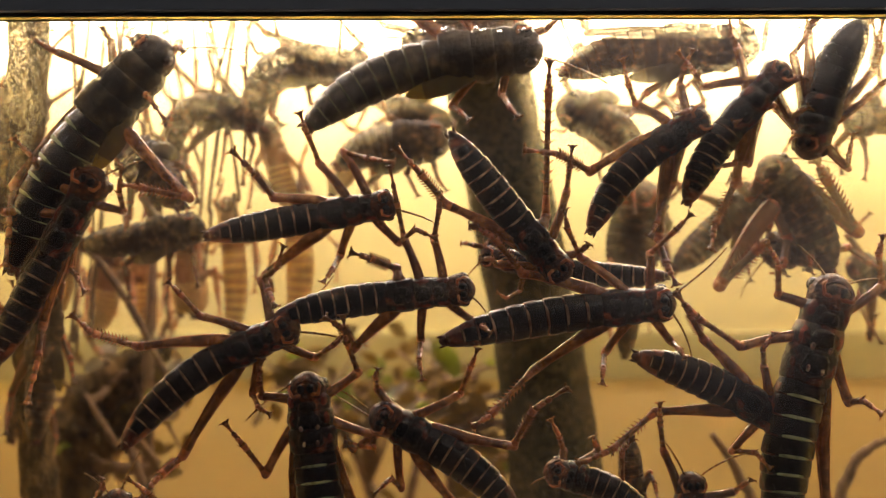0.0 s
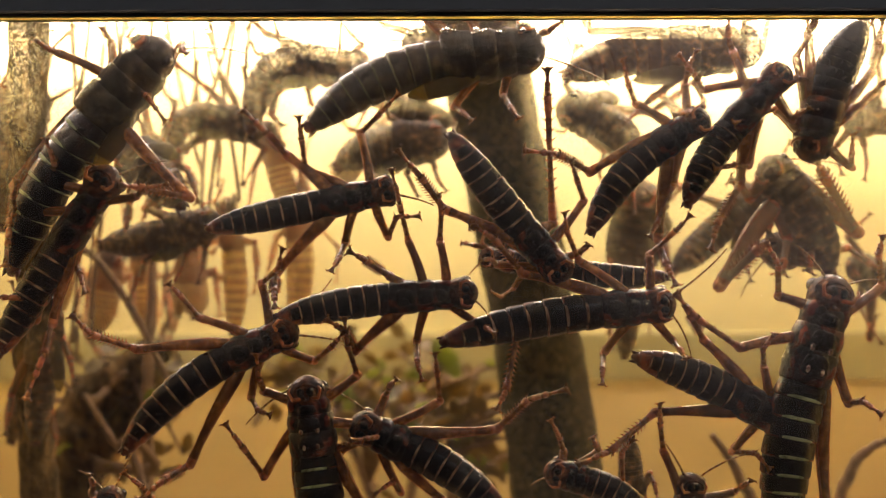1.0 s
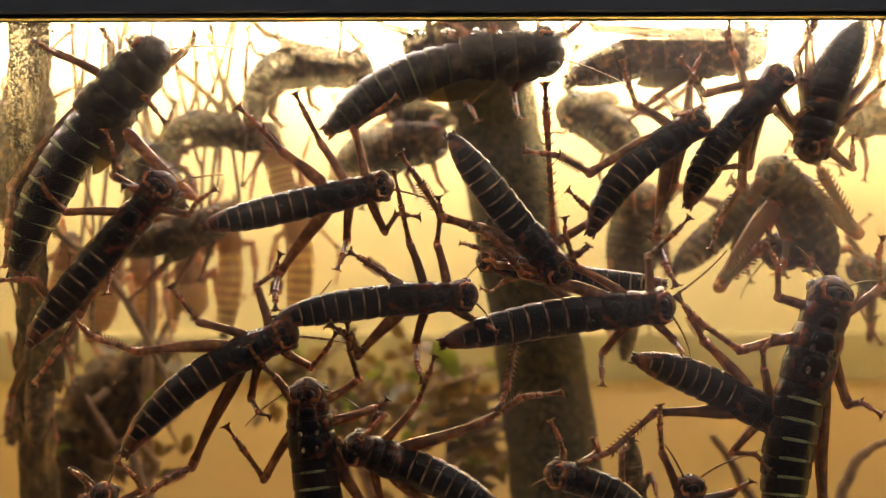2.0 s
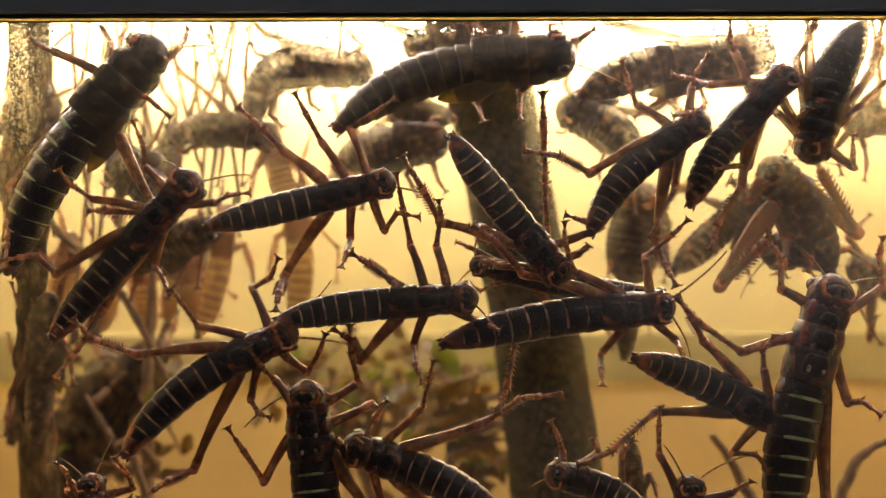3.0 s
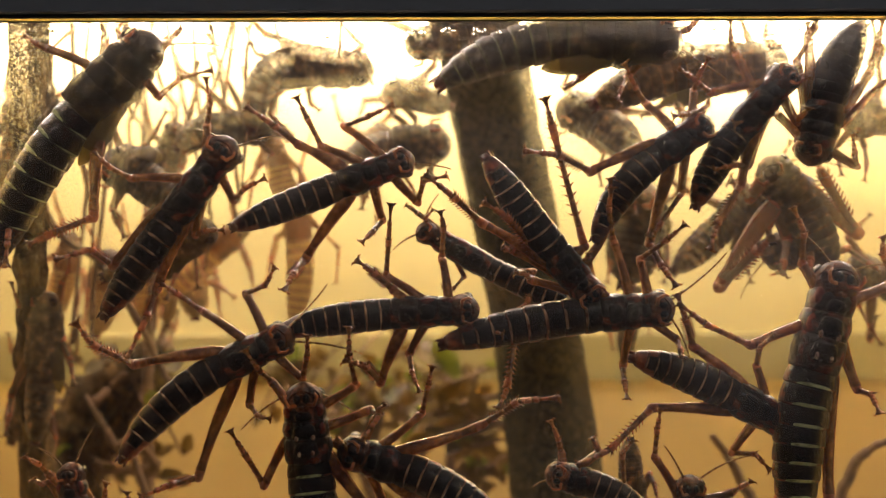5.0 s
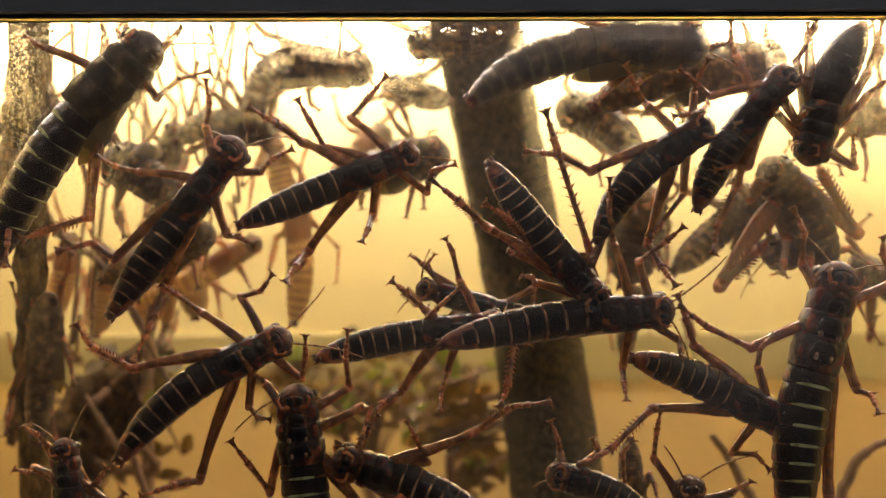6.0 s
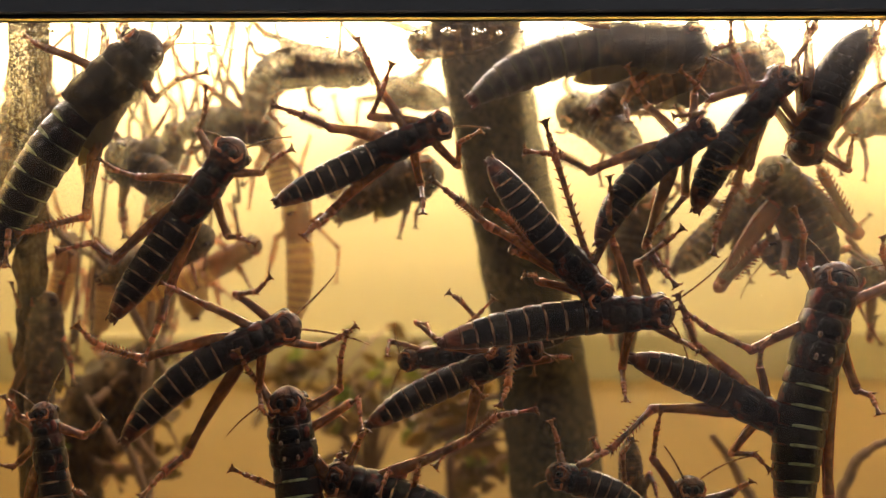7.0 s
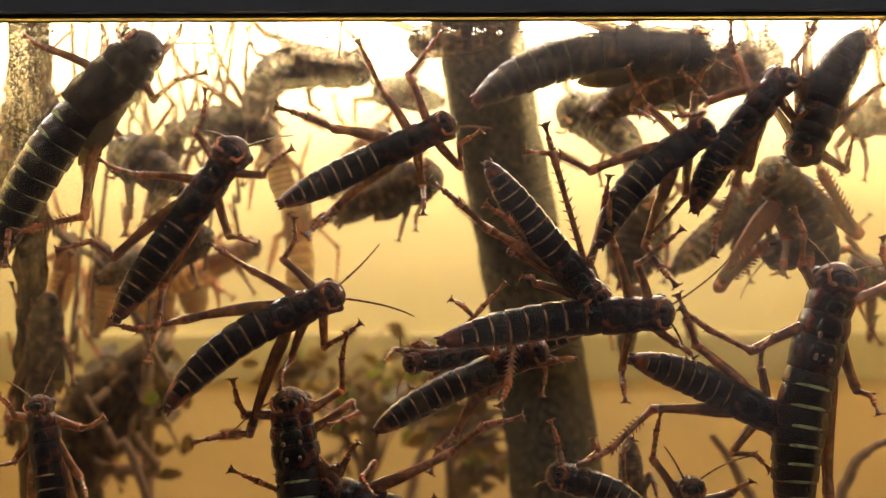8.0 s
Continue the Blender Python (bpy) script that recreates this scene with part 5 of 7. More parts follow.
leaf(shrub_b, (12.4, 330, 263), (7.2, 339.382, 265), (14.7, 346.777, 261.7), 8.8, "dry_leaf", 21)
leaf(shrub_a, (-55.8, 330, 243.9), (-35.5, 354.338, 257.8), (-30.2, 363.634, 259.1), 8.2, "leaf", 22)
leaf(shrub_b, (8.2, 330, 258.2), (-8.7, 341.632, 273.4), (-2.7, 353.384, 276.9), 8.0, "dry_leaf", 23)
leaf(shrub_a, (-70.9, 330, 256), (-69.9, 336.858, 258.1), (-64.6, 347.8, 255.8), 7.0, "dry_leaf", 24)
leaf(shrub_b, (-4.5, 330, 243.8), (-16.4, 300.654, 255.4), (-15.4, 310.481, 262.9), 3.9, "dry_leaf", 25)
leaf(shrub_a, (-70.9, 330, 256), (-60.2, 314.489, 267.6), (-59.4, 328.478, 273.3), 4.0, "dry_leaf", 26)
leaf(shrub_b, (-2.4, 330, 246.2), (-4.6, 326.905, 249), (4, 335.203, 253.9), 4.0, "dry_leaf", 27)
leaf(shrub_b, (-0.3, 330, 248.6), (-20.6, 326.193, 268.8), (-25, 316.214, 258.9), 8.3, "dry_leaf", 28)
leaf(shrub_b, (-4.5, 330, 243.8), (-27.5, 333.596, 254.1), (-37.6, 339.911, 253), 3.7, "dry_leaf", 29)
leaf(shrub_a, (-54.3, 330, 240.9), (-48.3, 330.023, 245.2), (-61.1, 322.387, 245.4), 8.2, "leaf", 30)
leaf(shrub_a, (-61.8, 330, 248.8), (-66.3, 341.957, 240.9), (-53, 336.356, 242.6), 8.7, "dry_leaf", 31)
leaf(shrub_a, (-85.9, 330, 268.1), (-99.2, 348.785, 253.1), (-104.3, 347.047, 241.7), 4.5, "dry_leaf", 32)
leaf(shrub_a, (-55.8, 330, 243.9), (-29.8, 305.119, 278), (-34.1, 314.389, 282.1), 4.4, "leaf", 33)
leaf(shrub_b, (6.1, 330, 255.8), (-12.2, 338.491, 269), (-20.9, 335.568, 273), 8.8, "leaf", 34)
leaf(shrub_b, (-7, 330, 237.7), (-16.1, 301.437, 247.1), (-20.6, 314.918, 238.7), 7.8, "leaf", 35)
leaf(shrub_b, (10.3, 330, 260.6), (-18.3, 336.218, 286.3), (-10.9, 338.434, 288), 8.8, "dry_leaf", 36)
leaf(shrub_a, (-67.9, 330, 253.6), (-30.2, 341.875, 299.2), (-20.6, 345.411, 291.9), 8.3, "dry_leaf", 37)
leaf(shrub_a, (-51.3, 330, 234.8), (-58.4, 355.606, 226.3), (-68.5, 349.897, 221.6), 5.1, "dry_leaf", 38)
leaf(shrub_a, (-55.8, 330, 243.9), (-52.9, 324.813, 244.8), (-38.1, 334.338, 243.6), 5.1, "dry_leaf", 39)
leaf(shrub_a, (-55.8, 330, 243.9), (-39.4, 342.984, 259.1), (-34.4, 338.913, 250.9), 9.0, "dry_leaf", 40)
leaf(shrub_a, (-61.8, 330, 248.8), (-48.8, 361.245, 264.4), (-33.4, 364.359, 258.4), 5.6, "dry_leaf", 41)
leaf(shrub_b, (-4.5, 330, 243.8), (-16.7, 355.339, 252.5), (-13.6, 344.801, 241.1), 5.1, "dry_leaf", 42)
leaf(shrub_a, (-49.8, 330, 231.8), (-57, 342.203, 226.4), (-50.5, 355.982, 213.8), 5.1, "dry_leaf", 43)
leaf(shrub_a, (-61.8, 330, 248.8), (-50.4, 319.624, 264.5), (-44.3, 306.462, 263.3), 8.9, "leaf", 44)
leaf(shrub_a, (-49.8, 330, 231.8), (-50.2, 340.621, 230.7), (-55.3, 351.976, 239.7), 7.7, "dry_leaf", 45)
leaf(shrub_a, (-79.9, 330, 263.3), (-75.8, 331.158, 270.2), (-79, 341.488, 278.6), 6.3, "leaf", 46)
leaf(shrub_b, (-4.5, 330, 243.8), (-18.7, 324.262, 259), (-12.8, 335.11, 262.6), 5.4, "dry_leaf", 47)
leaf(shrub_a, (-61.8, 330, 248.8), (-54.9, 301.178, 256), (-39.8, 290.753, 255.4), 4.3, "dry_leaf", 48)
leaf(shrub_b, (16.7, 330, 267.8), (-3.6, 329.556, 283.9), (-2.2, 320.108, 275.4), 8.1, "dry_leaf", 49)
leaf(shrub_b, (10.3, 330, 260.6), (10.1, 323.526, 263.1), (24.4, 333.539, 268), 6.7, "dry_leaf", 50)
leaf(shrub_b, (-0.3, 330, 248.6), (-3.6, 340.105, 247.9), (4.4, 343.108, 251.4), 3.9, "dry_leaf", 51)
leaf(shrub_a, (-64.9, 330, 251.2), (-48.7, 319.058, 271.4), (-40.9, 322.81, 279), 5.4, "dry_leaf", 52)
leaf(shrub_b, (16.7, 330, 267.8), (-4.1, 340.817, 287.4), (8.1, 343.957, 294.9), 6.6, "dry_leaf", 53)
leaf(shrub_b, (4, 330, 253.4), (-8, 330.881, 262.8), (3.9, 333.817, 257.1), 5.0, "dry_leaf", 54)
leaf(shrub_a, (-55.8, 330, 243.9), (-31.9, 343.196, 254.9), (-29.4, 357.552, 265.9), 8.3, "leaf", 55)
leaf(shrub_a, (-55.8, 330, 243.9), (-36.3, 338.58, 261), (-29.5, 345.571, 268.7), 3.9, "leaf", 56)
leaf(shrub_a, (-61.8, 330, 248.8), (-51.8, 346.4, 258.9), (-61.3, 340.344, 250), 5.9, "dry_leaf", 57)
leaf(shrub_a, (-55.8, 330, 243.9), (-41.7, 346.751, 262.4), (-55.4, 340.714, 256.1), 7.6, "dry_leaf", 58)
leaf(shrub_b, (6.1, 330, 255.8), (-22.7, 301.113, 286.4), (-30.3, 314.068, 282.9), 4.9, "dry_leaf", 59)
leaf(shrub_a, (-58.8, 330, 246.3), (-33, 319.915, 277.7), (-42.7, 312.595, 286.8), 6.3, "dry_leaf", 60)
leaf(shrub_b, (-0.3, 330, 248.6), (-12.2, 308.209, 262.4), (-15.4, 295.811, 252.4), 8.7, "dry_leaf", 61)
leaf(shrub_b, (-4.5, 330, 243.8), (-28.8, 341.463, 255), (-25, 341.44, 242.4), 4.3, "dry_leaf", 62)
leaf(shrub_a, (-55.8, 330, 243.9), (-50.5, 315.138, 250.6), (-42.1, 303.558, 252.6), 8.7, "dry_leaf", 63)
leaf(shrub_a, (-54.3, 330, 240.9), (-43.6, 304.694, 247.8), (-50.8, 295.072, 259.2), 7.2, "dry_leaf", 64)
leaf(shrub_b, (10.3, 330, 260.6), (13, 302.161, 261.1), (16.1, 297.005, 256.1), 8.6, "dry_leaf", 65)
leaf(shrub_a, (-67.9, 330, 253.6), (-54.6, 313.328, 272.4), (-47.9, 326.871, 271.3), 7.1, "dry_leaf", 66)
leaf(shrub_b, (-4.5, 330, 243.8), (-25.3, 341.421, 261.2), (-13.8, 329.548, 268.8), 4.8, "dry_leaf", 67)
leaf(shrub_b, (-4.5, 330, 243.8), (-13.3, 322.456, 250.3), (-24.8, 332.609, 251.6), 7.7, "dry_leaf", 68)
leaf(shrub_b, (-2.4, 330, 246.2), (-18.8, 335.577, 259.2), (-17.2, 339.317, 252), 5.5, "leaf", 69)
leaf(shrub_a, (-61.8, 330, 248.8), (-63.3, 321.591, 246.1), (-55.1, 312.969, 249.5), 3.7, "dry_leaf", 70)
leaf(shrub_b, (-8.2, 330, 234.7), (-15.4, 330.835, 236.5), (-17.1, 325.022, 250), 7.5, "leaf", 71)
leaf(shrub_a, (-55.8, 330, 243.9), (-46.4, 322.067, 258), (-53.1, 311.156, 253.5), 3.7, "dry_leaf", 72)
leaf(shrub_b, (6.1, 330, 255.8), (-24.3, 318.323, 285.9), (-31.1, 330.163, 282.1), 6.1, "dry_leaf", 73)
leaf(shrub_b, (8.2, 330, 258.2), (-0, 337.206, 263.9), (5.3, 343.945, 253.8), 3.8, "dry_leaf", 74)
leaf(shrub_a, (-76.9, 330, 260.9), (-79.8, 311.344, 254.6), (-75.5, 309.398, 251), 5.2, "leaf", 75)
leaf(shrub_a, (-61.8, 330, 248.8), (-46.5, 333.749, 268.2), (-55.1, 346.835, 257.8), 5.1, "dry_leaf", 76)
leaf(shrub_a, (-55.8, 330, 243.9), (-54.7, 353.486, 243.2), (-64.5, 352.621, 245.5), 4.4, "leaf", 77)
leaf(shrub_b, (10.3, 330, 260.6), (-6.1, 344.089, 273.5), (1.6, 330.632, 275.3), 8.3, "dry_leaf", 78)
leaf(shrub_b, (-2.4, 330, 246.2), (-26.7, 337.482, 265.3), (-13, 330.377, 270.2), 4.0, "dry_leaf", 79)
leaf(shrub_a, (-82.9, 330, 265.7), (-89.7, 317.515, 259.3), (-88.8, 331.304, 249), 8.3, "dry_leaf", 80)
leaf(shrub_a, (-54.3, 330, 240.9), (-43.2, 352.92, 244.1), (-30.5, 340.082, 245.7), 6.2, "dry_leaf", 81)
leaf(shrub_b, (-0.3, 330, 248.6), (-8.6, 352.435, 251.6), (-0.6, 361.986, 254.3), 4.9, "dry_leaf", 82)
leaf(shrub_b, (16.7, 330, 267.8), (20.9, 300.224, 280.7), (26.8, 300.754, 280.7), 5.7, "leaf", 83)
leaf(shrub_b, (-0.3, 330, 248.6), (-0.4, 331.659, 250.2), (-6.7, 337.352, 258.4), 4.0, "dry_leaf", 84)
leaf(shrub_a, (-58.8, 330, 246.3), (-48.2, 320.108, 260.2), (-36.8, 313.421, 254.3), 6.7, "dry_leaf", 85)
leaf(shrub_b, (-2.4, 330, 246.2), (-4.3, 309.737, 250.7), (9.8, 311.095, 245.1), 5.7, "dry_leaf", 86)
leaf(shrub_a, (-55.8, 330, 243.9), (-43.9, 333.256, 248.6), (-43.5, 337.001, 257.5), 4.6, "leaf", 87)
leaf(shrub_a, (-76.9, 330, 260.9), (-76.6, 335.35, 259.1), (-90.3, 349.081, 260.2), 7.4, "leaf", 88)
leaf(shrub_a, (-76.9, 330, 260.9), (-44.7, 318.85, 298.4), (-53.1, 312.855, 296.6), 5.2, "dry_leaf", 89)
leaf(shrub_b, (16.7, 330, 267.8), (-5.8, 320, 291.3), (9, 320, 271.9), 12.5, "leaf", 3)
leaf(fork, (-158.7, 210, 266.9), (-167.1, 231.498, 265), (-175.1, 249.667, 256.1), 7.7, "dry_leaf", 50)
leaf(fork, (-159.5, 210, 246.3), (-164.8, 249.716, 240.2), (-154.8, 224.998, 240.5), 8.3, "leaf", 51)
leaf(fork, (-159.1, 210, 256.6), (-172.8, 208.503, 258), (-178, 203.176, 260.7), 4.6, "dry_leaf", 52)
leaf(fork, (-159.2, 210, 253.2), (-154.2, 238.489, 248.5), (-149.7, 216.259, 247.9), 3.7, "leaf", 53)
leaf(fork, (-126.6, 210, 293.4), (-120.5, 248.617, 265.6), (-119.8, 241.088, 274.5), 7.3, "dry_leaf", 54)
leaf(fork, (-158.7, 210, 266.9), (-177.3, 221.946, 273.6), (-175.6, 218.585, 281.6), 7.2, "dry_leaf", 55)
leaf(fork, (-143.9, 210, 283.1), (-145.4, 196.501, 292.6), (-145.5, 177.811, 291.1), 5.5, "dry_leaf", 56)
leaf(fork, (-159.2, 210, 253.2), (-133.4, 231.823, 248), (-125.7, 226.618, 252.9), 8.3, "dry_leaf", 57)
leaf(fork, (-159.6, 210, 242.8), (-176.9, 240.693, 236.4), (-164.6, 237.448, 244.3), 7.4, "dry_leaf", 58)
leaf(fork, (-134, 210, 289), (-119.6, 210.657, 262.2), (-124, 187.434, 272.2), 7.8, "dry_leaf", 59)
leaf(fork, (-159.1, 210, 256.6), (-137.6, 221.329, 254.9), (-135.3, 214.063, 251), 5.6, "dry_leaf", 60)
leaf(fork, (-159.5, 210, 246.3), (-143.8, 195.646, 249.1), (-137.9, 208.824, 240.1), 5.6, "dry_leaf", 61)
leaf(fork, (-134, 210, 289), (-127.7, 209.581, 279.8), (-122.9, 212.789, 274.7), 6.7, "dry_leaf", 62)
leaf(fork, (-136.5, 210, 287.5), (-121.2, 246.082, 244.6), (-115.6, 238.474, 256.2), 6.4, "dry_leaf", 63)
leaf(fork, (-159.4, 210, 249.7), (-132.2, 231.787, 246.2), (-123.2, 237.865, 250.5), 4.5, "dry_leaf", 64)
leaf(fork, (-134, 210, 289), (-141.9, 242.843, 282.6), (-121.6, 220.089, 283.8), 7.9, "dry_leaf", 65)
leaf(fork, (-129.1, 210, 291.9), (-129.9, 226.59, 285.6), (-119.3, 204.412, 296.1), 3.9, "dry_leaf", 66)
leaf(fork, (-159.2, 210, 253.2), (-154.3, 238.896, 249.1), (-161.1, 244.598, 252.5), 4.5, "leaf", 67)
leaf(fork, (-156.2, 210, 269.9), (-168.4, 195.773, 286.5), (-163.9, 188.223, 292.1), 6.1, "dry_leaf", 68)
leaf(fork, (-159.1, 210, 256.6), (-143.2, 229.925, 251.4), (-132.4, 217.487, 256.5), 4.1, "leaf", 69)
leaf(fork, (-129.1, 210, 291.9), (-121.8, 216.156, 275.7), (-122.2, 203.559, 286.3), 5.9, "dry_leaf", 70)
leaf(fork, (-143.9, 210, 283.1), (-158.8, 242.964, 289.3), (-154.7, 254.238, 295.3), 8.0, "dry_leaf", 71)
leaf(fork, (-138.9, 210, 286.1), (-127.9, 200.914, 272.3), (-118.3, 184.405, 282.9), 5.6, "leaf", 72)
leaf(fork, (-134, 210, 289), (-123.9, 226.106, 263), (-119.9, 233.111, 267.1), 4.9, "dry_leaf", 73)
leaf(fork, (-158.7, 210, 266.9), (-173.2, 210.75, 272.9), (-191.3, 226.332, 274.8), 4.2, "dry_leaf", 74)
leaf(fork, (-159.6, 210, 242.8), (-127.2, 216.471, 239.9), (-117.1, 224.01, 240.5), 6.5, "dry_leaf", 75)
leaf(fork, (-159.6, 210, 242.8), (-162.5, 211.843, 243.9), (-167.7, 209.885, 245.3), 3.9, "leaf", 76)
leaf(fork, (-143.9, 210, 283.1), (-139.6, 205.319, 280.5), (-134.8, 209.422, 287.8), 4.7, "dry_leaf", 77)
leaf(fork, (-121.7, 210, 296.3), (-116, 203.945, 296.5), (-129.3, 223.158, 290.2), 5.1, "dry_leaf", 78)
leaf(fork, (-131.5, 210, 290.5), (-128.4, 204.071, 285.7), (-112.4, 195.761, 288.1), 3.6, "dry_leaf", 79)
leaf(fork, (-159.2, 210, 253.2), (-158.1, 202.034, 254.7), (-165.9, 195.294, 254.3), 5.9, "leaf", 80)
leaf(fork, (-134, 210, 289), (-128.3, 232.968, 266.8), (-138.9, 248.247, 255.5), 6.1, "dry_leaf", 81)
leaf(fork, (-146.3, 210, 281.7), (-167.7, 244.622, 286.6), (-175, 244.803, 294.3), 6.2, "dry_leaf", 82)
leaf(fork, (-121.7, 210, 296.3), (-117.9, 228.09, 289.6), (-121.7, 211.008, 286), 6.1, "dry_leaf", 83)


def leafy_clump(parent, stem, centre, spread, count, seed, green=0.3):
    """Leaves crowding round a centre, millimetres, each on its stalk from the stem."""
    rng = random.Random(seed)
    for i in range(count):
        p = Vector([c + rng.gauss(0, q) for c, q in zip(centre, spread)])
        d = Vector((rng.uniform(-1, 1), rng.uniform(-0.6, 0.6), rng.uniform(-0.8, 0.9))).normalized() * rng.uniform(7, 12)
        leaf(parent, stem, p, p + d, rng.uniform(4.5, 8), "leaf" if rng.random() < green else "dry_leaf", i)


shrub_c = branch("shrub", "low dark leafy shrub beside the thick branch", [(8, 272, 18), (5, 268, 150), (3, 262, 230), (2, 258, 262)], [3.4, 2.9, 2.2, 1.2], "twig", seed=17, rough=0.1, category="shrub")
leafy_clump(shrub_c, (3, 260, 250), (2, 256, 264), (6, 6, 5), 34, 5, 0.2)
leafy_clump(shrub_c, (4, 266, 222), (16, 250, 238), (7, 6, 7), 26, 6, 0.15)
leafy_clump(shrub_a, (-85.9, 330, 268.1), (-79, 318, 277), (8, 5, 4), 24, 8, 0.15)
leafy_clump(shrub_a, (-40, 330, 213), (-32, 318, 262), (8, 8, 6), 20, 7, 0.4)
leaf(trunk, (46.2, 215, 261.6), (6.9, 207.523, 258), (11.3, 204.489, 251.9), 6.1, "dry_leaf", 90)
leaf(trunk, (45.4, 215, 268.1), (-7, 205.234, 263.4), (-10.3, 211.104, 255.9), 5.5, "dry_leaf", 91)
leaf(trunk, (44.5, 215, 274.5), (2.6, 209.892, 267.8), (9.4, 195.911, 273.7), 7.6, "dry_leaf", 92)
leaf(trunk, (47, 215, 255.2), (3, 200.618, 251.9), (4.2, 207.528, 256.7), 7.1, "dry_leaf", 93)
leaf(trunk, (45.4, 215, 268.1), (-1.1, 204.659, 260.3), (-9.5, 193.525, 255.4), 7.4, "dry_leaf", 94)
leaf(trunk, (45.4, 215, 268.1), (16.1, 205.336, 266.9), (12.8, 201.204, 278.6), 8.8, "dry_leaf", 95)
leaf(trunk, (46.2, 215, 261.6), (13.6, 206.166, 256.9), (22, 214.322, 248), 5.7, "dry_leaf", 96)
leaf(trunk, (42.8, 215, 287.5), (-2.8, 203.36, 280.2), (10.9, 210.69, 276.9), 9.6, "dry_leaf", 97)
leaf(trunk, (45.4, 215, 268.1), (11.3, 211.09, 264.9), (-5.7, 196.952, 266.8), 6.0, "dry_leaf", 98)
leaf(trunk, (46.2, 215, 261.6), (-7.5, 211.056, 256.5), (-4.4, 220.664, 263.9), 9.3, "dry_leaf", 99)
leaf(trunk, (44.5, 215, 274.5), (-0.1, 211.134, 270), (-1.5, 201.265, 281.2), 5.5, "dry_leaf", 100)
leaf(trunk, (46.2, 215, 261.6), (0.6, 207.327, 260), (-5.4, 205.147, 256.8), 6.6, "dry_leaf", 101)
leaf(trunk, (46.2, 215, 261.6), (11.3, 203.323, 259.5), (24.5, 215.262, 251.1), 5.9, "dry_leaf", 102)
leaf(trunk, (46.2, 215, 261.6), (-6.2, 210.572, 255.6), (-17.5, 200.493, 258.3), 9.2, "dry_leaf", 103)
leaf(trunk, (44.5, 215, 274.5), (-2.3, 207.59, 266.2), (-8.2, 205.813, 260.8), 7.7, "dry_leaf", 104)
leaf(trunk, (42.8, 215, 287.5), (-4.9, 207.988, 279.2), (-8.3, 213.756, 285.4), 9.4, "dry_leaf", 105)
leaf(trunk, (46.2, 215, 261.6), (-3.2, 203.914, 259.2), (-2.7, 207.543, 266.1), 7.0, "dry_leaf", 106)
leaf(trunk, (44.5, 215, 274.5), (7.6, 207.181, 272.1), (10.3, 221.892, 260.7), 9.5, "dry_leaf", 107)
grasshopper("b21", "dull grasshopper climbing a thin twig", 140, (-104.3, 373.6), (-100, 388.6), (-107.6, 355.5), 10.25, [
    ("front", (-95, 394.1), (-92.7, 399.8), (-90.8, 409.7)),
    ("mid", (-97.2, 376.9), (-91.7, 382.8), (-89.8, 390.8)),
    ("hind", (-110.1, 364.1), (-110.9, 355.4), (-112, 348.9)),
    ("mid", (-110, 383.4), (-110.8, 389.3), (-110.7, 399.3))],
    [(-105.3, 408.9, 0), (-96.7, 406.7, 0)], roll=40, skin="dull", wings=True, head_r=4.10, leg_r=1.10, group="grasshoppers deeper in the tank")

grasshopper("b22", "orange-brown grasshopper low among twigs", 210, (-130.2, 325.9), (-132.6, 343.1), (-128.6, 301.3), 11.32, [
    ("mid", (-139.2, 330.8), (-140.2, 321.1), (-140.3, 311.6)),
    ("hind", (-121.9, 328.3), (-118.3, 318.6), (-116.1, 306.7)),
    ("front", (-136.7, 345.6), (-137.7, 352.9), (-137.7, 360.1))],
    [], roll=10, skin="yellow", head_r=4.53, leg_r=1.10, group="grasshoppers deeper in the tank")

grasshopper("b24", "yellow-banded grasshopper among twigs", 150, (-64, 373.1), (-68.4, 389.5), (-58.6, 354.6), 10.04, [
    ("mid", (-71.9, 373.3), (-73.3, 364.2), (-73.7, 355.5)),
    ("hind", (-55.5, 371), (-51.6, 362), (-50.1, 351.1)),
    ("front", (-75.1, 390.8), (-75.3, 396.7), (-75.7, 409))],
    [(-77, 419, 0)], roll=20, skin="yellow", head_r=4.01, leg_r=1.10, group="grasshoppers deeper in the tank")

grasshopper("b25", "dull grasshopper behind the trunk's edge", 170, (-32.6, 379), (-21.2, 389.2), (-44.1, 362), 11.83, [
    ("mid", (-37.3, 388.3), (-41.4, 392.2), (-43.2, 400.7)),
    ("hind", (-28.2, 370), (-25.7, 360.6), (-26.6, 351.5)),
    ("front", (-19, 397.3), (-17.6, 403.5), (-18.6, 411.8))],
    [], roll=20, skin="yellow", head_r=4.73, leg_r=1.10, group="grasshoppers deeper in the tank")

grasshopper("b27", "dark grasshopper on the forked branch", 230, (-148, 276.9), (-127.6, 289.6), (-172.4, 259.1), 20.43, [
    ("hind", (-157.3, 294.7), (-160.8, 302.7), (-162, 310.6)),
    ("mid", (-139.5, 263.9), (-135.6, 254.5), (-133.3, 245.1)),
    ("front", (-124, 299.7), (-120.3, 305.1), (-118, 313)),
    ("hind", (-154.9, 253.7), (-148.3, 241.9), (-143.4, 232.6))],
    [], roll=-60, skin="dull", wings=True, head_r=8.17, leg_r=1.10, group="grasshoppers deeper in the tank")

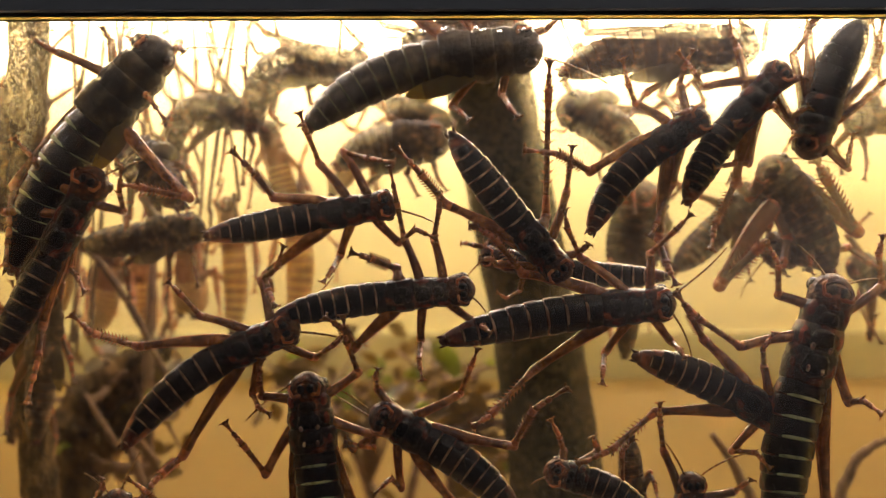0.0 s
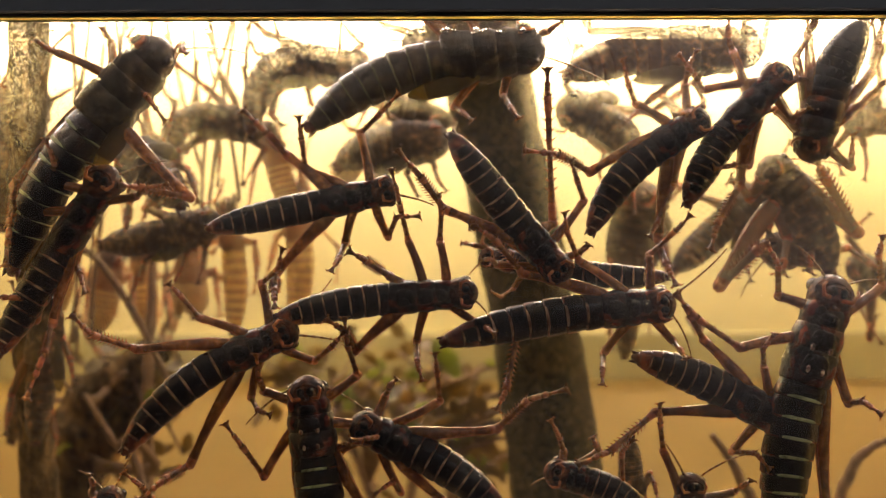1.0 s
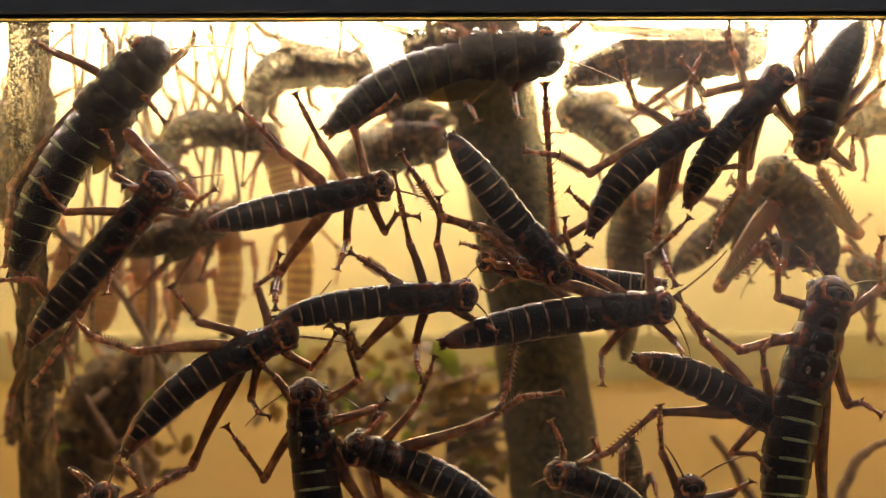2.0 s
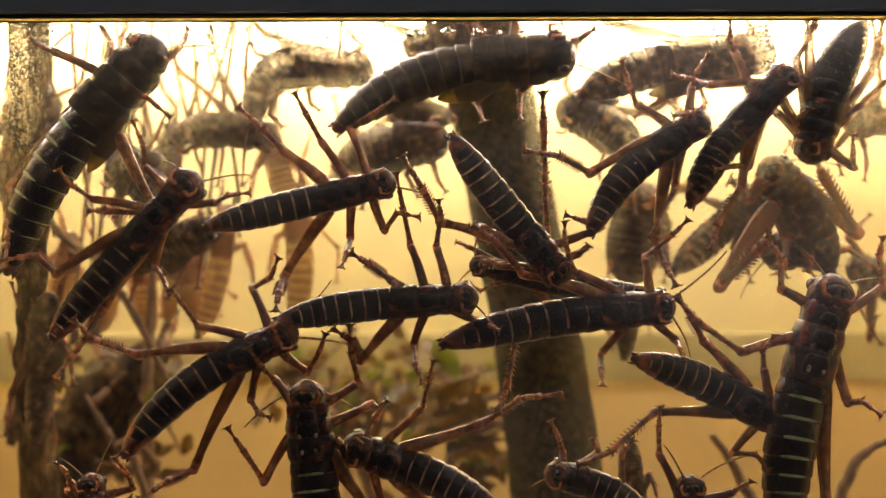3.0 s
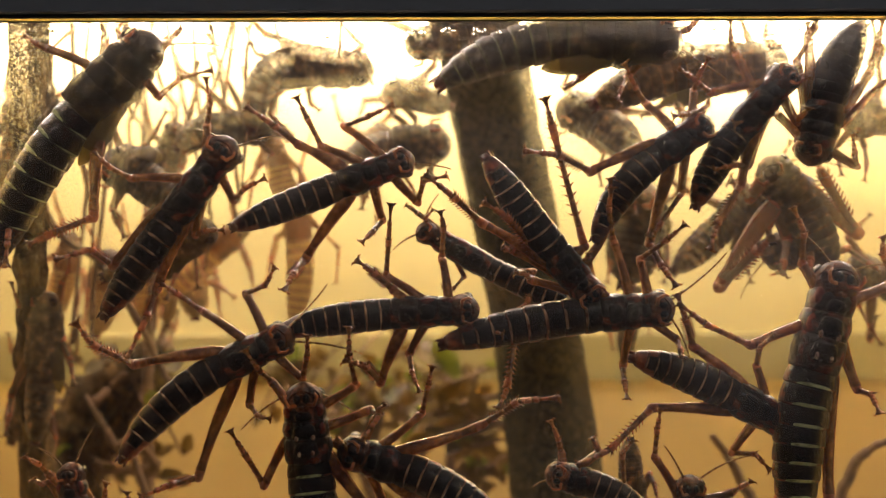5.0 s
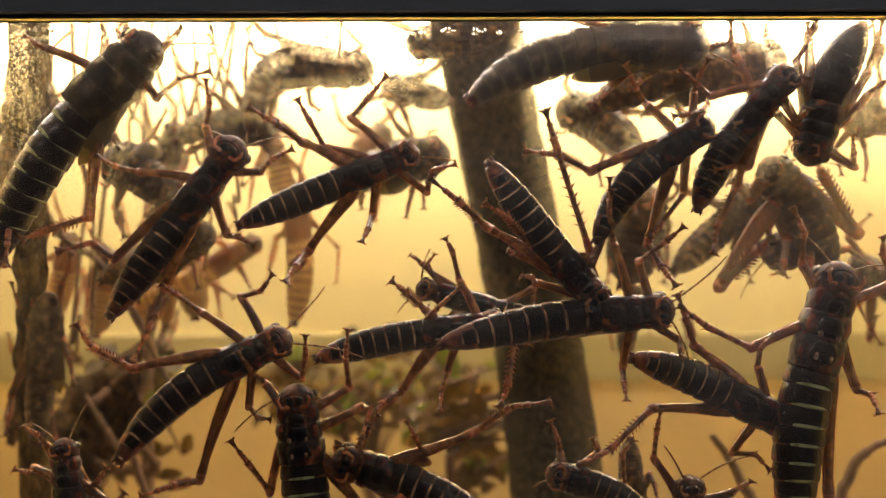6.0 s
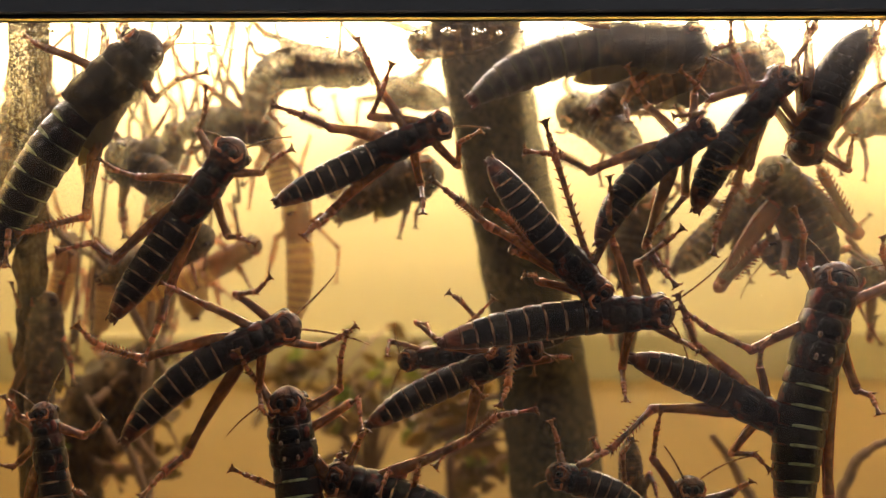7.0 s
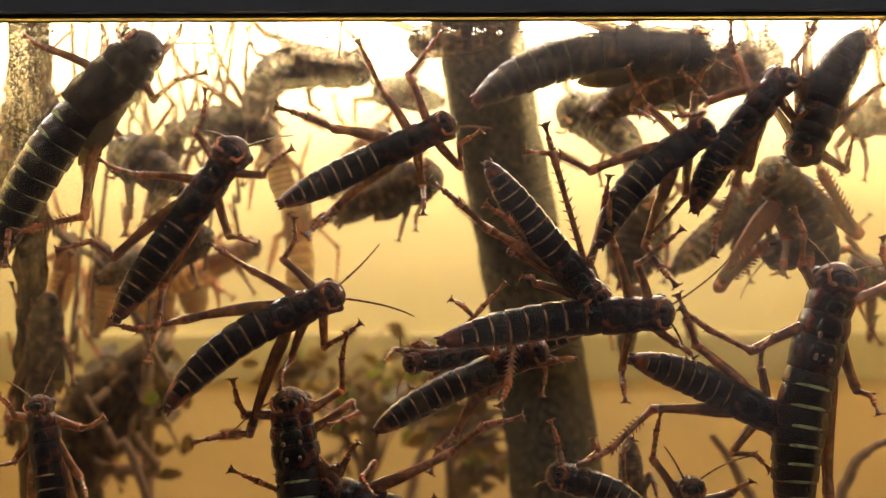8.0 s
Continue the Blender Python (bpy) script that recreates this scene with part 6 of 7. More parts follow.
grasshopper("b28", "dark grasshopper on the forked branch", 240, (-154.7, 249.8), (-145.6, 265.3), (-165.2, 226.4), 17.16, [
    ("hind", (-142.1, 246.9), (-136.9, 237.4), (-134.1, 228)),
    ("mid", (-165.5, 260), (-167.7, 268.5), (-167.7, 276.8)),
    ("front", (-136.8, 267.7), (-130.3, 268.4), (-124.2, 266.4))],
    [], roll=-30, skin="yellow", head_r=6.86, leg_r=1.10, group="grasshoppers deeper in the tank")

grasshopper("b29", "dull grasshopper clinging under the lid", 70, (-2.3, 406.3), (-16.8, 407.2), (21.2, 410.7), 11.23, [
    ("front", (-22.3, 409.3), (-23.8, 411.9), (-25.3, 418.2)),
    ("mid", (-4.1, 416.5), (-4.9, 419), (-5.8, 421.7)),
    ("hind", (10.4, 416.5), (11.2, 419), (12, 421.7))],
    [(-33.1, 412.7, 0)], roll=-60, skin="dull", wings=True, head_r=4.49, leg_r=1.10, group="grasshoppers deeper in the tank")

grasshopper("b30", "dull grasshopper hanging among thin twigs", 140, (-10.3, 399), (-22, 402.2), (3.6, 395.7), 11.10, [
    ("front", (-28.5, 396), (-30.3, 391.1), (-32.2, 384.3)),
    ("mid", (-13.6, 389.5), (-11.3, 382.6), (-10.2, 375.9)),
    ("hind", (-0.6, 408.8), (1.5, 416.4), (2.6, 426.2))],
    [(-26.3, 412.9, 0)], roll=-60, skin="dull", wings=True, head_r=4.44, leg_r=1.10, group="grasshoppers deeper in the tank")

grasshopper("b31", "dull grasshopper by the far corner", 110, (151.1, 384.6), (141.1, 384.7), (167, 384.6), 11.18, [
    ("front", (139.5, 375.8), (138.7, 371.4), (138.3, 365.2)),
    ("mid", (149.6, 375.8), (148.6, 369.4), (146.1, 363.2)),
    ("hind", (155.6, 397.8), (151.7, 408.9), (149.2, 420))],
    [(131.1, 387.7, 0)], roll=-60, skin="dull", wings=True, head_r=4.47, leg_r=1.10, group="grasshoppers deeper in the tank")

grasshopper("b32", "dull grasshopper low by the far corner", 140, (165.7, 326.9), (152.9, 335.5), (182.7, 314), 11.96, [
    ("mid", (157.6, 318.3), (160, 310.1), (162.6, 304)),
    ("front", (153.4, 344), (155.8, 348.2), (158.6, 352.3)),
    ("hind", (161.9, 305.4), (161, 308), (160.6, 314.5))],
    [], roll=-60, skin="dull", wings=True, head_r=4.78, leg_r=1.10, group="grasshoppers deeper in the tank")

# thin stalks added in place of the deeper insects' legs and antennae
branch("twig", "thin brown stalk standing in for hanging insect legs and antennae", [(-114.5, 140, 538), (-84.5, 120, 422.2), (-84.7, 120, 410.9), (-82.3, 120, 399.7)], [0.9, 0.7, 0.6, 0.4], "twig", seed=30, rough=0.15, category="twig")
branch("twig", "thin brown stalk standing in for hanging insect legs and antennae", [(-48.3, 130, 537.9), (-67.6, 110, 420.3), (-68.7, 110, 391.3), (-71, 110, 362.4)], [0.8, 0.7, 0.6, 0.4], "twig", seed=31, rough=0.15, category="twig")
branch("twig", "thin brown stalk standing in for hanging insect legs and antennae", [(-107.2, 170, 537.4), (-76.1, 150, 426.6), (-69.4, 150, 415.2), (-70.5, 150, 403.7)], [0.9, 0.8, 0.7, 0.5], "twig", seed=32, rough=0.15, category="twig")
branch("twig", "thin brown stalk standing in for hanging insect legs and antennae", [(-95.8, 170, 537.3), (-115.4, 150, 408.2), (-121.1, 150, 387.5), (-117.5, 150, 366.8)], [0.9, 0.8, 0.7, 0.5], "twig", seed=33, rough=0.15, category="twig")
branch("twig", "thin brown stalk standing in for hanging insect legs and antennae", [(-136.5, 190, 537.1), (-103.3, 170, 395.1), (-96.9, 170, 370.1), (-98.7, 170, 345.1)], [0.9, 0.8, 0.7, 0.5], "twig", seed=34, rough=0.15, category="twig")
branch("twig", "thin brown stalk standing in for hanging insect legs and antennae", [(-68.8, 180, 537.1), (-90.1, 160, 373.9), (-91.4, 160, 352.8), (-94.1, 160, 331.6)], [0.9, 0.8, 0.7, 0.5], "twig", seed=35, rough=0.15, category="twig")
branch("twig", "thin brown stalk standing in for hanging insect legs and antennae", [(-109.5, 160, 537.6), (-78.9, 140, 374.6), (-79.1, 140, 359.7), (-76.7, 140, 344.7)], [0.9, 0.7, 0.6, 0.5], "twig", seed=36, rough=0.15, category="twig")
branch("twig", "thin brown stalk standing in for hanging insect legs and antennae", [(-14.1, 110, 538.3), (-34, 90, 416.4), (-28.2, 90, 405.9), (-23.4, 90, 395.5)], [0.8, 0.7, 0.6, 0.4], "twig", seed=37, rough=0.15, category="twig")
branch("twig", "thin brown stalk standing in for hanging insect legs and antennae", [(19, 140, 537.5), (43.2, 120, 421.8), (50.5, 120, 413.6), (50.5, 120, 405.4)], [0.9, 0.7, 0.6, 0.4], "twig", seed=38, rough=0.15, category="twig")
branch("twig", "thin brown stalk standing in for hanging insect legs and antennae", [(136.6, 110, 537.8), (109.7, 90, 414.1), (109.6, 90, 416), (117.5, 90, 417.9)], [0.8, 0.7, 0.6, 0.4], "twig", seed=39, rough=0.15, category="twig")
branch("twig", "thin brown stalk standing in for hanging insect legs and antennae", [(127.6, 110, 537.8), (144.9, 90, 415.9), (148.9, 90, 408.2), (146, 90, 400.6)], [0.8, 0.7, 0.6, 0.4], "twig", seed=40, rough=0.15, category="twig")
branch("twig", "thin brown stalk standing in for hanging insect legs and antennae", [(-115.2, 170, 537.4), (-134.2, 150, 331.9), (-134.6, 150, 318.8), (-136.3, 150, 305.7)], [0.9, 0.8, 0.7, 0.5], "twig", seed=41, rough=0.15, category="twig")
branch("twig", "thin brown stalk standing in for hanging insect legs and antennae", [(-158.7, 230, 536.6), (-123, 210, 355.4), (-121.4, 210, 323.4), (-116.8, 210, 291.4)], [1.0, 0.9, 0.7, 0.5], "twig", seed=42, rough=0.15, category="twig")
branch("twig", "thin brown stalk standing in for hanging insect legs and antennae", [(-125.7, 180, 537.3), (-144.9, 160, 322.9), (-144.2, 160, 309.5), (-144.8, 160, 296.1)], [0.9, 0.8, 0.7, 0.5], "twig", seed=43, rough=0.15, category="twig")
branch("twig", "", [(-151.3, 210, 275.8), (-147.1, 196.234, 276.1), (-142.8, 202.607, 281.3), (-135, 196.234, 287.9)], [2.7, 2.2, 1.7, 1.0], "twig", seed=70, rough=0.2, category="", parent=fork)
branch("twig", "", [(-159.5, 210, 246.3), (-121.9, 192.466, 247.6), (-130.3, 191.261, 262.7), (-127.9, 192.466, 272.9)], [2.7, 2.1, 1.7, 1.0], "twig", seed=75, rough=0.2, category="", parent=fork)
branch("twig", "", [(-124.2, 210, 294.9), (-122.8, 214.978, 292.7), (-125, 222.896, 303.2), (-117.9, 214.978, 312.4)], [2.7, 2.2, 1.8, 1.0], "twig", seed=79, rough=0.2, category="", parent=fork)
# more stalks that stand in for insect legs and antennae
branch("twig", "thin brown stalk standing in for hanging insect legs and antennae", [(-58.1, 140.217, 529.2), (-85.9, 140.217, 402.7), (-108.4, 140.217, 375), (-102.2, 140.217, 355.1)], [0.9, 0.9, 0.6, 0.5], "twig", seed=100, rough=0.2, category="twig")
branch("twig", "thin brown stalk standing in for hanging insect legs and antennae", [(-128.1, 179.937, 529.4), (-118, 179.937, 419.1), (-109.5, 179.937, 398.3), (-111.9, 179.937, 383.5)], [0.9, 0.9, 0.7, 0.5], "twig", seed=101, rough=0.2, category="twig")
branch("twig", "thin brown stalk standing in for hanging insect legs and antennae", [(-132.1, 144.401, 529.4), (-122.5, 144.401, 408.9), (-114.4, 144.401, 385.7), (-116.7, 144.401, 369.1)], [0.9, 0.9, 0.6, 0.5], "twig", seed=102, rough=0.2, category="twig")
branch("twig", "thin brown stalk standing in for hanging insect legs and antennae", [(-112.8, 110.307, 529.4), (-128.2, 110.307, 394.9), (-140.5, 110.307, 365.6), (-137.2, 110.307, 344.6)], [0.8, 0.8, 0.6, 0.4], "twig", seed=103, rough=0.2, category="twig")
branch("twig", "thin brown stalk standing in for hanging insect legs and antennae", [(-165.5, 180.755, 529.5), (-165.7, 180.755, 400.2), (-165.7, 180.755, 362.7), (-165.8, 180.755, 335.9)], [0.9, 0.9, 0.7, 0.5], "twig", seed=104, rough=0.2, category="twig")
branch("twig", "thin brown stalk standing in for hanging insect legs and antennae", [(-104.3, 173.762, 529.3), (-100.1, 173.762, 412.3), (-96.5, 173.762, 386.9), (-97.6, 173.762, 368.7)], [0.9, 0.9, 0.7, 0.5], "twig", seed=105, rough=0.2, category="twig")
branch("twig", "thin brown stalk standing in for hanging insect legs and antennae", [(-144.7, 140.09, 529.5), (-138, 140.09, 391), (-132.3, 140.09, 352.9), (-134, 140.09, 325.6)], [0.9, 0.9, 0.6, 0.5], "twig", seed=106, rough=0.2, category="twig")
grasshopper("b34", "yellow-banded grasshopper with hanging abdomen", 190, (-74.4, 336.9), (-67.2, 349.9), (-81.5, 319.2), 7.9, [
    ("mid", (-81.7, 342.9), (-85.5, 345.2), (-89.4, 342.8)),
    ("hind", (-67.5, 331), (-64.4, 321.6), (-65.1, 312.5)),
    ("front", (-62.6, 354.7), (-59.6, 361.6), (-57.9, 368.4))],
    [], roll=20, skin="yellow", head_r=3.98, leg_r=1.10, group="grasshoppers deeper in the tank")

grasshopper("b35", "orange-brown grasshopper by the side branch", 180, (-155.3, 332.6), (-151.8, 347.7), (-158.9, 312.9), 10.21, [
    ("mid", (-162.8, 336.1), (-164.4, 329.2), (-164.2, 320.2)),
    ("hind", (-148.8, 331.4), (-144.9, 322.3), (-144.8, 311)),
    ("front", (-156.9, 352.4), (-157.5, 356.8), (-157.2, 363.5))],
    [], roll=10, skin="yellow", head_r=4.09, leg_r=1.10, group="grasshoppers deeper in the tank")

grasshopper("b36", "dull grasshopper low by the side branch", 170, (-164.9, 283.9), (-156.9, 297.5), (-174, 263.4), 12.74, [
    ("mid", (-172.2, 292.9), (-172.5, 300.2), (-172.1, 307.2)),
    ("hind", (-158.6, 274.6), (-154.6, 264), (-154.3, 255.7)),
    ("front", (-151.6, 301.9), (-146.5, 306.8), (-144.1, 313.8))],
    [], roll=-40, skin="dull", wings=True, head_r=5.10, leg_r=1.10, group="grasshoppers deeper in the tank")


def motions():
    crawl("F", [(0, 44.2, 323, 63.9, 324.9, 0), (3, 44.1, 322.5, 63.6, 324.3, 0), (4.5, 43.9, 322.2, 63.7, 324, 0), (6.2, 43.9, 321.7, 63.7, 323.2, 0), (8, 43.9, 321.4, 63.7, 322.5, 0)],
          {1: [(0, 42.5, 303.5), (4.4, 42.5, 303.5), (4.8, 48.3, 294), (8, 47.9, 294)],
           2: [(0, 64.7, 310.4), (6.6, 63.5, 311), (7, 70.3, 310.9), (8, 68, 310)],
           4: [(0, 32.6, 349.9), (3.7, 32.6, 346.8), (4, 44.7, 358.4), (8, 44.4, 358.4)],
           5: [(0, 8.2, 345.9), (3.5, 8.2, 345.9), (4.4, 8.2, 354.5), (8, 8.8, 354)],
           0: [(0, 8, 292.3), (0.8, 14.4, 297.1), (8, 15.1, 298.1)],
           3: [(0, 66.2, 348.7), (8, 63.9, 345.2)]})
    crawl("E", [(0, -14.6, 326.7, 8.9, 328.8, 0), (1, -13.8, 326.3, 9.8, 328, 0), (4, -13.6, 325, 10, 326.4, 0), (4.7, -13.9, 322.7, 9.7, 323.7, 0), (5.8, -11.3, 320.2, 13.1, 322.2, 12), (6.2, 1.9, 311.5, 26.5, 315.7, 18), (6.5, 5.1, 305.2, 28.6, 314, 20), (7, 7, 303.7, 30.3, 312.9, 20), (8, 8.7, 302.6, 31.8, 312.3, 20)],
          {0: [(0, -1.3, 354.8), (4.7, -1, 352.2), (5.8, -0.1, 350), (6.2, -0.3, 340.2), (6.6, -2.1, 331.1), (8, -1.8, 328.8)],
           1: [(0, -14.1, 361.6), (3.6, -12.6, 361.3), (4, -14.2, 353), (5.8, -13.7, 351.1), (6.1, 11.4, 322), (8, 17.5, 330.3)],
           2: [(0, -24.5, 338.7), (4.5, -33.8, 346.3), (5.9, -29.3, 344.8), (6.5, 15.9, 314.4), (8, 15.9, 314.4)],
           3: [(0, 12.6, 317.2), (8, 44.6, 309.8)],
           4: [(0, -5.7, 304.8), (4.7, -5.7, 303.9), (5.8, -9.8, 291.9), (6.2, 6.8, 294.8), (8, 18.1, 302.4)],
           5: [(0, -31.6, 321.4), (4.6, -28.6, 317.6), (5.8, -20.4, 288.9), (6.3, -21.9, 291.9), (7, -2.3, 278.3), (8, -6.1, 273)]})
    crawl("D", [(0, -57.7, 311.2, -39.4, 319.5, 0), (1, -57.9, 310.2, -39.7, 318.7, 0), (4, -58, 309.5, -39.9, 318.2, 0), (5.8, -59.7, 307.8, -41.6, 316.6, 0), (6.5, -59.5, 309.1, -41.1, 317.2, 0), (7, -57.4, 312.5, -39, 320.6, 0), (7.5, -52.2, 316.1, -34, 324.6, 0), (8, -45.5, 321, -27.1, 328.8, 0)],
          {0: [(0, -99.1, 322.3), (8, -97.9, 319.6)],
           1: [(0, -81.2, 273), (7.3, -80.6, 274.2), (7.8, -67.2, 288.8), (8, -67, 288.4)],
           2: [(0, -73.4, 331), (4.2, -72.4, 329.1), (4.6, -77.6, 332.8), (7.4, -76.9, 332.1), (7.9, -63.3, 342.2), (8, -63.1, 342.2)],
           3: [(0, -42.7, 340.6), (4.2, -44.4, 337), (5.8, -45.6, 333.5), (7.1, -46.2, 332.7), (7.5, -40.1, 349), (8, -39.8, 348.4)],
           4: [(0, -46.3, 295.6), (6, -46.3, 294.7), (8, -46, 294.7)],
           5: [(0, -25.6, 317.9), (5.8, -36.9, 316.9), (6.6, -36.9, 317.3), (7.1, -21.8, 319.8), (8, -22.1, 320.3)]})
    crawl("C", [(0, -32.8, 348.9, -12.2, 352.3, 0), (0.5, -32.8, 350.9, -12.3, 354.7, 0), (1, -32.4, 352.3, -12, 356.5, 0), (1.5, -33.7, 353.3, -13.3, 357.6, 0), (2.8, -33.5, 354.2, -13.2, 359.1, 0), (3.5, -31.1, 353.4, -10.7, 357.8, 0), (4, -27.7, 358.4, -8.3, 366, 0), (4.7, -27.4, 357.9, -7.9, 365.3, 0), (5.8, -26.7, 357.3, -7.1, 364.6, 0), (6.2, -24.8, 361.1, -5.7, 369.5, 0), (6.5, -23, 364.1, -3.8, 372.4, 0), (7, -16.2, 366.7, 2.8, 375.5, 0), (8, -15.2, 366.5, 3.7, 375.4, 0)],
          {0: [(0, -56.1, 366), (0.6, -55.6, 365.2), (0.9, -61.6, 384.9), (3.5, -61.2, 384.1), (8, -59.8, 382.3)],
           1: [(0, -38.2, 376.1), (1.3, -38.5, 375), (1.5, -40, 382.9), (5.8, -38.8, 380.3), (6.5, -38.2, 379.1), (6.7, -36.7, 379.5), (7, -22.8, 396.7), (8, -22.8, 396.1)],
           2: [(0, -13.1, 362.8), (0.6, -14.1, 364.4), (0.9, -11.8, 381.3), (3.5, -12.9, 380.2), (5.8, -13.6, 377.9), (6.1, -15.5, 389.3), (6.9, -15.2, 388.5), (7.4, 0.3, 399), (8, 0.3, 399)],
           3: [(0, -45, 324.4), (3.5, -44.7, 323.7), (5.8, -47.2, 322.8), (6.3, -38.4, 339.1), (7, -40.5, 340.3), (8, -40.5, 340.3)],
           4: [(0, -32, 330.9), (3, -27.5, 332.4), (3.7, -27.3, 333), (4, -21.7, 342), (6.6, -21.7, 341.7), (7, -5.1, 347.4), (8, -5.1, 347.4)],
           5: [(0, -1.8, 342.4), (0.5, -6.3, 348.6), (3.6, -6.3, 348.6), (4, -1.3, 353.4), (4.7, 1, 359.5), (5.8, 1, 359.5), (6.4, 10.1, 371.5), (8, 10.1, 371.5)]})
    crawl("B", [(0, -106.6, 339.4, -94, 362.1, 0), (0.5, -105.7, 340.2, -92.7, 362.7, 0), (1, -104.2, 340.7, -90.1, 362.5, 0), (1.5, -93.7, 340.7, -76.9, 360.6, 0), (2.8, -86.3, 341.6, -68.8, 360.7, 0), (3.5, -77.4, 342.9, -59.9, 362.1, 0), (4, -76.7, 343.9, -59.1, 362.9, 0), (4.5, -75.1, 347.2, -58.3, 366.9, 0), (4.7, -73.4, 349.8, -57.8, 370.6, 0), (5.8, -71, 349.8, -55.3, 370.4, 0), (7, -70.7, 349.3, -55.2, 370.1, 0), (8, -70, 349.4, -54.7, 370.4, 0)],
          {0: [(0, -114.5, 369.5), (0.8, -109.2, 369.2), (1.5, -93.4, 370.6), (2.8, -82.8, 374.4), (4, -82.3, 373.3), (4.4, -63.1, 387.2), (8, -63.4, 382.9)],
           1: [(0, -127.4, 357.2), (1.5, -109.2, 358.6), (2.8, -104.7, 360.1), (3.5, -93.4, 366.9), (8, -91.9, 364.3)],
           2: [(0, -130.5, 322.4), (1.5, -119.9, 329.2), (2.8, -118.4, 337.5), (4, -118.4, 335.2), (4.7, -103.3, 337.2), (5.8, -102.8, 339.6), (8, -102.8, 340)],
           3: [(0, -85.8, 361.6), (0.8, -72.3, 358.2), (1.5, -65.2, 357), (2.8, -51.9, 354.7), (3.5, -47.4, 357.5), (4.7, -51, 355.4), (5.5, -40.2, 366.8), (8, -40.2, 367)],
           4: [(0, -95.8, 328.4), (1.7, -95.8, 328.4), (2.6, -73.1, 328.3), (4.2, -72.8, 327.5), (4.7, -61.6, 346.7), (5.6, -50.4, 341.1), (8, -49.7, 341.4)],
           5: [(0, -111.2, 299), (2.8, -113.2, 298.8), (3.4, -89.8, 304.2), (4.7, -87.5, 304.2), (8, -78.9, 310.2)]})
    crawl("A", [(0, -95.9, 376.5, -76.4, 397.8, 0), (1, -95.9, 376.5, -76.4, 397.8, 0), (1.5, -95.9, 376.2, -76.7, 398.8, 0), (2.8, -96.9, 376.6, -77.3, 398.8, 0), (3.5, -99.4, 378.9, -78.9, 400, 0), (8, -99.4, 378.9, -79.2, 399.7, 0)],
          {0: [(0, -75.2, 374.8), (2.9, -75.2, 374.4), (3.4, -62, 389), (8, -64, 388.1)],
           1: [(0, -70.1, 393.2), (0.9, -69.6, 392.4), (1.5, -62.4, 400), (2.8, -69.3, 400.8), (4, -56.8, 394.7), (4.6, -70.8, 400.1), (8, -70.5, 401)],
           4: [(0, -87, 357.3), (2.7, -86.3, 357.3), (3.4, -110.8, 340.5), (8, -115.7, 344.8)]})
    crawl("T", [(0, 0.3, 392.1, 28, 395.6, 0), (1, 1, 392.1, 28.7, 395.5, 0), (1.5, 5.1, 391.9, 32.8, 395.2, 0), (2.8, 9.2, 390.8, 36.9, 394.3, 0), (3.5, 10.3, 392.4, 38.2, 391.2, 0), (4, 16.4, 392.6, 44.3, 391.2, 0), (4.5, 29.8, 397.9, 57.8, 395.5, 2), (4.7, 37.7, 399, 65.8, 397.6, 3), (5.8, 47.6, 397.3, 76, 398.2, 7), (6.5, 47.9, 396.8, 76.3, 397.3, 7), (8, 49.7, 395.6, 78.1, 395.5, 7)],
          {0: [(0, 20.3, 375.2), (3.5, 21.2, 374.9), (4, 33.1, 375.9), (4.6, 46.6, 378.5), (5.5, 45, 377.7), (8, 45, 377.7)],
           1: [(0, 31.6, 402), (2.5, 40.8, 402), (4, 46.9, 392.7), (5, 71.2, 403.8), (6, 88.3, 394.1), (8, 87.6, 395.2)],
           2: [(0, 7.2, 408.8), (8, 54.1, 410.1)],
           3: [(0, 7.1, 374.5), (4, 11.7, 374.5), (8, 58.7, 375)],
           4: [(0, -27.9, 408.9), (8, 18.3, 410.2)]})
    crawl("H", [(0, 22.7, 344.4, 34.3, 330.7, 0), (3.6, 22.7, 344.1, 34.3, 330.4, 0), (4, 23.5, 343.2, 35.1, 329.5, 0), (4.5, 29.2, 340.1, 40.5, 326, 0), (4.7, 31.3, 338.2, 42.9, 323.7, 0), (5.8, 33, 336.9, 44.7, 322.9, 0), (6.5, 32.6, 336.6, 44.4, 322.6, 0), (7, 33.6, 337.7, 45.7, 323.7, 0), (8, 32.8, 336.6, 44.7, 322.6, 0)],
          {0: [(0, 28.8, 389.8), (1, 28.1, 387.8), (1.5, 27.7, 384.8), (3.5, 26.8, 380.3), (4.7, 27.6, 380.7), (5.8, 27.7, 377.2), (7, 28, 372.2), (8, 28, 371.3)],
           1: [(0, -12.2, 366.7), (3.5, -10.5, 364.5), (8, -10.4, 363.7)],
           2: [(0, 34.8, 367), (3.6, 32.8, 347.6), (4.2, 45, 358.5), (8, 44.7, 359.4)]})
    crawl("I", [(0, 59.2, 367.6, 73.1, 376.7, 0), (4, 59.2, 367.3, 73.1, 376.2, 0), (4.6, 60.2, 366, 74.2, 375.3, 0), (8, 60.9, 364.8, 74.5, 374.3, 0)],
          {2: [(0, 67, 392.6), (3.5, 71.8, 393.2), (8, 71.8, 392.5)]})
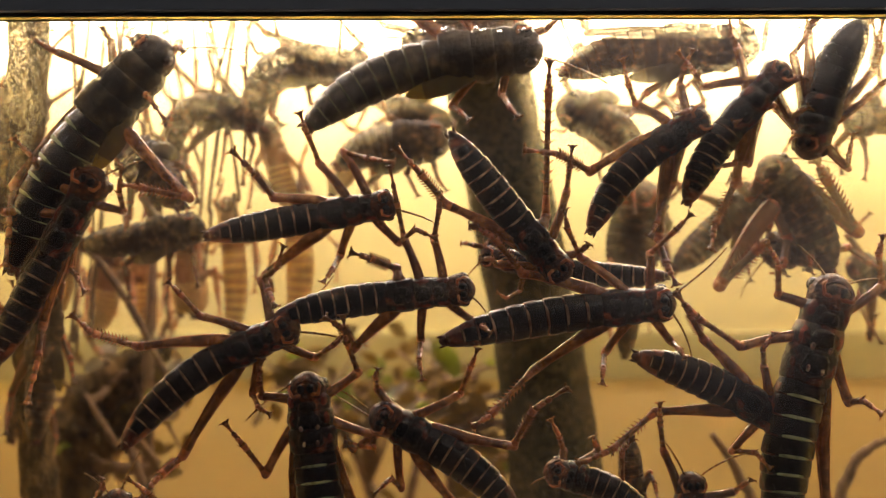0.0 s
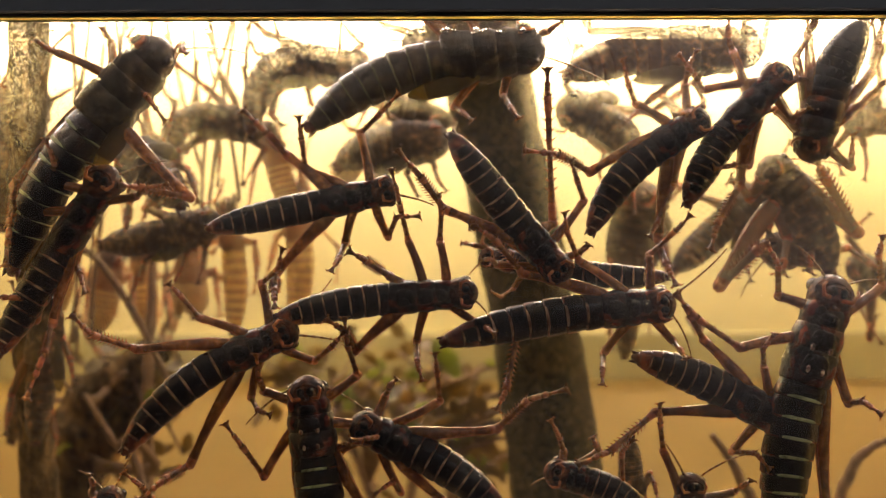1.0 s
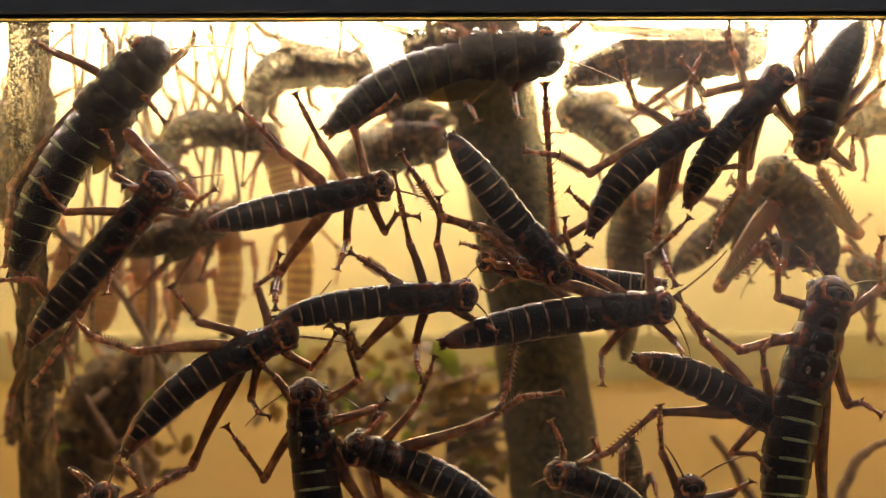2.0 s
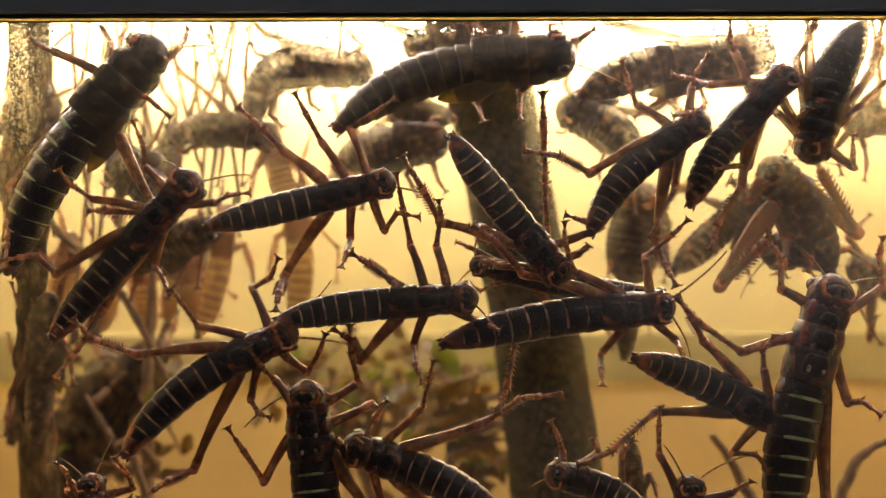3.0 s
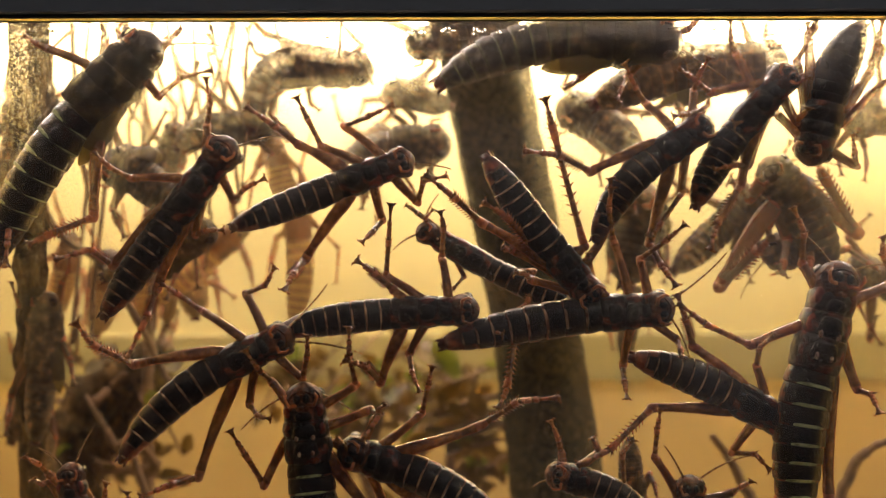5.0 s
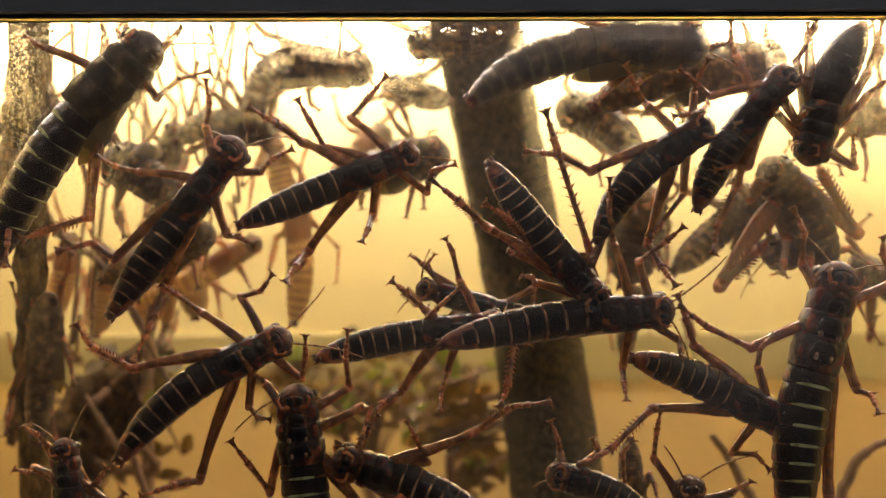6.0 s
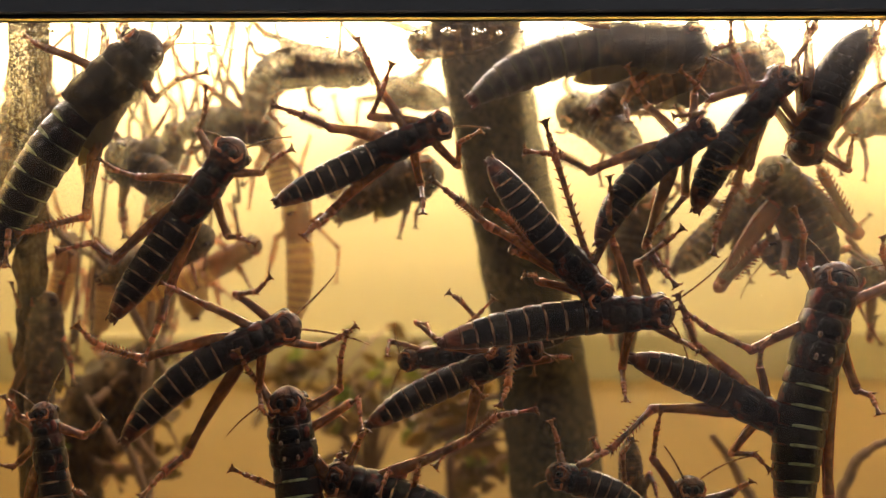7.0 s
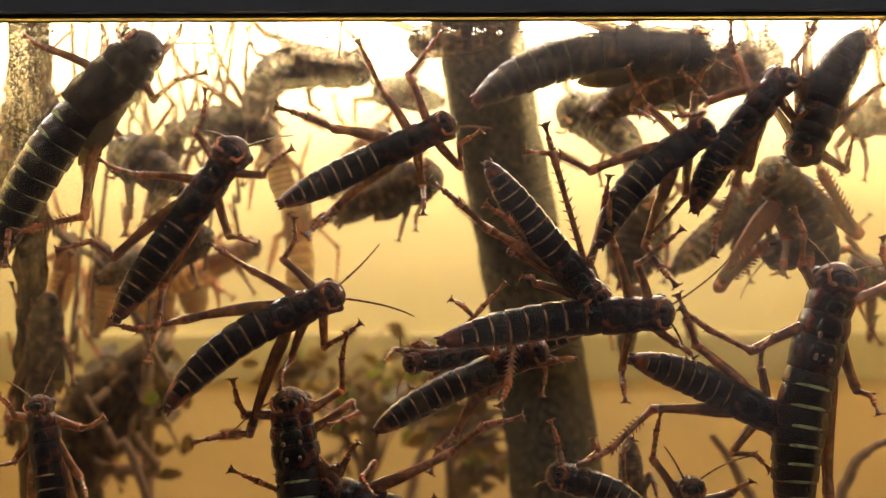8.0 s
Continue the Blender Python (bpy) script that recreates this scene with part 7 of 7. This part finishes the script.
    crawl("J", [(0, 79.6, 373.6, 94.3, 390.1, 0), (1.5, 79.7, 373, 94.5, 389.6, 0), (3.5, 81.1, 373, 96.2, 389.3, 0), (4.7, 81.7, 373, 95.7, 389, 0), (6, 81.7, 372.4, 95.1, 388.4, 0), (8, 81.1, 372.1, 94.8, 388.4, 0)],
          {0: [(0, 62.9, 392), (2.5, 63.6, 390.4), (2.8, 56.1, 385.5), (3.3, 62.9, 388.2), (8, 63.6, 387.4)],
           3: [(0, 71.6, 339.6), (5, 71.5, 339.9), (6, 71.7, 337.7), (8, 71.7, 337.2)]})
    crawl("K", [(0, 105, 380.4, 99.9, 364, 0), (1, 105.3, 379.9, 100.5, 363.6, 0), (5.8, 105.3, 379.1, 101.2, 362.8, 0), (6.4, 104.9, 378.8, 98.3, 361.7, 0), (8, 104, 378.5, 97.4, 361.4, 0)],
          {})
    crawl("L", [(0, 99.1, 303.9, 108.1, 332.5, 0), (2.8, 99.1, 303.6, 107.9, 332.1, 0), (3.5, 100.4, 306.5, 108.5, 335.8, 0), (4.5, 101.6, 307.6, 109.8, 337.3, 0), (8, 101.3, 307.3, 109.5, 336.6, 0)],
          {0: [(0, 86.6, 341.4), (2.9, 86.6, 341.1), (3.4, 89.9, 360.6), (8, 90.8, 359.2)],
           2: [(0, 62.1, 327.6), (8, 63.6, 324.1)],
           3: [(0, 117.2, 295.2), (8, 116.6, 295.5)]})
    crawl("M", [(0, 81.9, 298.3, 100.1, 288.2, 0), (2.8, 81.8, 298, 100.1, 287.9, 0), (4, 80.9, 298.8, 99.3, 288.8, 0), (8, 81.1, 298.3, 99.3, 288.5, 0)],
          {})
    crawl("N", [(0, -35.5, 285.2, -37.8, 306.2, 0), (1, -35.5, 284.4, -37.8, 305.4, 0), (3.5, -36.2, 283.2, -37.9, 304, 0), (4.7, -36.5, 282.9, -38.3, 303.7, 0), (5.8, -38.6, 282.1, -40.4, 303.1, 0), (6.5, -39.6, 282.9, -41.7, 303.7, 0), (7, -40.8, 281.7, -43.4, 302.6, 0), (8, -40.2, 281.4, -42.5, 302.1, 0)],
          {0: [(0, -48.8, 310.1), (4.5, -58.1, 322.2), (5.8, -60.4, 320.7), (7.2, -58.1, 319.2), (8, -56.4, 305.2)],
           1: [(0, -58.5, 293.2), (5.8, -57, 291.3), (6.4, -56.7, 281.4), (8, -57, 281.1)],
           2: [(0, -26.8, 321.8), (3.5, -24.9, 319.4), (8, -25.8, 317.6)],
           3: [(0, -26.2, 288.1), (3, -20.4, 290.3), (5.5, -21.9, 288.8), (7, -21.9, 291.8), (8, -32.2, 292.2)]})
    crawl("O", [(0, -5.8, 287.4, -20.3, 295.3, 0), (0.5, -7.8, 286.4, -22.6, 293.7, 0), (1, -10.9, 285.6, -25.4, 292.2, 0), (1.5, -12.5, 281.2, -27.6, 286.4, 0), (3.5, -12.8, 280.9, -27.9, 286, 0), (4.7, -13.3, 280.6, -28.2, 285.6, 0), (5.8, -14.9, 277.8, -29.7, 282.5, 0), (6.5, -16.4, 275.5, -31.7, 280.2, 0), (7, -18, 273.4, -33.6, 277.9, 0), (8, -21.1, 269.7, -36.4, 275.1, 0)],
          {0: [(0, 9.2, 312.7), (1, -2.2, 311.6), (5, -3, 308.2), (6, -9.9, 293.8), (8, -2.3, 273.2)],
           1: [(0, 33.2, 302), (8, 30.5, 299.3)],
           4: [(0, -17.7, 307.5), (1, -12.1, 305.5), (5, -12.4, 303.7), (8, -14.4, 302.2)]})
    crawl("P", [(0, 39.6, 274.6, 28.1, 277.8, 0), (8, 40.1, 274, 28.7, 277.2, 0)],
          {})
    crawl("Q", [(0, 68, 258.5, 67.7, 278.5, 0), (3, 67.7, 258.1, 67.4, 277.9, 0), (8, 67.7, 257.8, 67.4, 277.5, 0)],
          {0: [(0, 57.9, 298.2), (8, 58.2, 296.4)]})
    crawl("R", [(0, -88.8, 255.7, -90.3, 273.9, 0), (1.6, -91.1, 257.2, -92.6, 275.4, 0), (2.8, -95, 260.4, -96.9, 278.6, 0), (4, -100.4, 261.9, -102.4, 281.1, 0), (4.7, -100.7, 262.4, -102.8, 281.1, 0), (5.8, -101.6, 268.2, -103.4, 286.7, 0), (6.2, -103.8, 272.1, -105.9, 290.4, 0), (6.5, -105.3, 276.4, -107.8, 294.8, 0), (7, -107.8, 280.2, -110.6, 298.5, 0), (8, -108.9, 282.2, -111.5, 300.4, 0)],
          {0: [(0, -91.8, 278.3), (2.8, -103.2, 282.8), (4, -112.7, 285.1), (5.5, -112.3, 284.4), (6.5, -113, 301.1), (7.2, -119.6, 300.8), (8, -119.6, 301.4)],
           1: [(0, -91.8, 270.7), (4, -102.4, 275.3), (6, -119.1, 282.9), (8, -120, 282)],
           2: [(0, -85, 278.2), (2.8, -88, 284.3), (4, -91.8, 284), (5.5, -90.3, 275.2), (6.8, -91.4, 294.9), (8, -91.1, 295.2)],
           3: [(0, -81.2, 266.1), (4, -85, 274.9), (5.8, -85, 274.9), (7, -95.6, 273.7), (8, -95.6, 271.4)]})
    crawl("G", [(0, 33.9, 333.6, 10.8, 337.6, 0), (1.5, 33.9, 333.6, 10.8, 337.6, 0), (2.8, 31.4, 329.9, 8.1, 335.1, 0), (3.5, 28.9, 332.5, 5.7, 338.5, 0), (4, 23, 333.7, 0.2, 341.9, 0), (4.5, 13.8, 335.4, -6.6, 349, 0), (4.7, 12.8, 336.4, -7.7, 350, 0), (5.8, 12.8, 328.3, -10.5, 331.8, 0), (6.2, 16.1, 315.6, -5.5, 325.7, 0), (6.5, 13.1, 313.1, -9.7, 312.3, 0), (7, 9.7, 309.4, -13.3, 306.4, 0), (8, 11.1, 308.7, -11.9, 305.6, 0)],
          {0: [(0, 2.6, 341.8), (3.5, 1, 343.5), (4.6, -10.5, 356.7), (5.8, -12.2, 341.9), (6.3, -12.2, 338.6), (7, -16.4, 308.8), (8, -17.3, 307.2)],
           1: [(0, 14.2, 343.4), (4.6, -2.3, 356.7), (5.8, -4, 336.9), (6.2, -0.7, 340.2), (7, -2.4, 313.8), (8, -0.8, 310.4)],
           2: [(0, 15.8, 326.9), (4.6, 1, 330.3), (5.8, -4, 325.3), (7, -10.7, 298.9), (8, -10.4, 298.9)],
           3: [(0, 35.6, 320.2), (5, 19.1, 320.3), (8, 28.9, 297.1)]})
    crawl("b2", [(0, -82.2, 391.7, -65.5, 387.4, 0), (1, -82.2, 388.1, -67.1, 383.2, 0), (2, -82.2, 385.4, -68.6, 380.1, 0), (4, -80.1, 385.4, -67.5, 384.3, 0), (8, -78, 387.5, -64.4, 383.2, 0)],
          {})
    crawl("b3", [(0, 70.1, 402.1, 99.2, 402.5, 0), (1.7, 71.8, 401.3, 100.9, 402, 0), (3, 75.3, 398.2, 101.8, 400.7, 0), (5, 78.9, 395.5, 103.6, 398.1, 0), (8, 78, 394.6, 96.5, 398.1, 0)],
          {})
    crawl("b9", [(0, -17, 378, 3, 379, 0), (4.5, -17, 378, 3, 379, 0), (5.8, -16, 374, 3.4, 376.6, 0), (6.4, -19.1, 363.8, 0.9, 368.8, 0), (8, -19.1, 362.3, 0.9, 367.2, 0)],
          {0: [(0, 1.3, 360.2), (5, 1.3, 360.2), (6.5, -12.8, 336.2), (8, -12.8, 335.2)],
           1: [(0, -8.8, 358.3), (5, -8.8, 358.3), (6.5, -18.9, 332.2), (8, -18.9, 332.2)]})
    crawl("b10", [(0, -84.6, 340.5, -87.3, 361, 0), (1.5, -84.6, 340.5, -87.3, 361, 0), (3, -89.2, 338.2, -86.2, 358.7, 0), (4.7, -90.8, 340.5, -78.2, 354.1, 0), (6, -90.8, 333.7, -76, 342.7, 0), (8, -91.9, 333.7, -73.7, 342.7, 0)],
          {})
    crawl("b11", [(0, -100.2, 344.4, -81.7, 347.3, 0), (1.7, -90.5, 346.3, -71.9, 351.1, 0), (3.5, -94.4, 340.5, -78.7, 348.2, 0), (8, -96.3, 338.5, -80.7, 345.3, 0)],
          {})
    crawl("b12", [(0, -99.3, 367.2, -108.2, 375.7, 0), (1.7, -99.3, 367.2, -108.2, 375.2, 0), (3.5, -103.5, 363.4, -113, 371, 0), (6, -103.5, 366.2, -114.9, 372.9, 0), (8, -101.6, 369.1, -113.9, 375.8, 0)],
          {})
    crawl("b15", [(0, -155.9, 381.5, -148.7, 404, 0), (1, -155.5, 381.5, -148.3, 404, 0), (3, -150.8, 380.5, -145.7, 403, 0), (8, -151.4, 380.5, -146.1, 403, 0)],
          {})
    crawl("b29", [(0, 1.3, 406.3, -14.1, 405.4, 0), (1.5, 1.3, 406.3, -14.1, 404.5, 0), (8, 3.1, 407.2, -12.3, 405.4, 0)],
          {})
    crawl("b30", [(0, -10.3, 390.4, -22, 393.7, 0), (3.5, -10.3, 392.6, -22, 395.8, 0), (5.8, -11.3, 399, -23.1, 402.2, 0), (8, -14.6, 397.9, -27.4, 400.5, 0)],
          {})
    crawl("b34", [(0, -107.5, 331.1, -103.9, 345.3, 0), (1.7, -107.5, 331.1, -102.7, 345.3, 0), (3, -112.5, 328.5, -108.6, 342.7, 0), (8, -114, 327.5, -110, 341.8, 0)],
          {})


motions()
